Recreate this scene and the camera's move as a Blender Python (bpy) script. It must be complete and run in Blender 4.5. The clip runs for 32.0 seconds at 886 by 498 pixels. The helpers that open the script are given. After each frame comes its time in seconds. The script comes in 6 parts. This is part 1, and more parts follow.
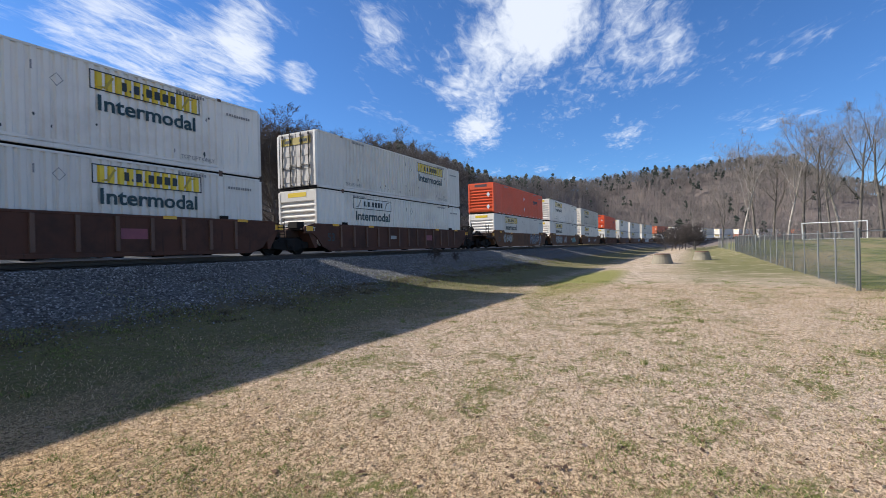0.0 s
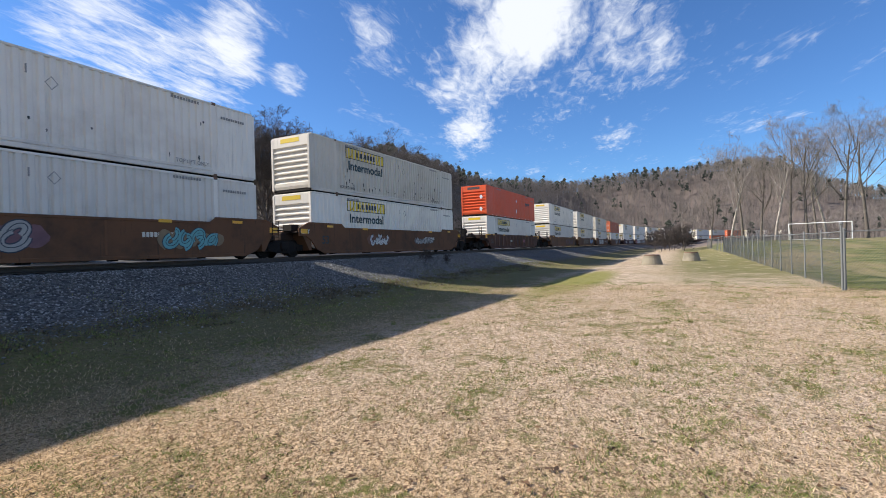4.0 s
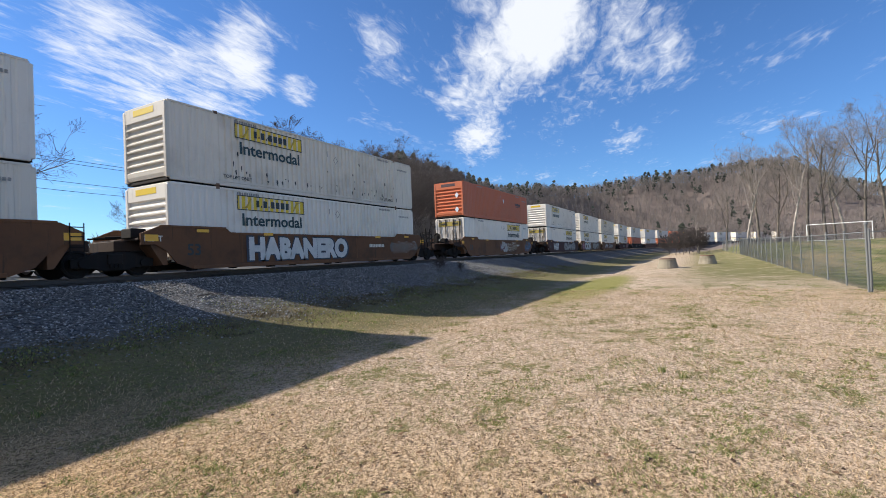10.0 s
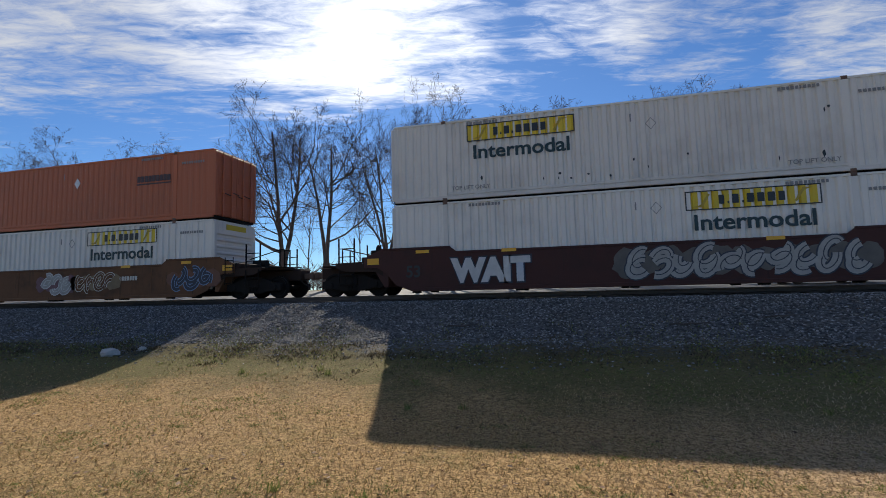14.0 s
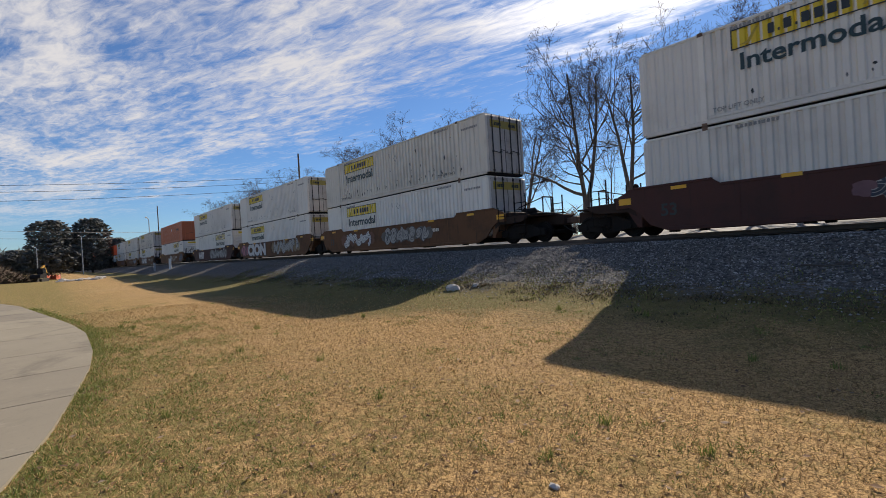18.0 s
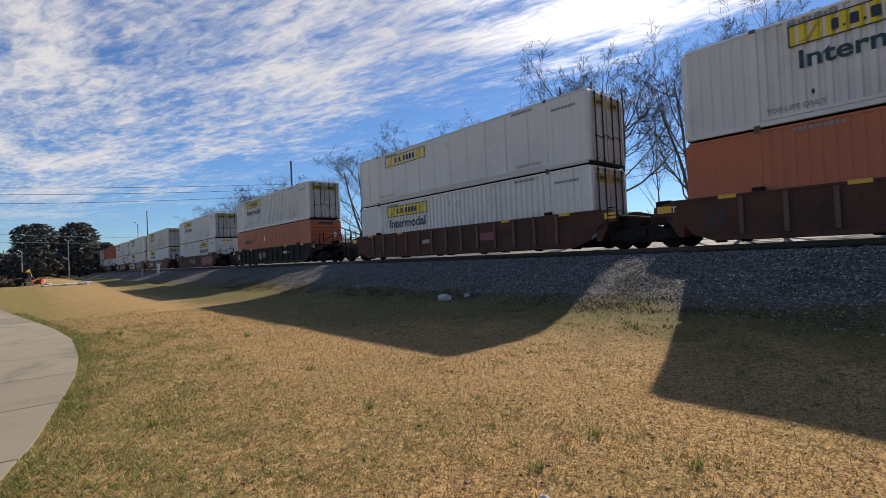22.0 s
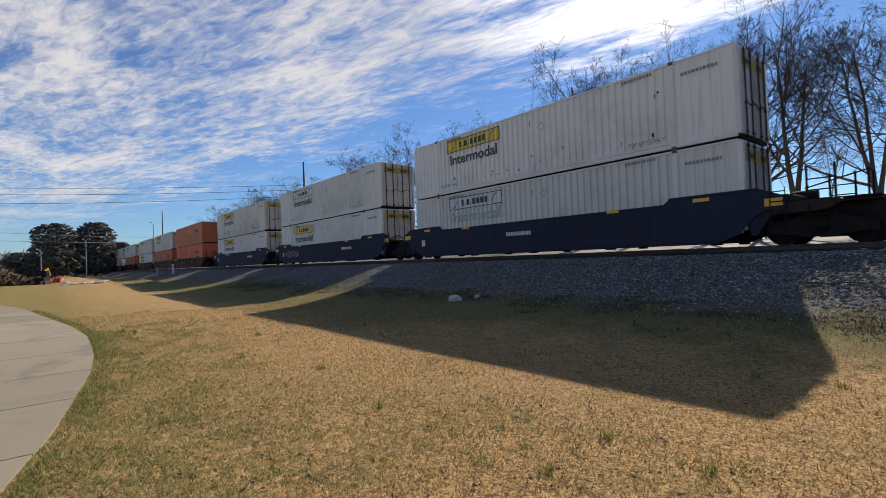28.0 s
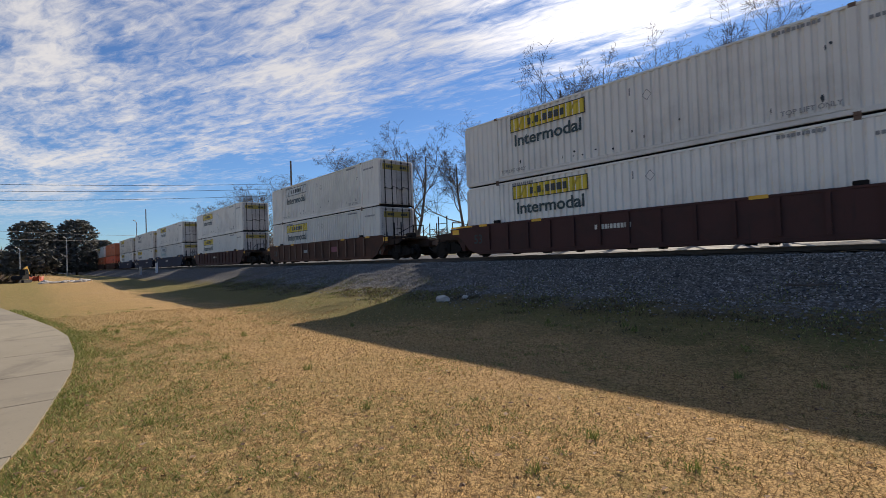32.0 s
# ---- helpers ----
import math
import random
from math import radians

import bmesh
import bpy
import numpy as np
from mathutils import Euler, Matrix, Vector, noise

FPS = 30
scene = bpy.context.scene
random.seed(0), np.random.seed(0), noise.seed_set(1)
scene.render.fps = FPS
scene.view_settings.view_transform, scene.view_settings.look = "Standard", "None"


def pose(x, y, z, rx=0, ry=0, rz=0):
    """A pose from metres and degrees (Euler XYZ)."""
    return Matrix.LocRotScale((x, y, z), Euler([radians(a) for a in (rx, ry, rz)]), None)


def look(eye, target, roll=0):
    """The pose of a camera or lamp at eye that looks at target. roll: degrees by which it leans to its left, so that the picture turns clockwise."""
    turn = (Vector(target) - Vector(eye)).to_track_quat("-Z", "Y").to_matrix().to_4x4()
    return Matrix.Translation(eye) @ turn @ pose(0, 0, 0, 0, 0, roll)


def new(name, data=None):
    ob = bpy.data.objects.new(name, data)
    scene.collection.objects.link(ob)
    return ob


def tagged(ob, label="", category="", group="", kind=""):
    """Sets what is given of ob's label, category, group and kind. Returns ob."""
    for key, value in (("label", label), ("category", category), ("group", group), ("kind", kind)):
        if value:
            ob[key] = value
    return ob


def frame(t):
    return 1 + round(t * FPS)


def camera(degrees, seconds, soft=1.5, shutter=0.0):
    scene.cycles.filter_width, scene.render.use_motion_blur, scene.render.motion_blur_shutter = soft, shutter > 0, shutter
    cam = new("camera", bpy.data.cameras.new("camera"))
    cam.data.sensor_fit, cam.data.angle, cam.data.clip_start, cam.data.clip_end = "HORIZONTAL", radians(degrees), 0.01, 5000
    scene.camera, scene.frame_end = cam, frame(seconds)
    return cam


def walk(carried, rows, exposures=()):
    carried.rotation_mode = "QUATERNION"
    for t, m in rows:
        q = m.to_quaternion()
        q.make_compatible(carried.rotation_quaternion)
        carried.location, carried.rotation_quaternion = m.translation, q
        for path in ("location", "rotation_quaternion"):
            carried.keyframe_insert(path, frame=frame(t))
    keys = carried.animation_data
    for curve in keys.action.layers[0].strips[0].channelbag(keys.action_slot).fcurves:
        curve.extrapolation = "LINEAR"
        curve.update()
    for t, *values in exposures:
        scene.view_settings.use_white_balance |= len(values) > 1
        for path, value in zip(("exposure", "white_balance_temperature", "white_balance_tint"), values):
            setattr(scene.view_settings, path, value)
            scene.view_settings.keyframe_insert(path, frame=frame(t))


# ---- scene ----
cam = camera(86.19, 32.0, soft=0.6, shutter=0.06)
walk(cam, [
    (0.0, pose(0.000, -17.465, 0.177, 89.794, 1.360, -62.226)),
    (0.5, pose(-0.007, -17.482, 0.167, 89.940, 1.621, -62.057)),
    (1.0, pose(-0.001, -17.488, 0.170, 89.888, 1.679, -62.087)),
    (1.5, pose(0.014, -17.483, 0.169, 89.771, 1.778, -62.275)),
    (2.0, pose(0.034, -17.482, 0.165, 89.682, 1.877, -62.525)),
    (2.5, pose(0.030, -17.473, 0.164, 89.692, 1.832, -62.732)),
    (3.0, pose(0.026, -17.475, 0.171, 89.680, 1.762, -62.921)),
    (3.5, pose(0.024, -17.471, 0.171, 89.896, 1.633, -63.083)),
    (5.5, pose(0.018, -17.475, 0.181, 90.110, 1.927, -63.641)),
    (6.0, pose(0.037, -17.466, 0.180, 90.138, 2.071, -63.644)),
    (6.5, pose(0.035, -17.469, 0.174, 90.206, 2.128, -63.635)),
    (7.0, pose(0.040, -17.464, 0.175, 90.218, 2.026, -63.606)),
    (7.5, pose(0.042, -17.465, 0.173, 90.235, 2.024, -63.651)),
    (8.0, pose(0.039, -17.460, 0.178, 90.250, 2.056, -63.791)),
    (8.5, pose(0.039, -17.455, 0.182, 90.286, 2.122, -63.922)),
    (9.0, pose(0.041, -17.440, 0.184, 90.457, 2.172, -64.021)),
    (9.5, pose(0.026, -17.384, 0.190, 90.698, 2.315, -64.016)),
    (10.0, pose(0.005, -17.304, 0.190, 90.884, 2.493, -61.917)),
    (10.5, pose(0.046, -17.339, 0.210, 91.537, 2.677, -54.054)),
    (11.0, pose(0.047, -17.322, 0.208, 91.992, 2.571, -48.177)),
    (11.5, pose(0.002, -17.170, 0.188, 92.243, 2.509, -45.696)),
    (12.0, pose(-0.118, -17.033, 0.176, 92.916, 2.787, -38.121)),
    (12.5, pose(-0.144, -17.053, 0.161, 94.177, 2.350, -22.147)),
    (13.0, pose(-0.242, -17.118, 0.161, 94.710, 2.137, -11.476)),
    (13.5, pose(-0.378, -17.186, 0.159, 94.835, 1.569, 0.141)),
    (14.0, pose(-0.434, -17.242, 0.101, 95.127, 1.370, 14.257)),
    (14.5, pose(-0.466, -17.266, 0.093, 94.455, 1.340, 24.978)),
    (15.0, pose(-0.471, -17.317, 0.075, 93.809, 2.257, 33.612)),
    (15.5, pose(-0.453, -17.335, 0.076, 93.281, 2.847, 41.624)),
    (17.5, pose(-0.702, -17.087, 0.010, 89.730, 3.590, 49.379)),
    (18.0, pose(-0.699, -17.100, 0.013, 89.811, 3.386, 49.724)),
    (18.5, pose(-0.701, -17.103, 0.014, 89.898, 3.261, 50.046)),
    (19.0, pose(-0.702, -17.104, 0.010, 89.998, 3.201, 50.270)),
    (19.5, pose(-0.688, -17.112, 0.011, 90.231, 3.202, 50.168)),
    (20.0, pose(-0.684, -17.123, 0.014, 90.384, 3.150, 49.812)),
    (20.5, pose(-0.684, -17.130, 0.024, 90.502, 3.079, 49.365)),
    (21.0, pose(-0.684, -17.130, 0.024, 90.652, 2.945, 48.945)),
    (21.5, pose(-0.690, -17.130, 0.023, 90.745, 2.712, 48.816)),
    (22.0, pose(-0.684, -17.136, 0.024, 90.910, 2.577, 48.692)),
    (22.5, pose(-0.687, -17.133, 0.024, 91.010, 2.666, 48.747)),
    (23.0, pose(-0.693, -17.121, 0.018, 90.993, 2.836, 48.871)),
    (23.5, pose(-0.698, -17.123, 0.012, 91.006, 2.711, 49.030)),
    (24.0, pose(-0.694, -17.143, 0.017, 91.171, 2.371, 49.323)),
    (24.5, pose(-0.695, -17.148, 0.016, 91.241, 1.751, 49.675)),
    (25.0, pose(-0.691, -17.149, 0.017, 91.367, 1.237, 50.074)),
    (25.5, pose(-0.689, -17.140, 0.012, 91.441, 1.255, 50.378)),
    (27.5, pose(-0.689, -17.126, 0.005, 91.241, 2.294, 50.345)),
    (28.0, pose(-0.694, -17.115, 0.012, 91.105, 2.273, 50.026)),
    (28.5, pose(-0.693, -17.119, 0.002, 91.125, 2.035, 49.608)),
    (29.0, pose(-0.692, -17.119, -0.001, 91.136, 1.999, 49.177)),
    (29.5, pose(-0.698, -17.120, 0.004, 91.087, 1.953, 48.829)),
    (30.0, pose(-0.694, -17.126, 0.003, 91.063, 1.966, 48.668)),
    (30.5, pose(-0.696, -17.126, 0.002, 91.050, 1.906, 48.607)),
    (31.0, pose(-0.695, -17.125, 0.004, 91.052, 1.968, 48.543)),
    (31.5, pose(-0.698, -17.125, 0.004, 91.044, 1.931, 48.569)),
    (32.0, pose(-0.695, -17.124, 0.012, 91.088, 1.956, 48.555)),
], exposures=[(0.0, 0.57, 6050, 10), (1.0, 0.59, 6120, 10), (2.0, 0.65, 6220, 10), (6.0, 0.71, 6400, 10), (9.0, 0.71, 6380, 10), (10.0, 0.67, 6380, 10), (11.0, 0.58, 6380, 10), (12.0, 0.43, 6450, 10), (13.0, 0.17, 6400, 10), (14.0, 0.12, 6500, 10), (15.0, 0.17, 6750, 12), (18.0, 0.24, 7050, 13), (32.0, 0.26, 7050, 13)])

# ---- light ----
SUN_FROM = Vector((-3.45, 10.5, 7.80)).normalized()
sun_data = bpy.data.lights.new("sun", "SUN")
sun_data.energy, sun_data.angle, sun_data.color = 5.0, radians(0.55), (1.0, 0.92, 0.80)
sun = new("sun", sun_data)
sun.matrix_world = look(SUN_FROM * 300, (0, 0, 0))


def nd(nt, kind, ins=None):
    n = nt.nodes.new("ShaderNode" + kind)
    for i, val in (ins or {}).items():
        n.inputs[i].default_value = val
    return n


def math_node(nt, op, a, b=None, c=None, clamp=False):
    n = nt.nodes.new("ShaderNodeMath")
    n.operation, n.use_clamp = op, clamp
    for i, v in enumerate((a, b, c)):
        if v is None:
            continue
        if isinstance(v, (int, float)):
            n.inputs[i].default_value = v
        else:
            nt.links.new(v, n.inputs[i])
    return n.outputs[0]


def smooth(nt, v, lo, hi, to_lo=0.0, to_hi=1.0):
    n = nt.nodes.new("ShaderNodeMapRange")
    n.interpolation_type = "SMOOTHSTEP"
    n.inputs[1].default_value, n.inputs[2].default_value = lo, hi
    n.inputs[3].default_value, n.inputs[4].default_value = to_lo, to_hi
    nt.links.new(v, n.inputs[0])
    return n.outputs[0]


def mixc(nt, fac, a, b, kind="MIX"):
    n = nt.nodes.new("ShaderNodeMix")
    n.data_type, n.blend_type = "RGBA", kind
    for i, v in ((0, fac), (6, a), (7, b)):
        if isinstance(v, (int, float)):
            n.inputs[i].default_value = v
        elif isinstance(v, tuple):
            n.inputs[i].default_value = (*v, 1.0)
        else:
            nt.links.new(v, n.inputs[i])
    return n.outputs[2]


def sky_world():
    w = bpy.data.worlds.new("sky")
    scene.world = w
    w.use_nodes = True
    nt = w.node_tree
    nt.nodes.clear()
    out = nd(nt, "OutputWorld")
    bg = nd(nt, "Background")
    bg.inputs[1].default_value = 0.067
    sky = nd(nt, "TexSky")
    sky.sky_type, sky.sun_disc = "NISHITA", False
    sky.sun_elevation, sky.sun_rotation = radians(35.2), radians(-18.2)
    sky.air_density, sky.dust_density, sky.ozone_density, sky.altitude = 1.0, 0.12, 3.2, 250
    geo = nd(nt, "TexCoord")
    sep = nd(nt, "SeparateXYZ")
    nt.links.new(geo.outputs["Generated"], sep.inputs[0])
    zz = math_node(nt, "MAXIMUM", sep.outputs[2], 0.04)
    u = math_node(nt, "DIVIDE", sep.outputs[0], zz)
    v = math_node(nt, "DIVIDE", sep.outputs[1], zz)
    comb = nd(nt, "CombineXYZ")
    nt.links.new(u, comb.inputs[0]), nt.links.new(v, comb.inputs[1])
    # streaks of thin cloud, drawn out along one wind direction
    maps = nd(nt, "Mapping", ins={"Rotation": (0, 0, radians(15)), "Scale": (1.45, 0.62, 1.0)})
    maps.vector_type = "TEXTURE"
    nt.links.new(comb.outputs[0], maps.inputs[0])
    fib = nd(nt, "Mapping", ins={"Rotation": (0, 0, radians(15)), "Scale": (0.50, 0.10, 1.0)})
    fib.vector_type = "TEXTURE"
    nt.links.new(comb.outputs[0], fib.inputs[0])
    n3 = nd(nt, "TexNoise", ins={"Scale": 1.0, "Detail": 6.0, "Roughness": 0.6, "Distortion": 1.2})
    nt.links.new(fib.outputs[0], n3.inputs[0])
    n1 = nd(nt, "TexNoise", ins={"Scale": 1.25, "Detail": 9.0, "Roughness": 0.62, "Distortion": 0.5})
    nt.links.new(maps.outputs[0], n1.inputs[0])
    n2 = nd(nt, "TexNoise", ins={"Scale": 9.0, "Detail": 8.0, "Roughness": 0.64, "Distortion": 0.8})
    nt.links.new(maps.outputs[0], n2.inputs[0])

    def lobe(az, el, width, gain):
        a, e = radians(az), radians(el)
        vec = nd(nt, "VectorMath")
        vec.operation = "DOT_PRODUCT"
        vec.inputs[1].default_value = (math.sin(a) * math.cos(e), math.cos(a) * math.cos(e), math.sin(e))
        nt.links.new(geo.outputs["Generated"], vec.inputs[0])
        return math_node(nt, "MULTIPLY", smooth(nt, vec.outputs["Value"], math.cos(radians(width)), 1.0), gain)

    cover = None
    for args in ((71, 27, 10, 0.18), (79, 26, 9, 0.18), (71.5, 21.5, 6.5, 0.18), (66, 20.5, 6, 0.15), (66, 16, 5, 0.19), (67, 13, 3.5, 0.19), (87, 21, 6, 0.16), (57.5, 24.5, 5, 0.12), (54.5, 25.8, 5, 0.09), (75.5, 25, 6, 0.13),
                 (38, 20.5, 6, 0.19), (40.5, 24, 4, 0.18), (39, 17.4, 5, 0.16), (33, 18, 5, 0.17), (28, 20, 7, 0.17), (21, 23, 8, 0.10), (45.8, 19.2, 2.6, 0.2),
                 (13, 26.5, 8, 0.15), (9, 29.5, 7, 0.17), (4, 29, 8, 0.12), (-4, 29, 10, 0.12), (-18, 27.5, 12, 0.18), (-28, 25, 10, 0.12), (83.2, 12.4, 2.6, 0.19)):
        b = lobe(*args)
        cover = b if cover is None else math_node(nt, "ADD", cover, b)
    # the broad sheet of broken cloud, with a straight edge across the sky
    edge_a, edge_b = (Vector((math.sin(radians(p)) * math.cos(radians(q)), math.cos(radians(p)) * math.cos(radians(q)), math.sin(radians(q)))) for p, q in ((-79, 6.0), (-30, 20.5)))
    rim = nd(nt, "VectorMath")
    rim.operation = "DOT_PRODUCT"
    rim.inputs[1].default_value = -(edge_a.cross(edge_b)).normalized()
    nt.links.new(geo.outputs["Generated"], rim.inputs[0])
    side = smooth(nt, sep.outputs[0], -0.05, -0.45)
    cover = math_node(nt, "ADD", cover, math_node(nt, "MULTIPLY", math_node(nt, "MULTIPLY", smooth(nt, rim.outputs["Value"], -0.03, 0.09), side), 0.26))
    fine_mix = math_node(nt, "ADD", math_node(nt, "MULTIPLY", n2.outputs[0], 0.52), math_node(nt, "MULTIPLY", n3.outputs[0], 0.26))
    field = math_node(nt, "ADD", math_node(nt, "ADD", n1.outputs[0], fine_mix), cover)
    mask = smooth(nt, field, 0.955, 1.375)
    low = smooth(nt, sep.outputs[2], 0.02, 0.16)
    mask = math_node(nt, "MULTIPLY", mask, low)
    bright = nd(nt, "VectorMath")
    bright.operation = "DOT_PRODUCT"
    bright.inputs[1].default_value = SUN_FROM
    nt.links.new(geo.outputs["Generated"], bright.inputs[0])
    glow = smooth(nt, bright.outputs["Value"], 0.86, 0.995, 9.4, 17.5)
    white = nd(nt, "CombineXYZ")
    for i, k in enumerate((1.0, 1.02, 1.06)):
        nt.links.new(math_node(nt, "MULTIPLY", glow, k), white.inputs[i])
    tint = mixc(nt, 1.0, sky.outputs[0], (0.72, 1.04, 1.42), "MULTIPLY")
    col = mixc(nt, math_node(nt, "MULTIPLY", mask, 0.92), tint, white.outputs[0])
    nt.links.new(col, bg.inputs[0])
    nt.links.new(bg.outputs[0], out.inputs[0])


sky_world()


# ---- materials ----
def material(name):
    m = bpy.data.materials.new(name)
    m.use_nodes = True
    nt = m.node_tree
    return m, nt, nt.nodes["Principled BSDF"]


def coords(nt, kind="Object"):
    return nd(nt, "TexCoord").outputs[kind]


def noise_at(nt, vec, scale, detail=4.0, rough=0.55, dist=0.0):
    n = nd(nt, "TexNoise", ins={"Scale": scale, "Detail": detail, "Roughness": rough, "Distortion": dist})
    nt.links.new(vec, n.inputs[0])
    return n.outputs[0]


def bump(nt, bsdf, height, strength=0.4, distance=0.02):
    b = nd(nt, "Bump", ins={"Strength": strength, "Distance": distance})
    nt.links.new(height, b.inputs["Height"])
    nt.links.new(b.outputs[0], bsdf.inputs["Normal"])


def stretched(nt, vec, scale):
    m = nd(nt, "Mapping", ins={"Scale": scale})
    nt.links.new(vec, m.inputs[0])
    return m.outputs[0]


def painted(name, base, dirt, rough=0.5, dirt_amount=0.5, metal=0.0, streak=1.0, per_object=0.12, scale=1.0, gloss=0.5):
    """Weathered paint: grime in patches, rust streaks that run down."""
    m, nt, b = material(name)
    v = coords(nt)
    big = noise_at(nt, v, 0.55 * scale, 5, 0.6)
    fine = noise_at(nt, v, 9.0 * scale, 4, 0.6)
    run = noise_at(nt, stretched(nt, v, (5.0, 5.0, 0.35)), 1.0 * scale, 5, 0.65)
    info = nd(nt, "ObjectInfo")
    shade = math_node(nt, "MULTIPLY_ADD", info.outputs["Random"], per_object * 2, 1.0 - per_object)
    tone = mixc(nt, 1.0, base, (1, 1, 1), "MULTIPLY")
    comb = nd(nt, "CombineXYZ")
    for i in range(3):
        nt.links.new(shade, comb.inputs[i])
    tone = mixc(nt, 1.0, tone, comb.outputs[0], "MULTIPLY")
    f1 = smooth(nt, big, 0.42, 0.8)
    f2 = math_node(nt, "MULTIPLY", smooth(nt, run, 0.56, 0.74), streak)
    f = math_node(nt, "MULTIPLY", math_node(nt, "MAXIMUM", f1, f2), dirt_amount, clamp=True)
    c = mixc(nt, f, tone, dirt)
    c = mixc(nt, math_node(nt, "MULTIPLY", smooth(nt, fine, 0.60, 0.8), 0.35 * dirt_amount), c, dirt)
    nt.links.new(c, b.inputs["Base Color"])
    nt.links.new(math_node(nt, "MULTIPLY_ADD", fine, 0.25, rough - 0.1), b.inputs["Roughness"])
    b.inputs["Metallic"].default_value = metal
    b.inputs["Specular IOR Level"].default_value = gloss
    bump(nt, b, fine, 0.12, 0.004)
    return m


def plain(name, base, rough=0.6, metal=0.0, vary=0.25, scale=6.0):
    m, nt, b = material(name)
    n = noise_at(nt, coords(nt), scale, 4, 0.6)
    dark = tuple(c * (1 - vary) for c in base)
    light = tuple(min(1, c * (1 + vary)) for c in base)
    nt.links.new(mixc(nt, n, dark, light), b.inputs["Base Color"])
    b.inputs["Roughness"].default_value, b.inputs["Metallic"].default_value = rough, metal
    bump(nt, b, n, 0.15, 0.005)
    return m


WHITE = painted("container_white", (0.765, 0.715, 0.640), (0.30, 0.25, 0.21), 0.45, 0.36)
DIRTY_WHITE = painted("container_grimy_white", (0.57, 0.53, 0.475), (0.17, 0.11, 0.085), 0.5, 0.75, streak=1.3)
CREAM = painted("container_cream", (0.68, 0.62, 0.53), (0.26, 0.21, 0.16), 0.45, 0.46)
SMOOTH_WHITE = painted("container_panel_white", (0.64, 0.605, 0.55), (0.28, 0.25, 0.22), 0.4, 0.25)
ORANGE = painted("container_orange", (0.70, 0.092, 0.020), (0.30, 0.09, 0.045), 0.45, 0.36)
# faded orange, paled a little further to stand in for haze and flare
RUSTY_ORANGE = painted("container_faded_hazed_orange", (0.52, 0.135, 0.052), (0.27, 0.11, 0.06), 0.5, 0.4)
RED_ORANGE = painted("container_red_orange", (0.70, 0.115, 0.04), (0.25, 0.08, 0.05), 0.45, 0.35)
BROWN = painted("car_brown", (0.105, 0.046, 0.030), (0.032, 0.023, 0.019), 0.7, 0.8, scale=1.6, gloss=0.2)
TAN_BROWN = painted("car_tan_brown", (0.170, 0.080, 0.040), (0.048, 0.034, 0.025), 0.7, 0.8, scale=1.6, gloss=0.2)
RIB_DUST = painted("car_rib_dusty", (0.140, 0.072, 0.045), (0.055, 0.036, 0.027), 0.65, 0.6)
MAROON = painted("car_maroon", (0.078, 0.034, 0.029), (0.045, 0.030, 0.026), 0.7, 0.75, scale=1.6, gloss=0.2)
NAVY = painted("car_navy", (0.020, 0.025, 0.050), (0.024, 0.020, 0.018), 0.7, 0.6, gloss=0.2)
BLACK_CAR = painted("car_black", (0.016, 0.015, 0.016), (0.04, 0.03, 0.024), 0.7, 0.5, gloss=0.2)
YELLOW = painted("sign_yellow", (0.74, 0.52, 0.025), (0.35, 0.25, 0.06), 0.45, 0.32)
GRIMY_YELLOW = painted("board_grimy_yellow", (0.44, 0.33, 0.05), (0.24, 0.19, 0.09), 0.5, 0.6)
PALE_SIGN = painted("sign_pale", (0.70, 0.70, 0.68), (0.38, 0.34, 0.28), 0.45, 0.4)
BLACK_INK = plain("lettering_black", (0.022, 0.028, 0.032), 0.5)
GREEN_INK = plain("lettering_dark_green", (0.014, 0.040, 0.046), 0.5)
FADED_INK = plain("lettering_faded_green", (0.30, 0.42, 0.40), 0.5, vary=0.45)
OLIVE_INK = plain("flourish_olive", (0.44, 0.31, 0.03), 0.5, vary=0.3)
GREY_INK = plain("lettering_grey", (0.26, 0.25, 0.24), 0.6, vary=0.4, scale=30)
CHARCOAL_INK = plain("lettering_charcoal", (0.075, 0.045, 0.05), 0.6, vary=0.4)
PLACARD = plain("placard_white", (0.70, 0.74, 0.78), 0.5)
STEEL = painted("dark_steel", (0.018, 0.016, 0.015), (0.034, 0.023, 0.018), 0.75, 0.6, metal=0.1, gloss=0.15)
WHEEL_STEEL = painted("wheel_steel", (0.020, 0.017, 0.016), (0.012, 0.011, 0.010), 0.65, 0.5, metal=0.2, gloss=0.15)
RUST = painted("rusty_casting", (0.15, 0.085, 0.055), (0.05, 0.035, 0.03), 0.7, 0.6)
DECK_GRIME = painted("car_deck_grime", (0.050, 0.031, 0.024), (0.022, 0.018, 0.016), 0.75, 0.7, gloss=0.15)
GALV = painted("galvanised_steel", (0.42, 0.43, 0.44), (0.22, 0.20, 0.18), 0.45, 0.4, metal=0.6)
FENCE_STEEL = painted("weathered_fence_steel", (0.19, 0.20, 0.20), (0.13, 0.095, 0.075), 0.55, 0.5, metal=0.3)
DARK_ROD = painted("lock_rod_grime", (0.060, 0.052, 0.047), (0.03, 0.022, 0.018), 0.6, 0.5, metal=0.3)
REFLECT = plain("reflector_yellow", (0.80, 0.40, 0.02), 0.35, vary=0.1)
CREAM_TEXT = plain("car_lettering_cream", (0.62, 0.58, 0.50), 0.6, vary=0.3)
SPRAY_WHITE = plain("spray_white", (0.58, 0.56, 0.53), 0.6, vary=0.3, scale=3.0)
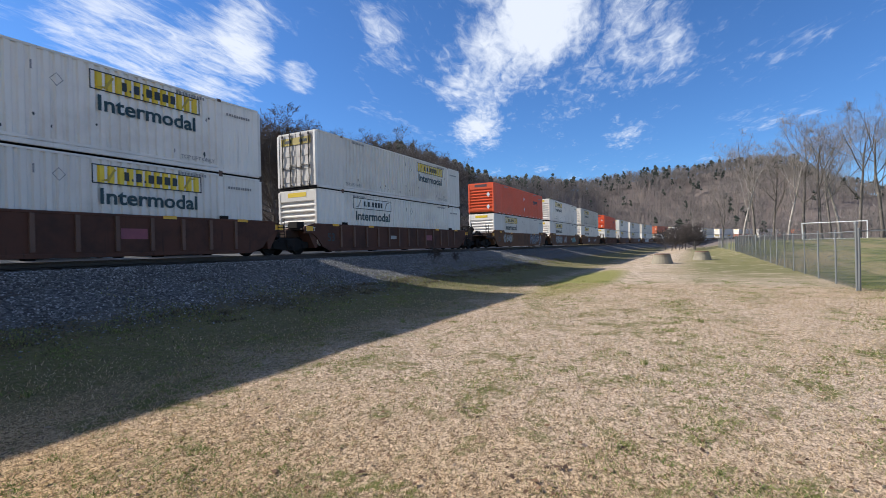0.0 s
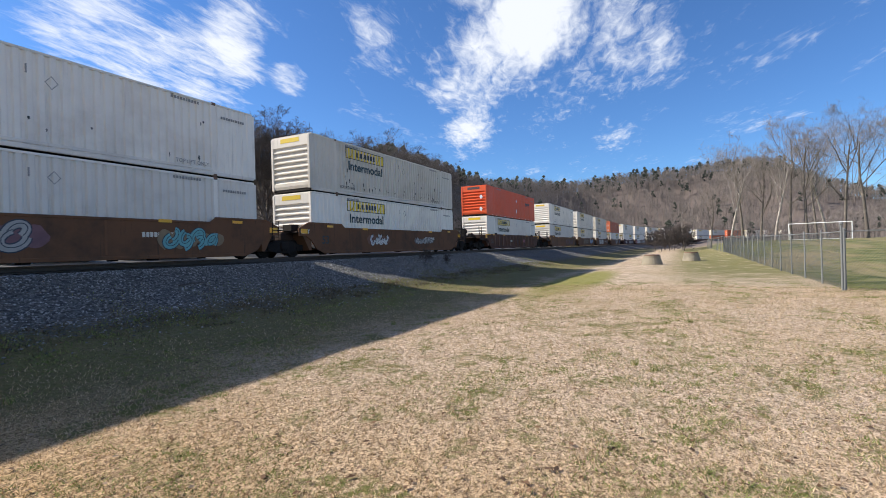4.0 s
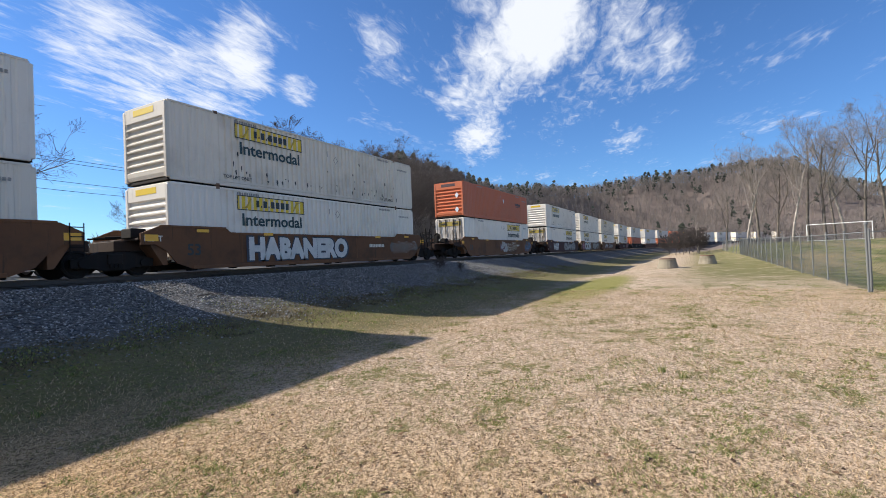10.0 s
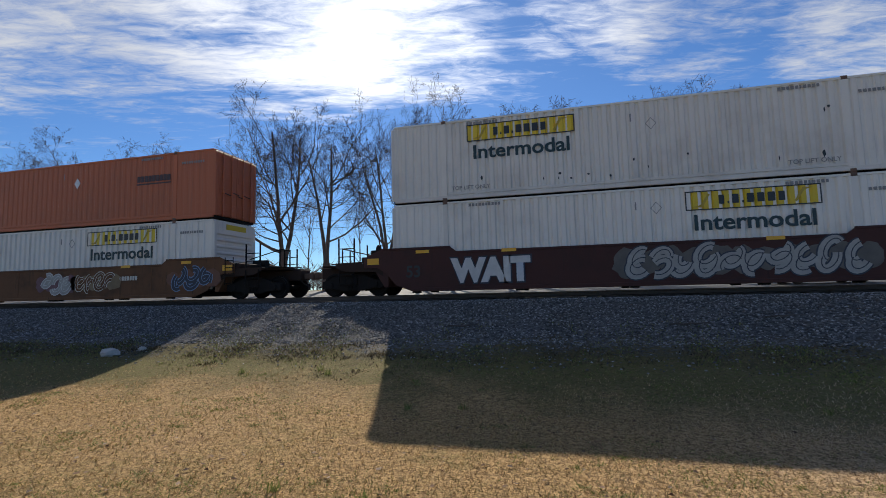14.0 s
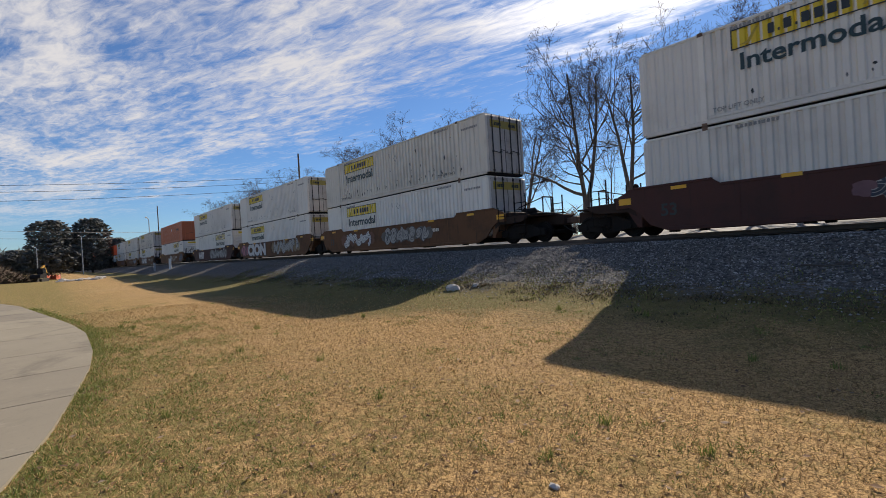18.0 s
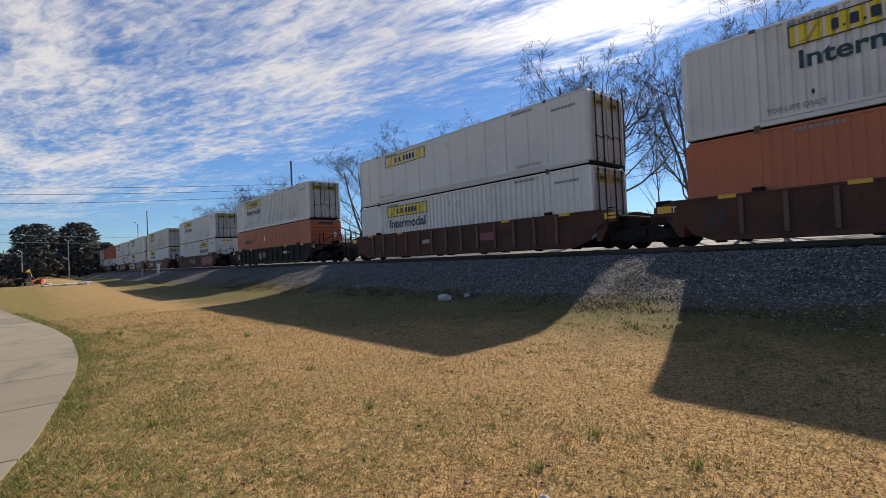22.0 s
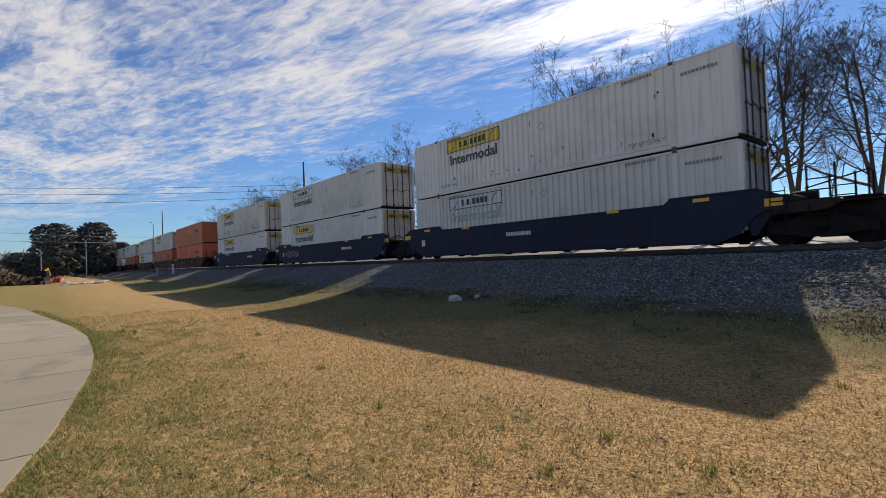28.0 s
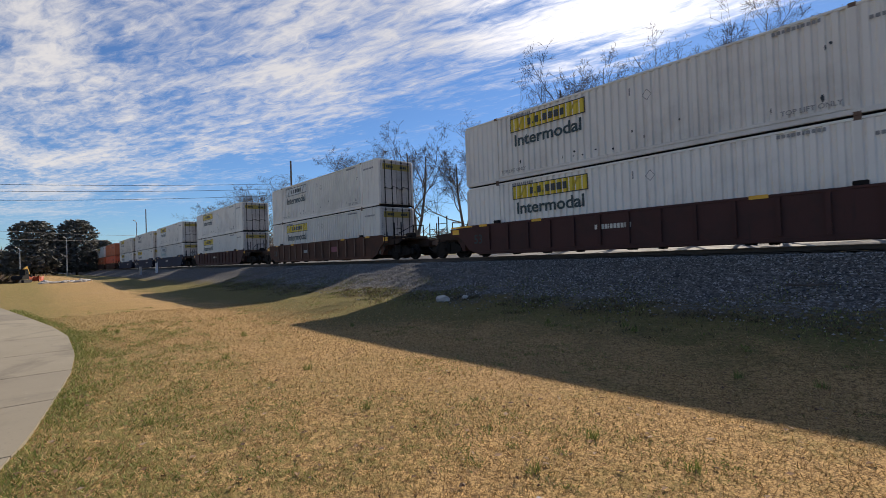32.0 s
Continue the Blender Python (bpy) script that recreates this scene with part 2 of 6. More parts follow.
SPRAY_GREY = plain("spray_grey", (0.36, 0.34, 0.31), 0.6, vary=0.35, scale=3.0)
SPRAY_BLUE = plain("spray_blue", (0.16, 0.26, 0.40), 0.6, vary=0.4, scale=3.0)
SPRAY_TEAL = plain("spray_teal", (0.14, 0.36, 0.36), 0.6, vary=0.4, scale=3.0)
SPRAY_PINK = plain("spray_pink", (0.50, 0.17, 0.20), 0.6, vary=0.4, scale=3.0)
SPRAY_ROSE = plain("spray_rose", (0.24, 0.065, 0.085), 0.6, vary=0.4, scale=3.0)
SPRAY_HAZE = [plain("spray_haze_%s" % n, c, 0.7, vary=0.5, scale=2.5) for n, c in (("rust", (0.17, 0.075, 0.045)), ("grey", (0.13, 0.115, 0.10)), ("mauve", (0.17, 0.085, 0.095)), ("tan", (0.23, 0.16, 0.09)))]
SPRAY_DARK = plain("spray_dark", (0.035, 0.04, 0.06), 0.6, vary=0.4, scale=3.0)


def rail_material():
    m, nt, b = material("rail_steel")
    n = noise_at(nt, coords(nt), 5.0)
    nt.links.new(mixc(nt, n, (0.055, 0.038, 0.030), (0.11, 0.08, 0.065)), b.inputs["Base Color"])
    b.inputs["Metallic"].default_value, b.inputs["Roughness"].default_value = 0.25, 0.6
    return m


def gravel_material():
    m, nt, b = material("ballast_stone")
    n = noise_at(nt, coords(nt), 14.0, 4)
    isl = nd(nt, "NewGeometry").outputs["Random Per Island"]
    c = mixc(nt, math_node(nt, "POWER", isl, 1.6), (0.060, 0.058, 0.057), (0.46, 0.45, 0.435))
    c = mixc(nt, smooth(nt, n, 0.4, 0.75), c, (0.125, 0.121, 0.116))
    nt.links.new(c, b.inputs["Base Color"])
    b.inputs["Roughness"].default_value = 0.85
    return m


def wood_material(name, a, c2):
    m, nt, b = material(name)
    v = coords(nt)
    n = noise_at(nt, stretched(nt, v, (6, 6, 0.8)), 3.0, 6, 0.65)
    n2 = noise_at(nt, v, 0.9, 3)
    c = mixc(nt, n, a, c2)
    c = mixc(nt, smooth(nt, n2, 0.5, 0.75), c, tuple(min(1, x * 1.45) for x in c2))
    nt.links.new(c, b.inputs["Base Color"])
    b.inputs["Roughness"].default_value = 0.9
    bump(nt, b, n, 0.5, 0.02)
    return m


def island_material(name, cols, rough=0.85, translucent=0.0):
    """Colour by the random value of each loose piece."""
    m, nt, b = material(name)
    isl = nd(nt, "NewGeometry").outputs["Random Per Island"]
    ramp = nd(nt, "ValToRGB")
    ramp.color_ramp.elements[0].color = (*cols[0], 1)
    ramp.color_ramp.elements[1].color = (*cols[-1], 1)
    for i, c in enumerate(cols[1:-1]):
        e = ramp.color_ramp.elements.new((i + 1) / (len(cols) - 1))
        e.color = (*c, 1)
    nt.links.new(isl, ramp.inputs[0])
    nt.links.new(ramp.outputs[0], b.inputs["Base Color"])
    b.inputs["Roughness"].default_value = rough
    if translucent:
        tr = nd(nt, "BsdfTranslucent")
        nt.links.new(ramp.outputs[0], tr.inputs[0])
        mx = nd(nt, "MixShader")
        mx.inputs[0].default_value = translucent
        nt.links.new(b.outputs[0], mx.inputs[1]), nt.links.new(tr.outputs[0], mx.inputs[2])
        nt.links.new(mx.outputs[0], nt.nodes["Material Output"].inputs[0])
    return m


BALLAST = gravel_material()
RAIL = rail_material()
TIE = wood_material("creosoted_wood", (0.045, 0.036, 0.030), (0.12, 0.10, 0.085))
BARK = wood_material("bark_grey_brown", (0.050, 0.040, 0.034), (0.125, 0.104, 0.088))
BARK_PALE = wood_material("bark_pale", (0.17, 0.145, 0.12), (0.36, 0.32, 0.28))
SYCAMORE = wood_material("bark_mottled", (0.050, 0.040, 0.034), (0.175, 0.150, 0.125))
TWIG = wood_material("twig_brown", (0.042, 0.033, 0.030), (0.090, 0.072, 0.064))
TWIG_PALE = wood_material("twig_pale", (0.12, 0.102, 0.09), (0.25, 0.215, 0.19))
POLE_WOOD = wood_material("pole_wood", (0.07, 0.055, 0.045), (0.16, 0.13, 0.105))
def straw_material():
    m = island_material("dormant_grass", [(0.17, 0.105, 0.045), (0.43, 0.28, 0.125), (0.60, 0.425, 0.215), (0.35, 0.22, 0.10), (0.20, 0.17, 0.05)], 0.8, 0.3)
    nt = m.node_tree
    b = nt.nodes["Principled BSDF"]
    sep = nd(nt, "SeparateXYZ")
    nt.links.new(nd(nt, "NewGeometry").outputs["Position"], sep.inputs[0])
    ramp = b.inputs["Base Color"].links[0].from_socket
    # paler and bluer towards +x: that view's cooler exposure put into the colour
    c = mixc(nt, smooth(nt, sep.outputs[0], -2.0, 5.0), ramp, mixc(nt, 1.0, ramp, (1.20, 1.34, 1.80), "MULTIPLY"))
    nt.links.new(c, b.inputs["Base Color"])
    return m


STRAW = straw_material()
BANK_STRAW = island_material("rank_dry_grass", [(0.045, 0.034, 0.020), (0.11, 0.080, 0.046), (0.19, 0.145, 0.080), (0.070, 0.075, 0.026)], 0.85, 0.2)
WEED = island_material("green_weed", [(0.095, 0.125, 0.025), (0.165, 0.205, 0.045), (0.24, 0.265, 0.070), (0.33, 0.28, 0.105)], 0.7, 0.3)
DRY_LEAF = island_material("dry_leaf", [(0.070, 0.040, 0.022), (0.14, 0.075, 0.038), (0.22, 0.125, 0.065), (0.34, 0.26, 0.18)], 0.8, 0.2)
FAR_TWIG = island_material("bare_wood_far", [(0.101, 0.085, 0.079), (0.176, 0.150, 0.136), (0.242, 0.207, 0.187), (0.145, 0.128, 0.107)], 0.95)
FAR_PINE = island_material("evergreen_far", [(0.020, 0.027, 0.020), (0.034, 0.044, 0.030), (0.050, 0.058, 0.040)], 0.9)
# needle green greyed and paled to put distance haze into the colour
HAZED_NEEDLE = island_material("pine_needle_hazed", [(0.085, 0.090, 0.080), (0.120, 0.123, 0.110), (0.15, 0.148, 0.135)], 0.8, 0.15)
BUD = island_material("seed_ball_and_last_leaf", [(0.060, 0.036, 0.026), (0.12, 0.070, 0.045)], 0.9, 0.2)


def ground_material():
    m, nt, b = material("ground")
    pos = nd(nt, "NewGeometry").outputs["Position"]
    sep = nd(nt, "SeparateXYZ")
    nt.links.new(pos, sep.inputs[0])
    x, y = sep.outputs[0], sep.outputs[1]
    big = noise_at(nt, pos, 0.11, 4, 0.6)
    mid = noise_at(nt, pos, 0.75, 5, 0.65, 0.4)
    fine = noise_at(nt, pos, 9.0, 5, 0.7)
    tiny = noise_at(nt, pos, 55.0, 3, 0.7)
    grain = noise_at(nt, pos, 42.0, 4, 0.75)
    clump = smooth(nt, math_node(nt, "ADD", math_node(nt, "MULTIPLY", noise_at(nt, pos, 13.0, 5, 0.72), 0.45), math_node(nt, "MULTIPLY", grain, 0.55)), 0.40, 0.58)
    pale = mixc(nt, clump, (0.150, 0.104, 0.067), (0.765, 0.600, 0.450))
    gold = mixc(nt, clump, (0.135, 0.080, 0.034), (0.590, 0.385, 0.172))
    # gold to pale along x carries the change of exposure and tint between views
    straw = mixc(nt, smooth(nt, math_node(nt, "ADD", x, math_node(nt, "MULTIPLY", mid, 3.0)), 0.5, 9.0), gold, pale)
    straw = mixc(nt, math_node(nt, "MULTIPLY", smooth(nt, tiny, 0.58, 0.72), 0.7), straw, (0.160, 0.104, 0.056))
    straw = mixc(nt, math_node(nt, "MULTIPLY", smooth(nt, big, 0.45, 0.7), 0.35), straw, (0.416, 0.280, 0.152))
    straw = mixc(nt, math_node(nt, "MULTIPLY", smooth(nt, noise_at(nt, pos, 1.9, 4, 0.6), 0.58, 0.72), 0.45), straw, (0.216, 0.132, 0.080))
    green = mixc(nt, fine, (0.064, 0.070, 0.018), (0.195, 0.195, 0.056))
    gmask = math_node(nt, "MULTIPLY", math_node(nt, "MULTIPLY", smooth(nt, mid, 0.53, 0.64), smooth(nt, x, -1.0, 4.0, 0.35, 1.0)), smooth(nt, fine, 0.38, 0.56))
    # greener ground by the bank, also darkened to stand in for the train's shade
    shaded_lush_at = math_node(nt, "ADD", y, math_node(nt, "MAXIMUM", smooth(nt, x, -3.0, 4.0, -1.6, 0.4), smooth(nt, x, -8.0, -13.0, -1.6, 0.6)))
    shaded_lush = smooth(nt, math_node(nt, "ADD", shaded_lush_at, math_node(nt, "MULTIPLY", mid, 5.0)), -9.4, -6.4)
    gmask = math_node(nt, "MAXIMUM", gmask, math_node(nt, "MULTIPLY", shaded_lush, math_node(nt, "MULTIPLY", smooth(nt, fine, 0.28, 0.56), 0.62)))
    specks = math_node(nt, "MULTIPLY", smooth(nt, noise_at(nt, pos, 2.4, 6, 0.72, 0.7), 0.53, 0.61), smooth(nt, fine, 0.36, 0.56))
    gmask = math_node(nt, "MAXIMUM", gmask, math_node(nt, "MULTIPLY", specks, math_node(nt, "MULTIPLY_ADD", smooth(nt, x, -1.0, 6.0), 0.65, 0.2)))
    # greener lawn beside the concrete walk
    walkside = math_node(nt, "MULTIPLY", smooth(nt, x, -1.5, -4.5), smooth(nt, y, -11.5, -15.5))
    gmask = math_node(nt, "MAXIMUM", gmask, math_node(nt, "MULTIPLY", walkside, math_node(nt, "MULTIPLY", smooth(nt, mid, 0.36, 0.56), math_node(nt, "MULTIPLY", smooth(nt, fine, 0.38, 0.58), 0.6))))
    band = math_node(nt, "MULTIPLY", smooth(nt, x, -3.0, -4.5), smooth(nt, math_node(nt, "ADD", y, math_node(nt, "MULTIPLY", mid, 2.0)), -13.6, -15.6))
    gmask = math_node(nt, "MAXIMUM", gmask, math_node(nt, "MULTIPLY", band, math_node(nt, "MULTIPLY", smooth(nt, fine, 0.34, 0.54), 0.75)))
    # greener turf along the near side of the fence
    verge = math_node(nt, "MULTIPLY", smooth(nt, math_node(nt, "ADD", x, math_node(nt, "MULTIPLY", mid, 16.0)), 26.0, 44.0), smooth(nt, y, -15.0, -18.5))
    gmask = math_node(nt, "MAXIMUM", gmask, math_node(nt, "MULTIPLY", verge, math_node(nt, "MULTIPLY", smooth(nt, mid, 0.28, 0.48), 0.85)))
    # straw in that strip is browned and darkened for the same shade
    straw = mixc(nt, math_node(nt, "MULTIPLY", shaded_lush, 0.8), straw, mixc(nt, clump, (0.048, 0.038, 0.020), (0.185, 0.145, 0.072)))
    lawn = mixc(nt, gmask, straw, green)
    # playing field beyond the fence and the wet strip by the ditch
    field = math_node(nt, "MULTIPLY", smooth(nt, y, -22.4, -23.4), smooth(nt, x, 21.0, 22.5))
    fieldc = mixc(nt, smooth(nt, mid, 0.38, 0.62), (0.092, 0.108, 0.037), (0.224, 0.216, 0.092))
    fieldc = mixc(nt, smooth(nt, noise_at(nt, stretched(nt, pos, (0.05, 0.22, 1.0)), 1.0, 6, 0.7), 0.48, 0.62), fieldc, (0.288, 0.232, 0.128))
    fieldc = mixc(nt, math_node(nt, "MULTIPLY", smooth(nt, fine, 0.5, 0.68), 0.5), fieldc, (0.080, 0.084, 0.036))
    lawn = mixc(nt, field, lawn, fieldc)
    sx = math_node(nt, "MULTIPLY", math_node(nt, "ADD", x, -26.0), 0.085)
    sy = math_node(nt, "MULTIPLY", math_node(nt, "ADD", y, 12.6), 0.55)
    rr = math_node(nt, "ADD", math_node(nt, "MULTIPLY", sx, sx), math_node(nt, "MULTIPLY", sy, sy))
    wet = smooth(nt, math_node(nt, "ADD", rr, math_node(nt, "MULTIPLY", mid, 0.7)), 1.3, 0.55)
    lawn = mixc(nt, math_node(nt, "MULTIPLY", wet, 0.85), lawn, mixc(nt, fine, (0.152, 0.160, 0.028), (0.264, 0.248, 0.056)))
    # stone fines on the bank, bare soil, darkened for shade, between stone and lawn
    stone = mixc(nt, smooth(nt, fine, 0.35, 0.65), (0.038, 0.037, 0.036), (0.225, 0.22, 0.212))
    stone = mixc(nt, smooth(nt, tiny, 0.4, 0.7), stone, (0.075, 0.073, 0.070))
    edge = math_node(nt, "ADD", y, math_node(nt, "MULTIPLY", math_node(nt, "SUBTRACT", mid, 0.5), 3.2))
    bend = math_node(nt, "MULTIPLY", math_node(nt, "POWER", math_node(nt, "MAXIMUM", math_node(nt, "ADD", x, -129.0), 0.0), 2.0), 0.00133)
    edge = math_node(nt, "ADD", edge, bend)
    soil = mixc(nt, mid, (0.040, 0.030, 0.018), (0.092, 0.067, 0.040))
    c = mixc(nt, math_node(nt, "MULTIPLY", smooth(nt, edge, -7.7, -5.6), smooth(nt, fine, 0.36, 0.56)), lawn, soil)
    c = mixc(nt, math_node(nt, "MULTIPLY", smooth(nt, edge, -7.0, -5.8), math_node(nt, "MAXIMUM", smooth(nt, fine, 0.40, 0.54), smooth(nt, edge, -6.1, -5.2))), c, stone)
    # far side of the line
    c = mixc(nt, smooth(nt, edge, 4.4, 5.4), c, mixc(nt, mid, (0.192, 0.136, 0.072), (0.160, 0.148, 0.068)))
    # woodland floor on the hills
    d2 = math_node(nt, "SQRT", math_node(nt, "ADD", math_node(nt, "MULTIPLY", x, x), math_node(nt, "MULTIPLY", y, y)))
    wood = math_node(nt, "MULTIPLY", smooth(nt, d2, 130.0, 190.0), smooth(nt, x, -40.0, 60.0))
    c = mixc(nt, wood, c, mixc(nt, big, (0.132, 0.106, 0.092), (0.188, 0.150, 0.128)))
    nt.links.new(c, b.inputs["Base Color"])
    b.inputs["Roughness"].default_value = 0.95
    b.inputs["Specular IOR Level"].default_value = 0.15
    h = math_node(nt, "ADD", fine, math_node(nt, "MULTIPLY", tiny, 0.6))
    bump(nt, b, h, 0.8, 0.06)
    return m


def concrete_material():
    m, nt, b = material("walk_concrete")
    v = nd(nt, "NewGeometry").outputs["Position"]
    n, f = noise_at(nt, v, 0.8, 5, 0.6), noise_at(nt, v, 30.0, 4, 0.7)
    info = nd(nt, "ObjectInfo").outputs["Random"]
    c = mixc(nt, n, (0.209, 0.182, 0.130), (0.307, 0.271, 0.197))
    c = mixc(nt, math_node(nt, "MULTIPLY", info, 0.5), c, (0.148, 0.127, 0.100))
    stain = smooth(nt, noise_at(nt, v, 0.45, 6, 0.7, 0.8), 0.50, 0.68)
    c = mixc(nt, math_node(nt, "MULTIPLY", stain, 0.7), c, (0.127, 0.108, 0.080))
    c = mixc(nt, math_node(nt, "MULTIPLY", smooth(nt, noise_at(nt, v, 3.2, 6, 0.75), 0.58, 0.70), 0.4), c, (0.328, 0.295, 0.230))
    c = mixc(nt, smooth(nt, f, 0.55, 0.8), c, (0.164, 0.141, 0.111))
    nt.links.new(c, b.inputs["Base Color"])
    b.inputs["Roughness"].default_value = 0.85
    bump(nt, b, f, 0.3, 0.004)
    return m


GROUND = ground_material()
CONCRETE = concrete_material()
ASPHALT = plain("road_asphalt", (0.105, 0.103, 0.10), 0.75, vary=0.3, scale=4.0)
ASPHALT.node_tree.nodes["Principled BSDF"].inputs["Specular IOR Level"].default_value = 0.12
CAR_PAINT = plain("car_paint_white", (0.72, 0.73, 0.74), 0.25, vary=0.04)
CAR_PAINT_GREY = plain("car_paint_grey", (0.30, 0.31, 0.33), 0.25, metal=0.4, vary=0.04)
CAR_GLASS = plain("car_glass", (0.02, 0.025, 0.03), 0.06, vary=0.1)
RUBBER = plain("rubber", (0.022, 0.021, 0.020), 0.8)
GOAL_WHITE = plain("goal_white", (0.78, 0.78, 0.77), 0.5, vary=0.08)
SAFETY_ORANGE = plain("safety_orange", (0.46, 0.095, 0.04), 0.6)
MACHINE = painted("machine_yellow", (0.46, 0.27, 0.05), (0.12, 0.08, 0.05), 0.5, 0.5)
WIRE = plain("cable_black", (0.02, 0.02, 0.022), 0.6)
ROCK = plain("limestone_lump", (0.44, 0.42, 0.39), 0.9, vary=0.25)
HEDGE_LEAF = island_material("hedge_dark", [(0.045, 0.030, 0.020), (0.085, 0.055, 0.038), (0.06, 0.06, 0.03)], 0.9)


# ---- mesh helpers ----
class Build:
    """Collects vertices and faces of one mesh."""

    def __init__(self):
        self.v, self.f = [], []

    def add(self, verts, faces):
        n = len(self.v)
        self.v.extend(verts)
        self.f.extend([tuple(i + n for i in q) for q in faces])
        return self

    def box(self, x0, x1, y0, y1, z0, z1):
        vs = [(x, y, z) for z in (z0, z1) for y in (y0, y1) for x in (x0, x1)]
        return self.add(vs, [(0, 2, 3, 1), (4, 5, 7, 6), (0, 1, 5, 4), (2, 6, 7, 3), (0, 4, 6, 2), (1, 3, 7, 5)])

    def cbox(self, x0, x1, y0, y1, z0, z1, c=0.015):
        """A box with chamfered edges."""
        vs, fs = [], []
        lo, hi = (x0, y0, z0), (x1, y1, z1)
        c = min(c, 0.45 * min(abs(b - a) for a, b in zip(lo, hi)))
        idx = {}
        for sx in (0, 1):
            for sy in (0, 1):
                for sz in (0, 1):
                    s = (sx, sy, sz)
                    for ax in range(3):
                        p = [(hi[i] if s[i] else lo[i]) if i == ax else (hi[i] - c if s[i] else lo[i] + c) for i in range(3)]
                        idx[s, ax] = len(vs)
                        vs.append(tuple(p))
        for ax in range(3):
            o1, o2 = (ax + 1) % 3, (ax + 2) % 3
            for side in (0, 1):
                q = []
                for a, b in ((0, 0), (1, 0), (1, 1), (0, 1)):
                    s = [0, 0, 0]
                    s[ax], s[o1], s[o2] = side, a, b
                    q.append(idx[tuple(s), ax])
                fs.append(tuple(q if side else q[::-1]))
        for ax in range(3):
            o1, o2 = (ax + 1) % 3, (ax + 2) % 3
            for a in (0, 1):
                for b in (0, 1):
                    s0, s1 = [0, 0, 0], [0, 0, 0]
                    s0[o1] = s1[o1] = a
                    s0[o2] = s1[o2] = b
                    s1[ax] = 1
                    q = (idx[tuple(s0), o1], idx[tuple(s1), o1], idx[tuple(s1), o2], idx[tuple(s0), o2])
                    fs.append(q if (a == b) else q[::-1])
        for sx in (0, 1):
            for sy in (0, 1):
                for sz in (0, 1):
                    s = (sx, sy, sz)
                    q = (idx[s, 0], idx[s, 1], idx[s, 2])
                    fs.append(q if (sx + sy + sz) % 2 else q[::-1])
        return self.add(vs, fs)

    def tube(self, p0, p1, r0, r1=None, n=8, caps=True):
        r1 = r0 if r1 is None else r1
        a, b = Vector(p0), Vector(p1)
        d = (b - a).normalized()
        u = d.orthogonal().normalized()
        w = d.cross(u)
        vs = []
        for c, r in ((a, r0), (b, r1)):
            for i in range(n):
                t = 2 * math.pi * i / n
                vs.append(tuple(c + u * (r * math.cos(t)) + w * (r * math.sin(t))))
        fs = [(i, (i + 1) % n, n + (i + 1) % n, n + i) for i in range(n)]
        if caps:
            fs += [tuple(range(n))[::-1], tuple(range(n, 2 * n))]
        return self.add(vs, fs)

    def lathe(self, prof, n=20, axis="y", at=(0, 0, 0)):
        """Turns (radius, along) pairs about an axis."""
        vs, fs = [], []
        for r, h in prof:
            for i in range(n):
                t = 2 * math.pi * i / n
                c, s = r * math.cos(t), r * math.sin(t)
                p = {"y": (c, h, s), "z": (c, s, h), "x": (h, c, s)}[axis]
                vs.append(tuple(a + b for a, b in zip(p, at)))
        k = len(prof)
        for j in range(k - 1):
            for i in range(n):
                q = (j * n + i, j * n + (i + 1) % n, (j + 1) * n + (i + 1) % n, (j + 1) * n + i)
                fs.append(q)
        fs += [tuple(range(n)), tuple(range((k - 1) * n, k * n))[::-1]]
        return self.add(vs, fs)

    def extrude(self, poly, y0, y1):
        """A polygon in x and z, between two y."""
        n = len(poly)
        vs = [(x, y0, z) for x, z in poly] + [(x, y1, z) for x, z in poly]
        fs = [tuple(range(n)), tuple(range(n, 2 * n))[::-1]] + [((i + 1) % n, i, n + i, n + (i + 1) % n) for i in range(n)]
        return self.add(vs, fs)

    def mesh(self, name, mat, fix=True, smooth_shade=False):
        me = bpy.data.meshes.new(name)
        me.from_pydata(self.v, [], self.f)
        if fix:
            bm = bmesh.new()
            bm.from_mesh(me)
            bmesh.ops.recalc_face_normals(bm, faces=bm.faces)
            bm.to_mesh(me)
            bm.free()
        me.materials.append(mat)
        if smooth_shade:
            me.shade_smooth()
        return me


CACHE = {}
SMALL_STUFF = ("name_blocks", "fine_print", "reporting_mark", "sign_flourish", "spray_stroke", "spray_outline", "spray_paint", "spray_ground", "spray_line", "wire_mesh", "scuff_mark", "seed_ball", "brush", "name_block")


def cached(key, make):
    if key not in CACHE:
        CACHE[key] = make()
    return CACHE[key]


def part(name, me, parent, at=(0, 0, 0), label="", turn=None):
    ob = new(name, me)
    ob.parent = parent
    if turn:
        ob.matrix_basis = pose(*at, *turn)
    else:
        ob.location = at
    if label:
        ob["label"] = label
    if name in SMALL_STUFF:
        ob["kind"] = "stuff"
    return ob


def thing(name, label, category, group="", kind=""):
    return tagged(new(name), label, category, group, kind)


def word_mesh(word, height, mat, bold=0.0, depth=0.004, width=None):
    """Letters that stand upright and face -y, centred."""
    def make():
        cu = bpy.data.curves.new("word", "FONT")
        cu.body, cu.size, cu.extrude, cu.offset = word, 1.0, 0.0, bold
        cu.align_x, cu.align_y = "CENTER", "CENTER"
        cu.resolution_u = 3
        ob = new("word", cu)
        dg = bpy.context.evaluated_depsgraph_get()
        me = bpy.data.meshes.new_from_object(ob.evaluated_get(dg))
        bpy.data.objects.remove(ob)
        xs = [v.co.x for v in me.vertices]
        ys = [v.co.y for v in me.vertices]
        sy = height / (max(ys) - min(ys))
        sx = width / (max(xs) - min(xs)) if width else sy
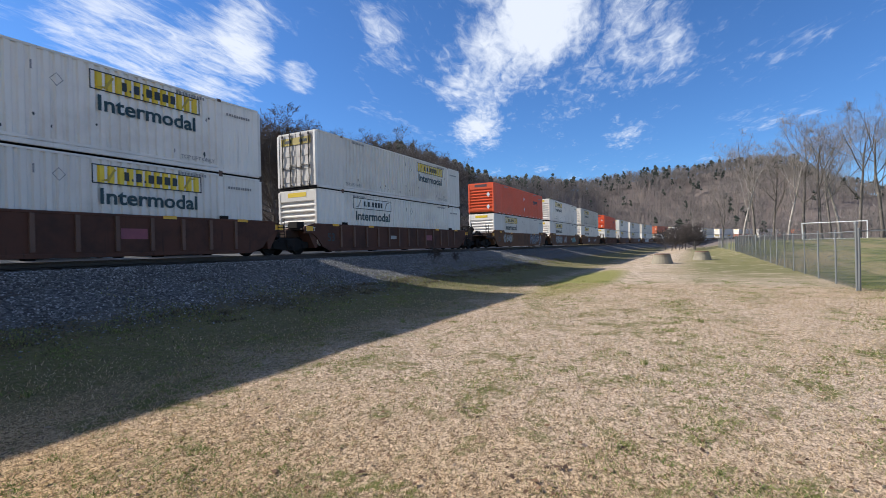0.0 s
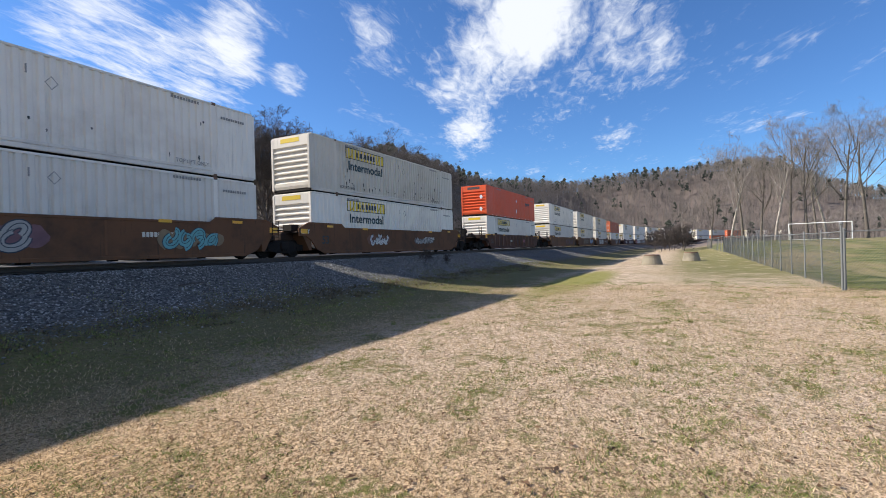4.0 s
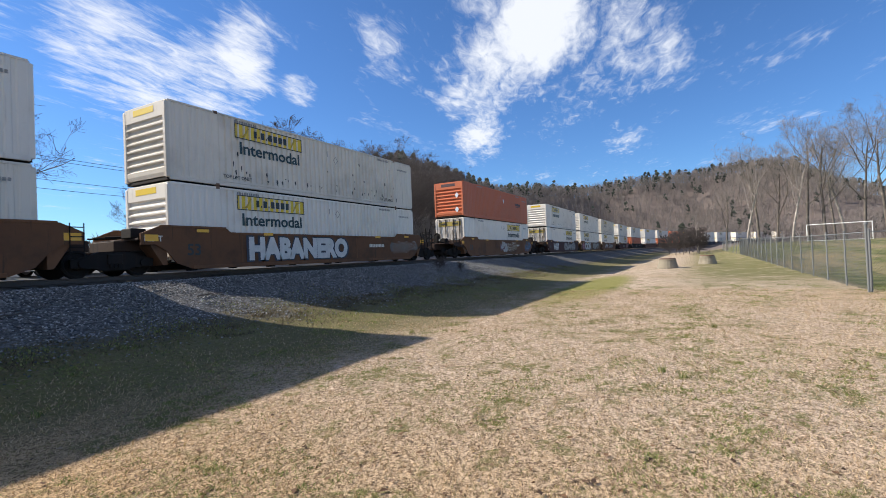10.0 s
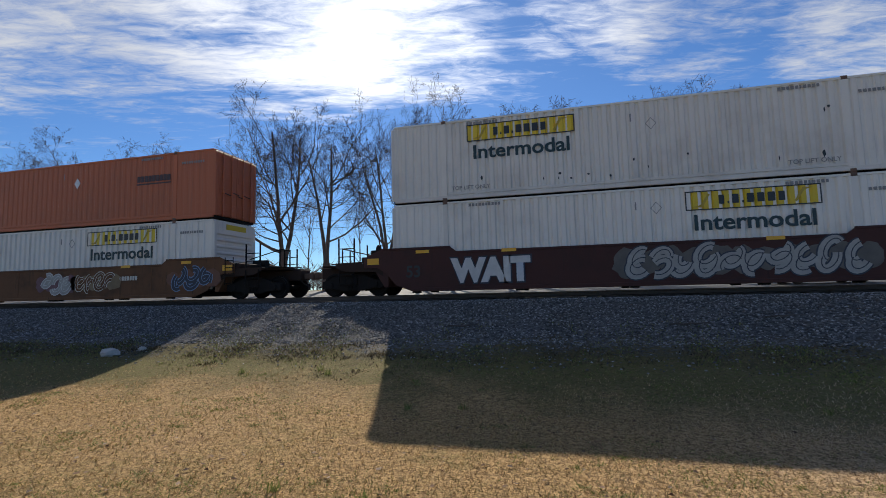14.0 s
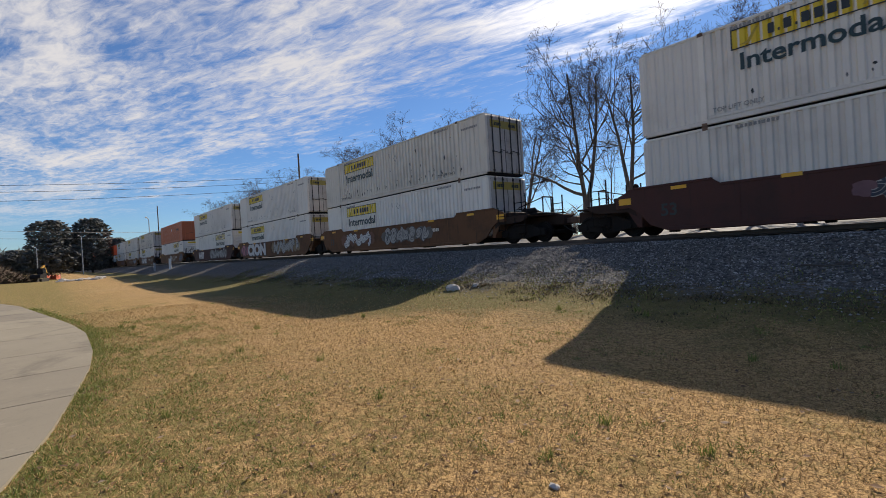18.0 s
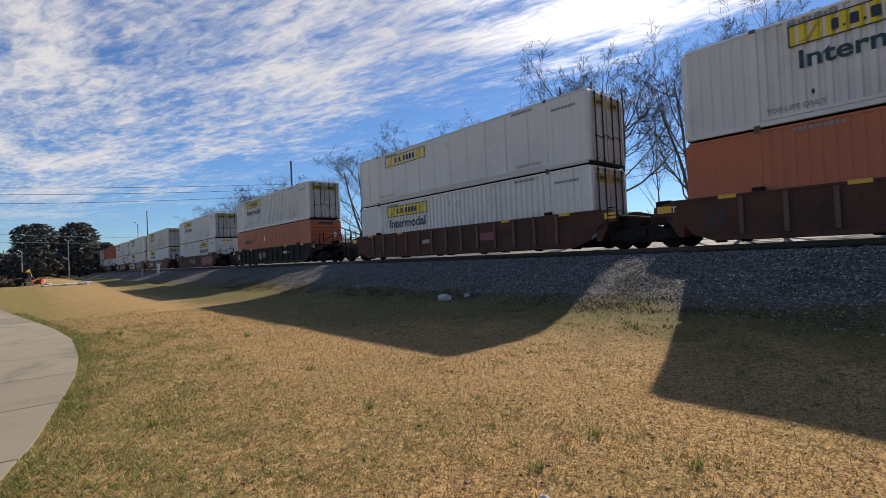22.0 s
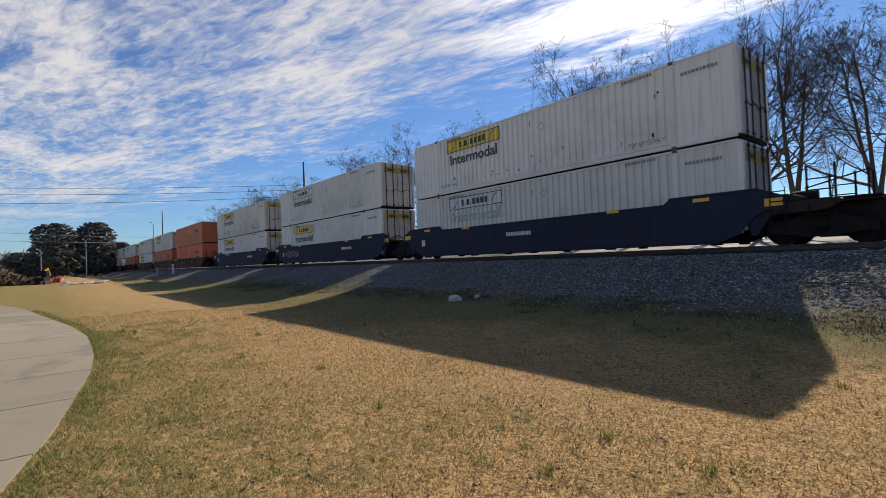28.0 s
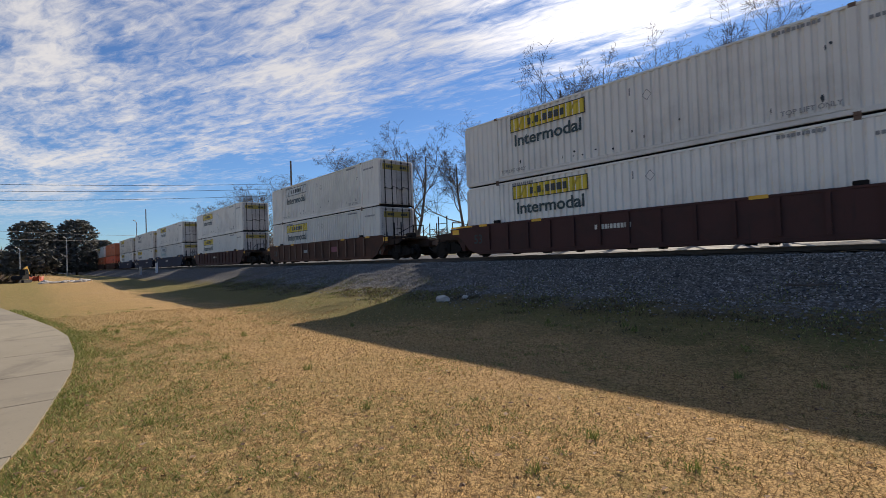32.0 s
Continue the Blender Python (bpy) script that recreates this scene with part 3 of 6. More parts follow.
        cx, cy = (max(xs) + min(xs)) / 2, (max(ys) + min(ys)) / 2
        for v in me.vertices:
            v.co = ((v.co.x - cx) * sx, -depth, (v.co.y - cy) * sy)
        me.materials.clear()
        me.materials.append(mat)
        return me
    return cached(("word", word, height, mat.name, bold, width), make)


# ---- the line of the track ----
BEND_FROM, BEND_RADIUS = 129.0, 375.0


def track_at(s):
    """Place and heading of the track's centre, s metres along."""
    if s <= BEND_FROM:
        return s, 0.0, 0.0
    a = (s - BEND_FROM) / BEND_RADIUS
    return BEND_FROM + BEND_RADIUS * math.sin(a), -BEND_RADIUS * (1 - math.cos(a)), -a


def track_y(x):
    if x <= BEND_FROM:
        return 0.0
    return -BEND_RADIUS * (1 - math.cos(math.asin(min(0.95, (x - BEND_FROM) / BEND_RADIUS))))


def sstep(a, b, v):
    t = min(1.0, max(0.0, (v - a) / (b - a)))
    return t * t * (3 - 2 * t)


def lerp_table(table, v):
    if v <= table[0][0]:
        return table[0][1]
    for (a, p), (b, q) in zip(table, table[1:]):
        if v <= b:
            return p + (q - p) * (v - a) / (b - a)
    return table[-1][1]


WALK_EDGE = ((-46, -20.6), (-39, -19.4), (-33, -18.1), (-23.7, -16.98), (-20, -16.55), (-16.6, -16.30), (-13, -16.38), (-10.9, -16.56), (-8.8, -16.87), (-7.2, -17.13), (-5.8, -17.45), (-4.6, -17.85), (-3.6, -18.4), (-2.8, -19.2))


def on_walk(x, y, gap=0.0):
    return -46 < x < -2.8 and -3.4 - gap < y - lerp_table(WALK_EDGE, x) < gap


NEAR_BANK = ((0, -0.22), (2.1, -0.22), (2.7, -0.30), (5.6, -1.12), (7.4, -1.45), (9.8, -1.68), (12, -1.70))
FAR_BANK = ((0, -0.22), (2.1, -0.22), (4.2, -0.50), (6, -0.45), (8, -0.12), (15.6, 0.28), (24, 0.5), (60, 0.8))
HILL_TOP = ((-120, 0), (24, 0), (34, 2.0), (45, 7.0), (57, 10.3), (61, 9.0), (67, 7.4), (74, 6.3), (80, 6.6), (86, 6.9), (92.5, 7.0), (98.7, 7.4), (105, 3.4), (112, 2.0), (125, 0), (240, 0))
HILL_NEAR = ((-120, 200), (20, 90), (45, 90), (60, 110), (72, 200), (80, 300), (98, 330), (112, 300))
HILL_FAR = ((-120, 400), (20, 150), (45, 170), (60, 230), (72, 380), (80, 470), (98, 520), (112, 460))


def ground_z(x, y):
    d = y - track_y(x)
    base = lerp_table(NEAR_BANK, -d) if d < 0 else lerp_table(FAR_BANK, d)
    # the playing field lies higher than the lawn
    base += 1.75 * sstep(24, 80, x) * sstep(-19, -31, y) * (1 if x > 0 else 0)
    # lawn climbs gently towards the far end of the walk
    if x < -30 and d < -8:
        base += 0.55 * sstep(-34, -75, x)
    r = math.hypot(x, y + 17.4)
    az = math.degrees(math.atan2(x, y + 17.4))
    top = lerp_table(HILL_TOP, az)
    if top > 0:
        r0, r1 = lerp_table(HILL_NEAR, az), lerp_table(HILL_FAR, az)
        h = math.tan(radians(top)) * r1
        k = sstep(r0, r1, r) if r < r1 else 1.0 - 0.75 * sstep(r1, r1 * 2.2, r)
        base += h * k * (0.93 + 0.14 * noise.noise((x * 0.012, y * 0.012, 3.0)))
    if on_walk(x, y, 0.1):
        return base - 0.03
    base += 0.035 * noise.noise((x * 0.35, y * 0.35, 0.0)) * sstep(6, 11, abs(d))
    base += 0.05 * noise.noise((x * 0.9, y * 0.9, 5.0)) * sstep(2.6, 4.0, -d) * sstep(11, 8, -d)
    return base


def spaced(lo, hi, fine_lo, fine_hi, step, grow=1.16):
    vals = list(np.arange(fine_lo, fine_hi + 1e-6, step))
    s, v = step, fine_hi
    while v < hi:
        s *= grow
        v += s
        vals.append(min(v, hi))
    s, v = step, fine_lo
    while v > lo:
        s *= grow
        v -= s
        vals.insert(0, max(v, lo))
    return vals


def ground_sheet():
    xs = spaced(-2600, 2600, -46, 60, 0.9, 1.075)
    ys = spaced(-2600, 2600, -26, 8, 0.42, 1.075)
    nx, ny = len(xs), len(ys)
    verts = [(x, y, ground_z(x, y)) for y in ys for x in xs]
    faces = [(j * nx + i, j * nx + i + 1, (j + 1) * nx + i + 1, (j + 1) * nx + i) for j in range(ny - 1) for i in range(nx - 1)]
    me = bpy.data.meshes.new("ground")
    me.from_pydata(verts, [], faces)
    me.materials.append(GROUND)
    me.shade_smooth()
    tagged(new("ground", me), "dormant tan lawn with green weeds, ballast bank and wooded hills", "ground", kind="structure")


ground_sheet()


# ---- railway track ----
def railway():
    t = thing("railway_track", "single railway track on grey crushed stone with dark wooden ties", "railway track", kind="structure")
    for side in (-0.7525, 0.7525):
        b = Build()
        prof = [(-0.07, -0.17), (0.07, -0.17), (0.07, -0.155), (0.012, -0.13), (0.010, -0.045), (0.036, -0.035), (0.036, -0.004), (0.028, 0.0), (-0.028, 0.0), (-0.036, -0.004), (-0.036, -0.035), (-0.010, -0.045), (-0.012, -0.13), (-0.07, -0.155)]
        stations = [-900, -300, -120, -60, -20, 0, 20, 60, 129] + [129 + 8 * i for i in range(1, 40)]
        n = len(prof)
        for k, s in enumerate(stations):
            x, y, a = track_at(s)
            for w, z in prof:
                o = w + side
                b.v.append((x - math.sin(a) * o, y + math.cos(a) * o, z))
            if k:
                q = (k - 1) * n
                b.f.extend([(q + i, q + (i + 1) % n, q + n + (i + 1) % n, q + n + i) for i in range(n)])
        part("rail", b.mesh("rail", RAIL), t)
    me = Build().cbox(-0.115, 0.115, -1.3, 1.3, -0.36, -0.172, 0.02).mesh("tie", TIE)
    rest = Build()
    rng = random.Random(4)
    for i in range(-330, 640):
        s = i * 0.51
        x, y, a = track_at(s)
        if -62 < s < 60:
            part("tie", me, t, (x, y + rng.uniform(-0.04, 0.04), rng.uniform(-0.012, 0.004)), turn=(0, 0, math.degrees(a) + rng.uniform(-1, 1)))
        else:
            c, sn = math.cos(a), math.sin(a)
            vs = []
            for z in (-0.36, -0.172):
                for yy in (-1.3, 1.3):
                    for xx in (-0.115, 0.115):
                        vs.append((x + xx * c - yy * sn, y + xx * sn + yy * c, z))
            rest.add(vs, [(0, 2, 3, 1), (4, 5, 7, 6), (0, 1, 5, 4), (2, 6, 7, 3), (0, 4, 6, 2), (1, 3, 7, 5)])
    tagged(part("far_ties", rest.mesh("far_ties", TIE, fix=False), t), kind="stuff")


railway()


def ballast_stones():
    rng = np.random.default_rng(7)
    n = 84000
    x = np.concatenate([rng.uniform(-34, 40, 72000), rng.uniform(-90, 129, 12000)])
    d = np.concatenate([1.5 + 4.5 * rng.random(72000), 1.5 + 4.4 * rng.random(12000)])
    d += np.where(rng.random(n) < 0.2, rng.uniform(0, 2.0, n), 0)
    size = rng.uniform(0.015, 0.036, n)
    base = np.array([(1, 0, 0), (-1, 0, 0), (0, 1, 0), (0, -1, 0), (0, 0, 1), (0, 0, -1)], float)
    tri = np.array([(0, 2, 4), (2, 1, 4), (1, 3, 4), (3, 0, 4), (2, 0, 5), (1, 2, 5), (3, 1, 5), (0, 3, 5)])
    verts = np.zeros((n, 6, 3))
    z = np.array([lerp_table(NEAR_BANK, v) for v in d])
    z += np.array([0.05 * noise.noise((a * 0.9, -b * 0.9, 5.0)) * sstep(2.6, 4.0, b) * sstep(11, 8, b) for a, b in zip(x, d)])
    ang = rng.uniform(0, 6.28, n)
    j = rng.uniform(0.6, 1.3, (n, 6, 1))
    p = base[None] * j * size[:, None, None] * np.array([1.2, 1.0, 0.75])
    c, s = np.cos(ang)[:, None], np.sin(ang)[:, None]
    verts[:, :, 0] = p[:, :, 0] * c - p[:, :, 1] * s + x[:, None]
    verts[:, :, 1] = p[:, :, 0] * s + p[:, :, 1] * c - d[:, None]
    verts[:, :, 2] = p[:, :, 2] + z[:, None] + size[:, None] * 0.25
    faces = (tri[None] + 6 * np.arange(n)[:, None, None]).reshape(-1, 3)
    me = bpy.data.meshes.new("ballast")
    me.from_pydata(verts.reshape(-1, 3).tolist(), [], faces.tolist())
    me.materials.append(BALLAST)
    tagged(new("ballast", me), "grey crushed stone ballast on the bank of the track", "gravel", kind="stuff")


ballast_stones()


# ---- containers ----
LEN, WID, HIGH = 16.15, 1.295, 2.896
HALF = LEN / 2


def wave(x0, x1, pitch=0.29, out=-1.284, deep=0.06):
    """The outline of a corrugated side, seen from above: shallow beyond the lifting posts."""
    pts, x = [(x0, out)], math.ceil(x0 / pitch) * pitch
    while x < x1 - pitch:
        if x > x0 + 0.01:
            d = out + (deep if abs(x + 0.08) < 6.0 else deep * 0.5)
            pts += [(x, out), (x + 0.04, d), (x + 0.12, d), (x + 0.16, out)]
        x += pitch
    pts.append((x1, out))
    return pts


def sheet(b, line, z0, z1, dy=0.0, back=0.01):
    n = len(line)
    vs = [(x, y + dy, z) for z in (z0, z1) for x, y in line] + [(x, y + dy + back, z) for z in (z0, z1) for x, y in line]
    fs = []
    for i in range(n - 1):
        fs.append((i, i + 1, n + i + 1, n + i))
        fs.append((2 * n + i + 1, 2 * n + i, 3 * n + i, 3 * n + i + 1))
    return b.add(vs, fs)


def side_mesh(mat, ribbed, flip):
    def make():
        b = Build()
        if ribbed:
            sheet(b, wave(-7.95, 7.95, deep=0.06 if mat in (WHITE, CREAM) else 0.022), 0.13, 2.82)
        else:
            sheet(b, [(-7.95, -1.275), (7.95, -1.275)], 0.13, 2.82)
        if flip:
            b.v = [(-x, -y, z) for x, y, z in b.v]
        return b.mesh("side_panel", mat, fix=False)
    return cached(("side", mat.name, ribbed, flip), make)


def simple(key, mat, fill):
    def make():
        b = Build()
        fill(b)
        return b.mesh(key, mat)
    return cached((key, mat.name), make)


def nose_mesh(mat):
    def fill(b):
        prof = [(-8.02, 0.16), (-8.05, 0.30), (-8.05, 0.42)]
        z = 0.46
        for i in range(7):
            prof += [(-8.05, z), (-7.985, z + 0.05), (-7.985, z + 0.17), (-8.05, z + 0.22)]
            z += 0.27
        prof += [(-8.05, 2.80), (-7.93, 2.80), (-7.93, 0.16)]
        b.extrude(prof, -1.16, 1.16)
    return simple("nose_wall", mat, fill)


def sign_mesh(mat):
    def make():
        b = Build()
        line = [(x, y) for x, y in wave(-7.95, 7.95) if 2.95 < x < 6.52]
        x0, x1 = 2.83, 6.48
        line = [(x0, -1.284)] + [p for p in line if x0 + 0.02 < p[0] < x1 - 0.02] + [(x1, -1.284)]
        sheet(b, line, 2.05, 2.64, dy=-0.004, back=0.002)
        b.v = [(x - (x0 + x1) / 2, y, z) for x, y, z in b.v]
        return b.mesh("sign_panel", mat, fix=False)
    return cached(("sign", mat.name), make)


def bars_mesh(key, mat, widths, height, gap, dot=()):
    """A row of plain upright blocks with rounded corners."""
    def make():
        b = Build()
        total = sum(widths) + gap * (len(widths) - 1)
        x = -total / 2
        for i, w in enumerate(widths):
            h = height * (0.28 if i in dot else 1.0)
            c = 0.08 * min(w, h)
            z0, z1 = -height / 2, -height / 2 + h
            poly = [(x + c, z0), (x + w - c, z0), (x + w, z0 + c), (x + w, z1 - c), (x + w - c, z1), (x + c, z1), (x, z1 - c), (x, z0 + c)]
            b.extrude(poly, -0.005, 0.0)
            x += w + gap
        return b.mesh(key, mat)
    return cached((key, mat.name), make)


def border_mesh(mat):
    def fill(b):
        w, h, t = 1.825, 0.30, 0.035
        b.box(-w, w, -0.004, 0, -h, -h + t).box(-w, w, -0.004, 0, h - t, h)
        b.box(-w, -w + t, -0.004, 0, -h + t, h - t).box(w - t, w, -0.004, 0, -h + t, h - t)
    return simple("sign_border", mat, fill)


def swoosh_mesh(mat):
    def fill(b):
        for k in (-1, 1):
            b.extrude([(k * 1.62, 0.2 * k), (k * 1.35, 0.22 * k), (k * 1.12, -0.18 * k), (k * 1.18, -0.2 * k), (k * 1.40, 0.14 * k)], -0.004, 0)
    return simple("sign_flourish", mat, fill)


def scuffs(seed, n):
    """Black bruises and bare rust spots low on the side."""
    rng = random.Random(seed)
    b = Build()
    for k in range(n):
        x = rng.uniform(-5.5, 6.5)
        z = 0.42 + abs(rng.gauss(0, 0.28)) if rng.random() < 0.8 else rng.uniform(0.5, 2.4)
        w, h = rng.uniform(0.015, 0.05), rng.uniform(0.03, 0.16)
        b.extrude([(x - w, z), (x, z - h), (x + w, z - h * 0.4), (x + w * 0.6, z + h * 0.6), (x - w * 0.4, z + h * 0.5)], -1.2905, -1.284)
    return b.mesh("scuff_mark", BLACK_INK)


def container(label, mat, sign="", sign_style="yellow", nose=-1, ribbed=True, upper=False, brand=""):
    """A 53-foot box on its base, its long side along x."""
    c = thing("shipping_container", label, "container", "containers on the train")
    part("side_panel", side_mesh(mat, ribbed, False), c)
    part("side_panel", side_mesh(mat, ribbed, True), c)
    if not ribbed:
        seam = simple("panel_seam", mat, lambda b: b.box(-0.03, 0.03, -1.286, -1.27, 0.17, 2.79))
        for i in range(-6, 7):
            part("panel_seam", seam, c, (i * 1.22 + 0.3, 0, 0))
    part("roof", simple("roof", mat, lambda b: [b.box(-8.0, 8.0, -1.22, 1.22, 2.80, 2.85)] + [b.box(i * 0.6 - 0.1, i * 0.6 + 0.1, -1.15, 1.15, 2.85, 2.87) for i in range(-13, 14)]), c)
    part("floor", simple("floor", STEEL, lambda b: b.box(-8.0, 8.0, -1.22, 1.22, 0.03, 0.12)), c)
    tr = simple("top_rail", mat, lambda b: b.cbox(-7.95, 7.95, -1.295, -1.21, 2.79, 2.868, 0.012))
    br = simple("bottom_rail", mat, lambda b: [b.cbox(-7.95, 7.95, -1.297, -1.21, 0.045, 0.185, 0.012), b.cbox(-5.98, 5.98, -1.296, -1.25, 0.20, 0.30, 0.012)])
    for turn in ((0, 0, 0), (0, 0, 180)):
        part("top_rail", tr, c, turn=turn)
        part("bottom_rail", br, c, turn=turn)
    post = simple("corner_post", mat, lambda b: b.cbox(-8.06, -7.90, -1.29, -1.13, 0.12, 2.78, 0.02))
    post2 = simple("corner_post_other", mat, lambda b: b.cbox(-8.06, -7.90, 1.13, 1.29, 0.12, 2.78, 0.02))
    lift = simple("lift_post", mat, lambda b: b.cbox(-6.17, -6.00, -1.292, -1.22, 0.16, 2.79, 0.01))
    lift2 = simple("lift_post_other", mat, lambda b: b.cbox(6.00, 6.17, -1.292, -1.22, 0.16, 2.79, 0.01))
    cast = simple("corner_casting", RUST, lambda b: b.cbox(-0.09, 0.09, -0.05, 0.05, 0.0, 0.118, 0.012))
    for turn in ((0, 0, 0), (0, 0, 180)):
        part("corner_post", post, c, turn=turn)
        part("corner_post", post2, c, turn=turn)
        part("lift_post", lift, c, turn=turn)
        part("lift_post", lift2, c, turn=turn)
    for x in (-6.085, 6.085):
        for y in (-1.249, 1.249):
            for z in (0.0, 2.778):
                part("corner_casting", cast, c, (x, y, z))
    part("nose_wall", nose_mesh(mat), c, turn=(0, 0, 0 if nose < 0 else 180), label="end wall with deep horizontal ribs")
    part("nose_badge", simple("nose_badge", YELLOW if mat in (WHITE, CREAM, SMOOTH_WHITE) else CHARCOAL_INK, lambda b: b.box(-8.058, -8.05, -0.62, 0.62, 2.50, 2.72)), c, turn=(0, 0, 0 if nose < 0 else 180))
    # doors at the other end
    dm = DIRTY_WHITE if mat in (WHITE, CREAM, SMOOTH_WHITE) else mat
    leaf = simple("door_leaf", dm, lambda b: [b.cbox(8.0, 8.045, -1.13, -0.01, 0.14, 2.78, 0.01)] + [b.cbox(8.045, 8.062, -1.05, -0.09, z, z + 0.3, 0.012) for z in (0.35, 1.0, 1.65)])
    leaf2 = simple("door_leaf_other", dm, lambda b: [b.cbox(8.0, 8.045, 0.01, 1.13, 0.14, 2.78, 0.01)] + [b.cbox(8.045, 8.062, 0.09, 1.05, z, z + 0.3, 0.012) for z in (0.35, 1.0, 1.65)])
    rod = simple("lock_rod", DARK_ROD if dm is DIRTY_WHITE else mat, lambda b: [b.tube((8.095, 0, 0.1), (8.095, 0, 2.8), 0.028, n=6)] + [b.cbox(8.06, 8.13, -0.05, 0.05, z, z + 0.09, 0.01) for z in (0.16, 1.05, 2.64)])
    dt = (0, 0, 0 if nose < 0 else 180)
    part("door", leaf, c, turn=dt)
    part("door", leaf2, c, turn=dt)
    part("door_handle", simple("door_handle", DARK_ROD, lambda b: [b.tube((8.10, y, 1.1 + k), (8.10, y + 0.42, 1.05 + k), 0.018, n=6) for y, k in ((-0.85, 0), (-0.33, 0.1), (0.0, 0.0), (0.4, 0.1))]), c, turn=dt)
    for y in (-0.88, -0.36, 0.36, 0.88):
        part("lock_rod", rod, c, (0, y if nose < 0 else -y, 0), turn=dt)
    if mat in (WHITE, CREAM, SMOOTH_WHITE):
        part("door_badge", simple("door_badge", GRIMY_YELLOW, lambda b: b.box(8.062, 8.066, -1.0, 1.0, 2.22, 2.58)), c, turn=dt)
        for y in (-0.5, 0.5):
            part("name_block", bars_mesh("door_blocks", BLACK_INK, (0.08, 0.10, 0.10, 0.10), 0.15, 0.03), c, ((8.072 if nose < 0 else -8.072), y, 2.40), turn=(0, 0, 90 if nose < 0 else -90))
        part("door_gasket", simple("door_gasket", BLACK_INK, lambda b: [b.box(8.0, 8.05, -0.008, 0.008, 0.15, 2.77), b.box(8.0, 8.05, -1.15, -1.13, 0.15, 2.77), b.box(8.0, 8.05, 1.13, 1.15, 0.15, 2.77)]), c, turn=dt)
    if sign:
        x = -3.42 if sign == "L" else 3.42
        pm = {"yellow": YELLOW, "outline": PALE_SIGN}[sign_style]
        panel = part("sign_panel", sign_mesh(pm), c, (x, 0, 0), "yellow name board" if sign_style == "yellow" else "white outlined name board")
        y0 = -1.294
        part("sign_border", border_mesh(BLACK_INK), panel, (0, y0, 2.345))
        part("sign_flourish", swoosh_mesh(GREY_INK if sign_style != "yellow" else OLIVE_INK), panel, (0, y0, 2.345))
        part("name_block", bars_mesh("name_blocks", BLACK_INK, (0.15, 0.05, 0.18, 0.05, 0.19, 0.19, 0.20, 0.17), 0.28, 0.085, (1, 3)), panel, (0, y0, 2.345))
        if ribbed or not upper:
            part("wording", word_mesh("Intermodal", 0.50, GREEN_INK if brand != "faded" else FADED_INK, 0.022, width=3.25), c, (x + 0.02, -1.292, 1.66))
    if mat is CREAM or (upper and ribbed and mat is WHITE):
        marks = cached(("scuff", mat.name), lambda: scuffs(3 if mat is CREAM else 4, 46 if mat is CREAM else 14))
        part("scuff_mark", marks, c)
    if brand == "orange":
        blocks = bars_mesh("brand_blocks", CHARCOAL_INK, (0.17,) * 9, 0.26, 0.02)
        bx = 5.0 if nose < 0 else -5.0
        part("name_block", blocks, c, (bx, -1.290, 1.86))
        part("name_underline", simple("name_underline", CHARCOAL_INK, lambda b: b.box(-0.87, 0.87, -0.004, 0, -0.03, 0.03)), c, (bx, -1.290, 1.64))
        dia = simple("placard", PLACARD, lambda b: b.extrude([(-0.17, 0), (0, -0.24), (0.17, 0), (0, 0.24)], -0.006, 0))
        part("placard", dia, c, (0.9 if nose < 0 else -0.9, -1.290, 1.95), "white diamond placard")
        if mat is ORANGE:
            dash = simple("reflective_dash", PLACARD, lambda b: b.box(-0.17, 0.17, -0.004, 0, -0.022, 0.022))
            for k in range(12):
                part("reflective_dash", dash, c, (-6.6 + 1.2 * k, -1.2975, 0.11))
        end = -1 if nose < 0 else 1
        for y, z in ((0.75 * end, 1.75), (0.72 * end, 0.62)):
            part("placard", dia, c, (8.056 * end, y, z), "white diamond placard on the end wall", turn=(0, 0, -90 if nose < 0 else 90))
        if upper and mat is ORANGE:
            part("placard", dia, c, (0.9 if nose < 0 else -0.9, -1.290, 0.85), "white diamond placard")
    if upper and mat in (WHITE, CREAM, SMOOTH_WHITE):
        for x in (-5.15, 5.15):
            part("wording", word_mesh("TOP LIFT ONLY", 0.14, GREY_INK if mat is not CREAM else BLACK_INK, 0.012), c, (x, -1.297, 0.43))
    small = bars_mesh("fine_print", GREY_INK, (0.08, 0.09, 0.07, 0.09, 0.08, 0.05, 0.09, 0.08, 0.08, 0.07), 0.10, 0.035)
    for x in (-4.7, 4.9, 7.05):
        part("fine_print", small, c, (x if x < 7 else 6.95, -1.292, 2.70 if x < 7 else 2.38))
    if ribbed and mat in (WHITE, CREAM):
        part("placard_holder", simple("placard_holder", GREY_INK, lambda b: [b.extrude([(x0, z0), (x1, z1), (x1 * 0.86, z1 * 0.86), (x0 * 0.86, z0 * 0.86)], -0.005, 0) for (x0, z0), (x1, z1) in (((-0.17, 0), (0, -0.2)), ((0, -0.2), (0.17, 0)), ((0.17, 0), (0, 0.2)), ((0, 0.2), (-0.17, 0)))]), c, (0.75, -1.292, 2.05 if upper else 2.2))
    part("hook_mark", simple("hook_mark", GREY_INK, lambda b: b.box(-0.022, 0.022, -0.004, 0, -0.13, 0.13)), c, (0.15, -1.291, 2.3))
    return c


# ---- well cars ----
DECK_END = 11.35


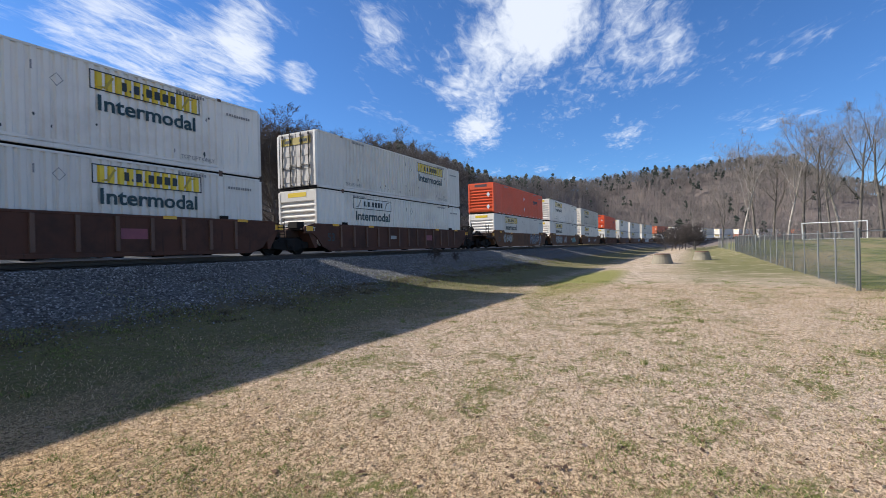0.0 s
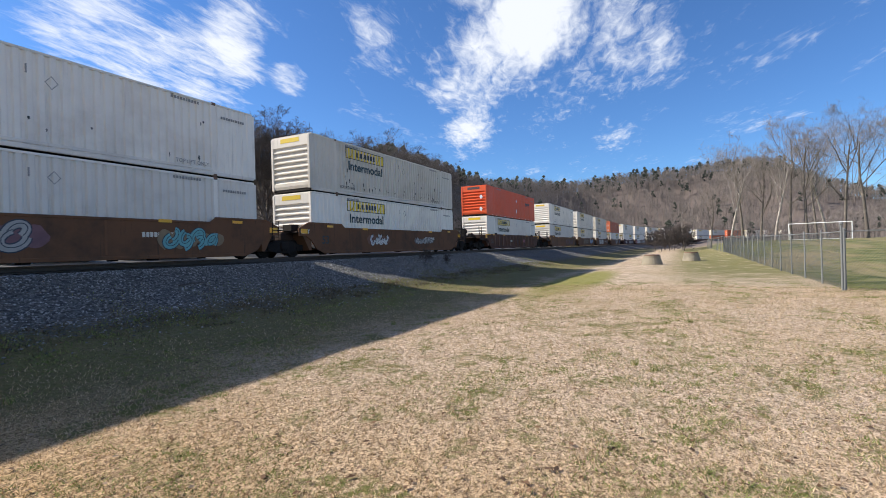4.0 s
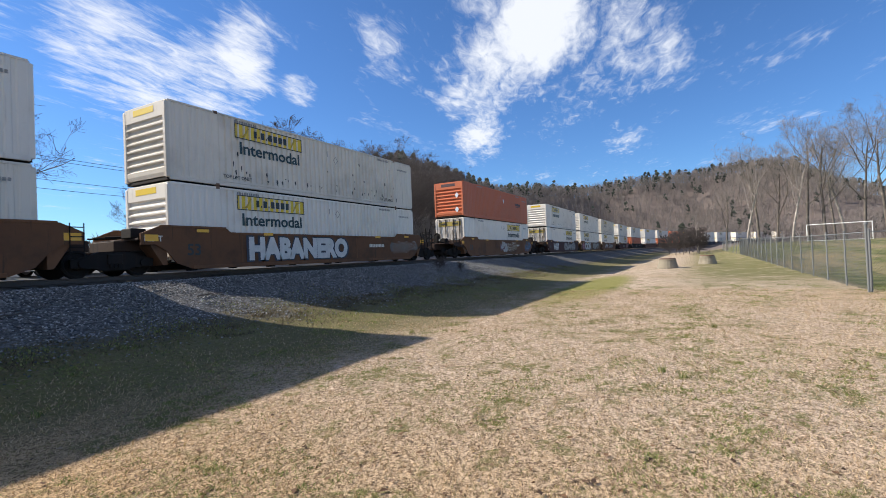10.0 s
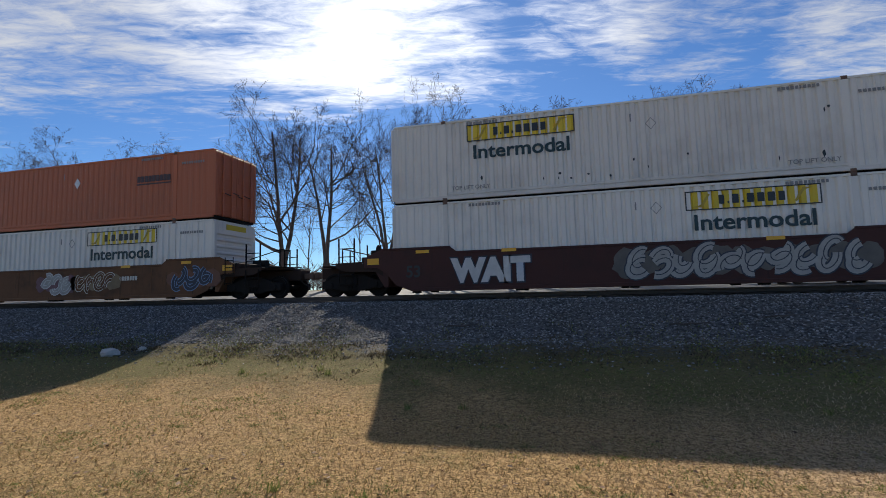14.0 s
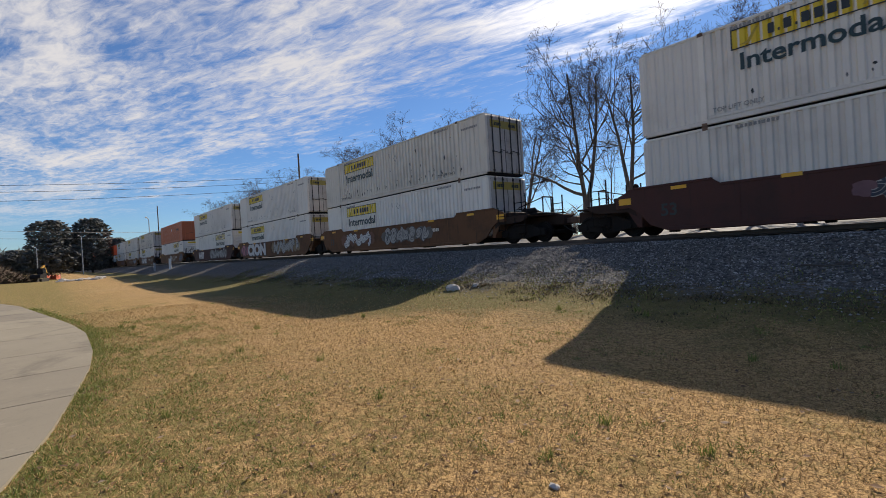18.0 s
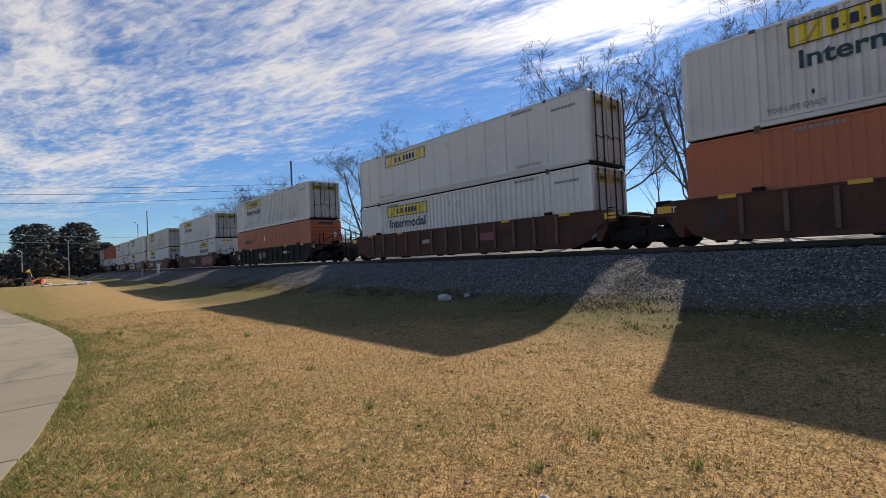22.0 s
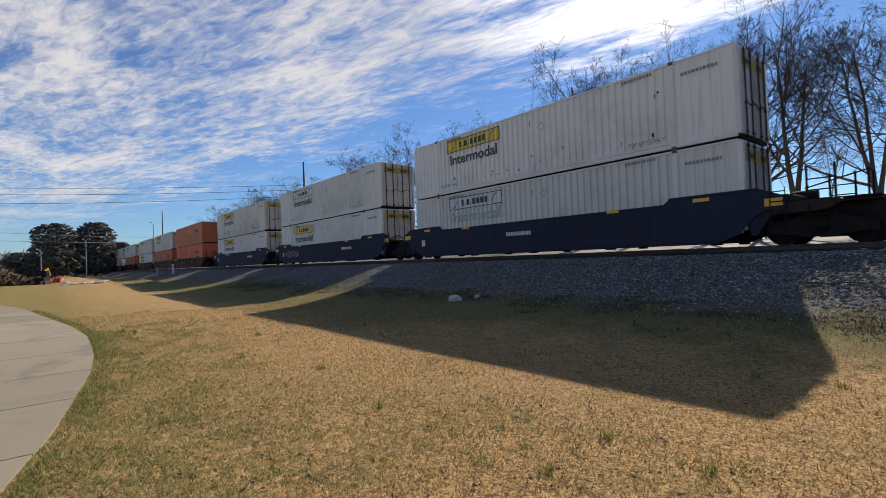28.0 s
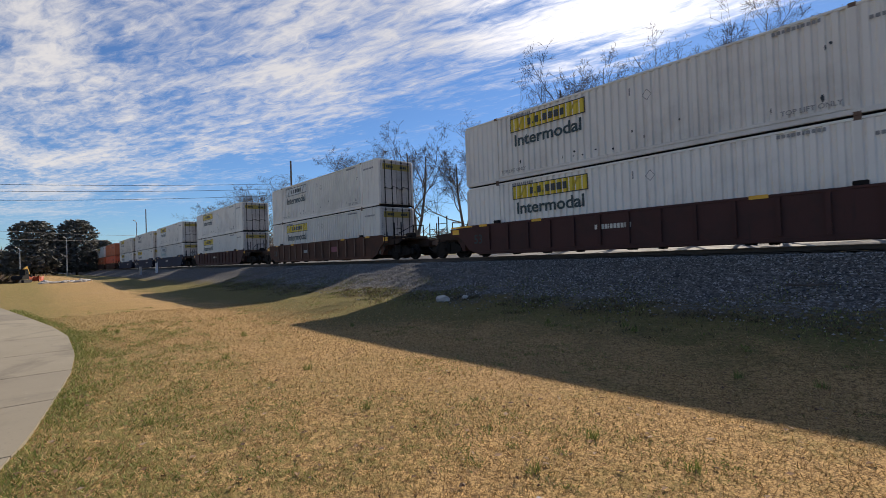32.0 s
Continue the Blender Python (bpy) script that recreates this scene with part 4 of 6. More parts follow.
def truck(parent, x, wheels):
    t = part("truck", simple("truck_bolster", STEEL, lambda b: b.cbox(-0.22, 0.22, -1.2, 1.2, 0.38, 0.72, 0.03)), parent, (x, 0, 0), "four-wheel cast steel truck")

    def frame_shape(b):
        poly = [(-1.2, 0.30), (-0.98, 0.30), (-0.55, 0.26), (-0.38, 0.20), (0.38, 0.20), (0.55, 0.26), (0.98, 0.30), (1.2, 0.30), (1.2, 0.56), (0.85, 0.62), (0.45, 0.78), (-0.45, 0.78), (-0.85, 0.62), (-1.2, 0.56)]
        b.extrude(poly, -0.07, 0.07)
        for k in (-0.89, 0.89):
            b.lathe([(0.13, -0.11), (0.13, 0.11)], 10, at=(k, 0, 0.43))
        for k in (-0.12, 0.0, 0.12):
            b.tube((k, -0.10, 0.28), (k, -0.10, 0.52), 0.055, n=8)
    sf = simple("side_frame", STEEL, frame_shape)
    for y in (-1.05, 1.05):
        part("side_frame", sf, t, (0, y, 0))

    def wheel_shape(b):
        b.tube((0, -1.0, 0), (0, 1.0, 0), 0.085, n=10)
        for k in (-1, 1):
            prof = [(0.10, 0.66), (0.40, 0.672), (0.445, 0.675), (0.445, 0.70), (0.42, 0.705), (0.415, 0.80), (0.36, 0.805), (0.33, 0.775), (0.19, 0.765), (0.16, 0.82), (0.10, 0.82)]
            b.lathe([(r, k * h) for r, h in prof], 24)
    wm = cached("wheel", lambda: (lambda b: (wheel_shape(b), b.mesh("wheelset", WHEEL_STEEL))[1])(Build()))
    for k in (-0.89, 0.89):
        w = new("wheelset", wm)
        w.parent = t
        w.matrix_parent_inverse = Matrix.Translation((k, 0, 0.42))
        wheels.append(w)


def sill_poly(style):
    end = [(9.1, 1.0), (9.1, 1.36), (8.5, 1.62)]
    if style == "smooth":
        top = [(5.95, 1.66), (5.7, 1.47)]
    else:
        end = [(9.1, 1.0), (9.1, 1.30), (8.4, 1.48)]
        top = [(5.95, 1.48), (5.7, 1.47)]
    right = [(7.35, 0.15), (7.9, 0.36), (8.25, 0.78), (8.6, 1.0)] + end + top
    left = [(-x, z) for x, z in right][::-1]
    return right + left


def ribbon(b, pts, half, y):
    """A flat band along a line of points in x and z."""
    m = len(b.v)
    for k, p in enumerate(pts):
        d = (pts[min(k + 1, len(pts) - 1)] - pts[max(k - 1, 0)]).normalized()
        q = Vector((-d.y, d.x)) * half
        b.v += [(p.x + q.x, y, p.y + q.y), (p.x - q.x, y, p.y - q.y)]
    b.f += [(m + 2 * k, m + 2 * k + 1, m + 2 * k + 3, m + 2 * k + 2) for k in range(len(pts) - 1)]


def graffiti(car, kind, x, z, w, h, fill, edge, seed):
    """Sprayed paint: a cloudy ground, then fat curled strokes with an outline and a thin inner line."""
    key = ("tag", seed, w, h)
    count = max(2, int(w / (h * 0.62)))

    def curls():
        r2 = random.Random(seed)
        lines, lw = [], w / count
        for i in range(count):
            c = Vector((-w / 2 + (i + 0.5) * lw, r2.uniform(-0.05, 0.05) * h))
            for k in range(2):
                a0, sweep = r2.uniform(0, 6.28), r2.uniform(2.4, 5.0) * r2.choice((-1, 1))
                rx, rz = lw * r2.uniform(0.30, 0.44), h * r2.uniform(0.24, 0.34)
                off = Vector((r2.uniform(-0.1, 0.1) * lw, (0.12 if k else -0.12) * h))
                lines.append([c + off + Vector((rx * math.cos(a0 + sweep * t / 12) + 0.10 * h * math.sin(a0 + sweep * t / 12), rz * math.sin(a0 + sweep * t / 12))) for t in range(13)])
        return lines

    def bands(half, y, step):
        b = Build()
        for k, ln in enumerate(curls()):
            ribbon(b, ln, half, -y - 0.0004 * step * (k % 6))
        return b

    def cloud():
        r2 = random.Random(seed + 500)
        b = Build()
        for k in range(count + 1):
            cx, rx, rz = -w / 2 + w * k / count, w / count * r2.uniform(0.5, 0.8), h * r2.uniform(0.34, 0.5)
            n = len(b.v)
            ring = [(cx + rx * math.cos(6.2832 * i / 18) * r2.uniform(0.85, 1.12), -0.0006 * (k % 3), rz * math.sin(6.2832 * i / 18) * r2.uniform(0.85, 1.08)) for i in range(18)]
            b.v += ring
            b.f.append(tuple(range(n, n + 18)))
        return b
    if kind == "blob":
        part("spray_ground", cached(key + ("g",), lambda: cloud().mesh("spray_ground", SPRAY_HAZE[seed % len(SPRAY_HAZE)], fix=False)), car, (x, -1.4765, z))
    part("spray_outline", cached(key + ("o",), lambda: bands(h * 0.16, 0.0025, 1).mesh("spray_outline", edge, fix=False)), car, (x, -1.4765, z))
    part("spray_paint", cached(key + ("f",), lambda: bands(h * 0.12, 0.0055, 1).mesh("spray_paint", fill, fix=False)), car, (x, -1.4765, z))
    part("spray_line", cached(key + ("l",), lambda: bands(h * 0.014, 0.0085, 1).mesh("spray_line", edge, fix=False)), car, (x + 0.03 * h, -1.4765, z + 0.02 * h))


def well_car(label, mat, style, couple_left, couple_right, wheels, tags=(), mark="", yellow_edge=False):
    car = thing("well_car", label, "rail car", "well cars of the train")
    key = style + mat.name

    def sill(b):
        b.extrude(sill_poly(style), -1.455, -1.395)
    sm = cached(("sill", key), lambda: (lambda b: (sill(b), b.mesh("side_sill", mat))[1])(Build()))

    def chords(b):
        b.cbox(-5.68, 5.68, -1.474, -1.40, 1.39, 1.475, 0.012)
        for k in (-1, 1):
            z = 1.585 if style == "smooth" else 1.40
            b.cbox(min(k * 5.9, k * 8.45), max(k * 5.9, k * 8.45), -1.473, -1.40, z, z + 0.08, 0.012)
    tc = cached(("chord", key), lambda: (lambda b: (chords(b), b.mesh("top_chord", mat))[1])(Build()))
    bc = simple("bottom_chord" + style, mat, lambda b: b.cbox(-7.3, 7.3, -1.475, -1.32, 0.125, 0.25, 0.012))
    for turn in ((0, 0, 0), (0, 0, 180)):
        s = part("side_sill", sm, car, turn=turn)
        part("top_chord", tc, s)
        part("bottom_chord", bc, s)
        if style == "rib":
            rib = simple("rib", RIB_DUST if mat is BROWN else mat, lambda b: [b.extrude([(-0.06, 0.30), (0.06, 0.30), (0.06, 1.392), (-0.06, 1.392)], -1.53, -1.45)])
            for i in range(-6, 7):
                part("rib", rib, s, (i * 1.09, 0, 0))
        else:
            seam = simple("seam", mat, lambda b: b.box(-0.03, 0.03, -1.462, -1.454, 0.30, 1.40))
            for i in (-5.2, -2.0, 2.0, 5.2):
                part("seam", seam, s, (i, 0, 0))
    beam = simple("floor_beam", STEEL, lambda b: [b.cbox(-0.20, 0.20, -1.39, 1.39, 0.14, 0.34, 0.02), b.cbox(-0.13, 0.13, -1.36, -1.05, 0.07, 0.2, 0.02), b.cbox(-0.13, 0.13, 1.05, 1.36, 0.07, 0.2, 0.02)])
    for x in (-7.2, -3.6, 0, 3.6, 7.2):
        part("floor_beam", beam, car, (x, 0, 0))
    bulk = simple("bulkhead", mat, lambda b: b.extrude([(8.2, 0.30), (8.35, 0.30), (8.75, 0.95), (8.75, 1.25), (8.45, 1.3), (8.2, 0.9)], -1.39, 1.39))
    short = simple("end_deck", DECK_GRIME, lambda b: [b.cbox(8.5, 9.55, -0.75, 0.75, 0.80, 1.14, 0.02), b.cbox(8.4, 9.15, -1.39, 1.39, 1.14, 1.22, 0.015)])
    long = simple("coupler_deck", DECK_GRIME, lambda b: [b.cbox(8.5, DECK_END, -0.36, 0.36, 0.68, 1.10, 0.02), b.cbox(8.4, 10.2, -1.38, 1.38, 1.10, 1.19, 0.015), b.cbox(10.2, 11.0, -1.0, 1.0, 1.10, 1.17, 0.015), b.extrude([(8.4, 1.19), (10.25, 1.19), (10.25, 1.06), (9.9, 0.90), (8.7, 0.86), (8.4, 0.70)], -1.40, -1.32), b.extrude([(8.4, 1.19), (10.25, 1.19), (10.25, 1.06), (9.9, 0.90), (8.7, 0.86), (8.4, 0.70)], 1.32, 1.40), b.cbox(8.55, 9.25, -1.36, 1.36, 1.19, 1.40, 0.03)])
    hook = simple("coupler", RUST, lambda b: [b.cbox(DECK_END - 0.1, 11.68, -0.10, 0.10, 0.74, 0.95, 0.02), b.cbox(11.60, 11.80, -0.17, 0.15, 0.70, 0.99, 0.04)])
    stand = simple("handrail", STEEL, lambda b: [b.tube((x, y, 1.15), (x, y, 2.12), 0.032, n=6) for x, y in ((10.15, -1.3), (9.55, -1.33))] + [b.tube((9.55, -1.31, z), (10.15, -1.31, z), 0.018, n=6) for z in (1.45, 1.75)])
    brake = simple("brake_wheel", STEEL, lambda b: [b.lathe([(0.26, 9.30), (0.28, 9.32), (0.26, 9.34), (0.22, 9.32)], 16, "x", (0, -0.5, 1.75)), b.tube((9.32, -0.78, 1.75), (9.32, -0.22, 1.75), 0.015, n=6), b.tube((9.32, -0.5, 1.48), (9.32, -0.5, 2.02), 0.015, n=6), b.cbox(9.36, 9.6, -0.68, -0.32, 1.22, 1.8, 0.03)])
    valve = simple("brake_cylinder", STEEL, lambda b: [b.tube((8.9, 0.1, 1.42), (9.5, 0.1, 1.42), 0.17, n=12), b.cbox(9.0, 9.3, -0.2, 0.5, 1.19, 1.36, 0.02), b.tube((8.6, 0.6, 1.3), (10.8, 0.6, 1.24), 0.025, n=6), b.tube((8.6, -0.7, 1.28), (10.6, -0.5, 1.24), 0.02, n=6)])
    hose = simple("air_hose", RUBBER, lambda b: [b.tube((11.2 + 0.09 * i, -0.3, 0.75 - 0.36 * math.sin(math.pi * i / 14)), (11.2 + 0.09 * (i + 1), -0.3, 0.75 - 0.36 * math.sin(math.pi * (i + 1) / 14)), 0.025, n=6, caps=False) for i in range(7)])
    step = simple("step", STEEL, lambda b: [b.cbox(9.60, 10.15, -1.44, -1.28, z, z + 0.03, 0.005) for z in (0.45, 0.78)] + [b.cbox(x, x + 0.03, -1.44, -1.40, 0.42, 1.12, 0.005) for x in (9.58, 10.14)])
    grab = simple("grab_iron", STEEL, lambda b: [b.tube((x, y, 1.18), (x, y, 1.92), 0.03, n=6) for x, y in ((10.75, -0.9), (10.75, -0.2))] + [b.tube((10.75, -0.9, 1.90), (10.75, -0.2, 1.90), 0.03, n=6), b.cbox(10.25, 11.0, -1.15, -0.2, 1.17, 1.22, 0.01), b.tube((9.4, -0.9, 1.55), (10.75, -0.9, 1.88), 0.02, n=6)])
    for k, coupled in ((-1, couple_left), (1, couple_right)):
        turn = (0, 0, 0 if k > 0 else 180)
        part("bulkhead", bulk, car, turn=turn)
        if coupled:
            part("end_deck", long, car, turn=turn)
            part("coupler", hook, car, turn=turn)
            part("handrail", stand, car, turn=turn)
            part("handrail", stand, car, (0, 2.62, 0) if k > 0 else (0, -2.62, 0), turn=turn)
            part("air_hose", hose, car, turn=turn)
            part("grab_iron", grab, car, turn=turn)
            part("step", step, car, turn=turn)
            part("step", step, car, (0, 2.72, 0) if k > 0 else (0, -2.72, 0), turn=turn)
            if k < 0:
                part("brake_wheel", brake, car, turn=turn)
            part("brake_cylinder", valve, car, turn=turn)
        else:
            part("end_deck", short, car, turn=turn)
            if k < 0:
                part("pipe_run", simple("pipe_run", STEEL, lambda b: [b.tube((8.6, y, 1.32), (9.6, y * 0.8, 1.28), 0.03, n=6) for y in (-0.9, -0.5, 0.4)] + [b.cbox(8.7, 9.2, 0.5, 1.1, 1.22, 1.55, 0.03)]), car, turn=turn)
        if k < 0 or coupled:
            truck(car, k * (HALF + 1.65), wheels)
    ladder = simple("ladder", STEEL, lambda b: [b.tube((8.72 + dx, -1.48, 0.55), (8.72 + dx, -1.48, 1.62), 0.016, n=6) for dx in (0, 0.36)] + [b.tube((8.72, -1.49, z), (9.08, -1.49, z), 0.016, n=6) for z in (0.62, 0.92, 1.22, 1.5)])
    part("ladder", ladder, car)
    blockm = simple("guide_block", STEEL, lambda b: b.cbox(-0.16, 0.16, -1.47, -1.33, 1.47, 1.60, 0.02))
    if style != "smooth":
        for x in (-6.1, 6.1):
            part("guide_block", blockm, car, (x, 0, 0))
    ref = simple("reflector", REFLECT, lambda b: b.box(-0.24, 0.24, -0.006, 0, -0.055, 0.055))
    for x in (-6.9, -3.9, 3.9, 6.9):
        part("reflector", ref, car, (x, -1.476, 1.435 if abs(x) < 5.7 or style != "smooth" else 1.50), "yellow reflective strip")
    patch = simple("reflector_plate", REFLECT, lambda b: b.box(-0.22, 0.22, -0.006, 0, -0.11, 0.11))
    for x in (-8.75, 8.8):
        part("reflector", patch, car, (x, -1.456, 1.22), "yellow reflective plate")
    if yellow_edge:
        part("yellow_edge", simple("yellow_edge", REFLECT, lambda b: [b.box(-9.05, -7.6, -1.479, -1.474, 1.40, 1.47), b.box(7.6, 9.05, -1.479, -1.474, 1.40, 1.47)]), car)
    if mat is NAVY:
        part("data_plate", simple("data_plate", CREAM_TEXT, lambda b: b.box(-0.14, 0.14, -0.004, 0, -0.16, 0.16)), car, (-7.3, -1.457, 0.85), "small white data plate")
    else:
        num = word_mesh("53", 0.42, CREAM_TEXT if mat is BLACK_CAR else BLACK_INK, 0.02)
        part("number", num, car, (-7.25, -1.457, 0.82))
    if style == "rib" and mat is BROWN:
        part("logo_plate", simple("logo_plate", SPRAY_ROSE, lambda b: b.box(-0.42, 0.42, -0.004, 0, -0.17, 0.17)), car, (2.72, -1.457, 0.85), "faded red plate")
        part("logo_plate", simple("logo_plate_pale", SPRAY_GREY, lambda b: b.box(-0.3, 0.3, -0.004, 0, -0.10, 0.10)), car, (-1.64, -1.457, 0.85), "faded pale plate")
    if mark:
        part("load_mark", word_mesh("125 T", 0.20, CREAM_TEXT, 0.01), car, (-8.68, -1.457, 1.20))
    bars = bars_mesh("reporting_mark", CREAM_TEXT, (0.10, 0.10, 0.10, 0.10, 0.0301, 0.10, 0.10, 0.10, 0.10, 0.10, 0.10), 0.17, 0.035)
    if style == "smooth" or mat is not BROWN:
        part("reporting_mark", bars, car, (3.8 if tags else -0.6, -1.457, 0.95))
    for i, tg in enumerate(tags):
        if tg[0] == "word":
            _, word, x, z, w, h, mf, me_ = tg
            part("spray_outline", word_mesh(word, h * 1.12, me_, 0.10, width=w * 1.04), car, (x, -1.4765, z))
            part("spray_paint", word_mesh(word, h, mf, 0.066, width=w), car, (x, -1.481, z))
        else:
            graffiti(car, *tg)
    return car


# ---- the train: left end of each load at the start, what it carries ----
LOADS = {
    "w": (WHITE, "white corrugated steel shipping container with grime streaks"),
    "c": (CREAM, "off-white corrugated container with rust-stained seams"),
    "s": (SMOOTH_WHITE, "grey-white plate-sided container with upright seams"),
    "o": (ORANGE, "bright orange corrugated shipping container"),
    "f": (RUSTY_ORANGE, "faded rust-orange corrugated shipping container"),
    "r": (RED_ORANGE, "red-orange corrugated shipping container"),
}
CARS = {
    "b": (BROWN, "rib", "dirty brown well car with ribbed sides"),
    "t": (TAN_BROWN, "smooth", "tan-brown smooth-sided well car with sprayed lettering"),
    "m": (MAROON, "smooth", "dull maroon well car with sprayed lettering"),
    "x": (MAROON, "rib", "dark red-brown ribbed well car"),
    "n": (NAVY, "smooth", "navy blue well car with yellow reflectors"),
    "k": (BLACK_CAR, "rib", "black ribbed well car"),
}
WH, GY, BL, TE, PK, DK = SPRAY_WHITE, SPRAY_GREY, SPRAY_BLUE, SPRAY_TEAL, SPRAY_PINK, SPRAY_DARK
# start, top load + sign + nose, bottom load + sign + nose, car, joined by a coupler (left, right), tags
UNITS = (
    (-212.0, "wL-", "wL-", "t", 1, 1, ()), (-188.4, "wL-", "wL-", "b", 1, 0, ()), (-169.0, "cR-", "wL-", "b", 0, 0, ()), (-149.5, "wL-", "wL+", "b", 0, 1, ()),
    (-125.9, "o -", "wL-", "t", 1, 1, ()), (-102.3, "wL-", "cL-", "m", 1, 0, ()), (-82.8, "wL-", "wL-", "m", 0, 0, ()), (-63.4, "wL-", "wR-", "m", 0, 1, ()), (-41.0, "wL-", "wL-", "b", 1, 0, ()),
    (-21.3, "wR-", "wR-", "b", 0, 0, ()),
    (-1.85, "wR-", "wR-", "b", 0, 0, ()),
    (17.58, "wR+", "wO-", "b", 0, 1, ()),
    (40.99, "o -", "wL-", "t", 1, 0, (("blob", -4.9, 0.95, 2.2, 0.8, GY, DK, 11), ("blob", 4.3, 0.85, 4.0, 1.0, DK, WH, 12))),
    (60.43, "wL-", "wL-", "t", 0, 0, (("blob", -4.2, 0.85, 3.4, 0.9, GY, DK, 13), ("blob", -0.6, 0.85, 1.4, 0.85, GY, DK, 14), ("blob", 4.9, 0.8, 2.0, 0.75, TE, DK, 15))),
    (79.88, "cL-", "wL-", "t", 0, 1, (("blob", -2.5, 0.85, 1.8, 0.6, WH, DK, 16), ("blob", 3.0, 0.8, 2.4, 0.4, GY, DK, 17))),
    (103.44, "o -", "wL-", "b", 1, 1, ()),
    (127.04, "wL-", "sL-", "t", 1, 0, (("blob", 3.9, 0.8, 4.2, 0.85, TAN_BROWN, DK, 18),)),
    (146.60, "wL-", "cL-", "t", 0, 0, (("blob", -1.0, 0.85, 4.6, 0.7, TAN_BROWN, GY, 19), ("blob", 4.9, 0.85, 3.0, 0.9, BL, WH, 20))),
    (166.40, "cL-", "wL-", "t", 0, 1, (("word", "HABANERO", -1.85, 0.84, 6.1, 0.98, WH, DK), ("blob", 6.6, 0.88, 2.6, 0.6, TAN_BROWN, GY, 21))),
    (190.20, "f -", "wR+", "t", 1, 1, (("blob", 0.2, 0.82, 1.7, 0.9, GY, WH, 22), ("blob", 2.3, 0.82, 2.0, 0.75, TAN_BROWN, CREAM_TEXT, 23), ("blob", 7.2, 0.85, 1.8, 0.9, DK, BL, 24))),
    (213.83, "wL-", "wR+", "m", 1, 0, (("word", "WAIT", -4.55, 0.80, 2.7, 0.85, WH, DK), ("blob", 3.0, 0.85, 6.4, 1.0, GY, DK, 25))),
    (233.18, "wL-", "wL-", "t", 0, 0, (("blob", -6.7, 0.85, 1.8, 0.9, PK, DK, 26), ("word", "CION", -3.45, 0.84, 4.9, 1.14, WH, DK), ("blob", 3.6, 0.85, 5.2, 1.0, GY, DK, 27))),
    (252.45, "cL-", "wL-", "t", 0, 1, (("blob", -3.8, 0.85, 3.4, 0.85, WH, DK, 28), ("blob", 1.6, 0.85, 4.2, 0.85, GY, DK, 29))),
    (275.92, "wL-", "wR+", "m", 1, 1, (("blob", -1.2, 0.85, 2.4, 0.6, DK, GY, 30), ("blob", 5.2, 0.85, 3.6, 1.0, SPRAY_ROSE, PK, 31))),
    (299.52, "wL-", "fr-", "k", 1, 1, (("blob", -1.2, 0.85, 1.5, 0.6, GY, BLACK_CAR, 32),)),
    (322.88, "sL-", "wL-", "b", 1, 0, ()),
    (342.36, "wL-", "f -", "b", 0, 0, ()),
    (362.04, "f -", "r -", "b", 0, 1, (("blob", -3.6, 0.8, 1.6, 0.35, BROWN, GY, 33),)),
    (385.50, "cL-", "wL-", "n", 1, 0, (("blob", -3.6, 1.34, 1.6, 0.2, GY, NAVY, 34),)),
    (405.52, "wO-", "wL-", "n", 0, 0, (("blob", -5.4, 0.85, 2.2, 0.5, NAVY, GY, 35),)),
    (425.20, "wL-", "wF-", "n", 0, 1, ()),
    (448.59, "wL-", "wL-", "x", 1, 1, ()),
    (472.18, "wO-", "wL-", "b", 1, 1, ()),
    (495.70, "wL-", "wL-", "x", 1, 0, ()),
    (515.15, "wL-", "wL-", "x", 0, 0, ()),
    (534.60, "wL-", "cL-", "x", 0, 1, ()),
)
WHEELS, MOVING = [], []


def build_train():
    for i, (start, top, low, car, cl, cr, tags) in enumerate(UNITS):
        mat, style, label = CARS[car]
        MOVING.append((well_car(label, mat, style, cl, cr, WHEELS, tags, mark="" if cl else "y", yellow_edge=car in "bx" and i % 3 == 0), start + HALF, 0.0))
        for spec, z, upper in ((low, 0.36, False), (top, 0.36 + HIGH, True)):
            m, lab = LOADS[spec[0]]
            sg = spec[1]
            nose = -1 if spec[2] == "-" else 1
            kind = {"L": ("L", "yellow"), "R": ("R", "yellow"), "O": ("L", "outline"), "F": ("L", "outline")}.get(sg, ("", "yellow"))
            where = ", stacked on top" if upper else ", in a well car"
            brand = "orange" if spec[0] in "ofr" else ("faded" if sg == "F" else "")
            if brand == "orange" and sg == "r":
                nose = 1
            MOVING.append((container(lab + where, m, kind[0], kind[1], nose, spec[0] != "s", upper, brand), start + HALF, z))


build_train()


# ---- beyond the line: road, parked cars, poles ----
def far_road():
    b = Build()
    xs = list(range(-220, 121, 10))
    for x in xs:
        for y in (8.2, 15.6):
            b.v.append((x, y, ground_z(x, y) + 0.05))
    b.f = [(2 * i, 2 * i + 2, 2 * i + 3, 2 * i + 1) for i in range(len(xs) - 1)]
    n = len(b.v)
    b.v += [(x, y, z - 0.25) for x, y, z in b.v]
    b.f += [(2 * i, 2 * i + n, 2 * i + 2 + n, 2 * i + 2) for i in range(len(xs) - 1)] + [(2 * i + 1, 2 * i + 3, 2 * i + 3 + n, 2 * i + 1 + n) for i in range(len(xs) - 1)]
    tagged(new("road", b.mesh("road", ASPHALT)), "worn light grey asphalt road behind the track", "road", kind="structure")


far_road()


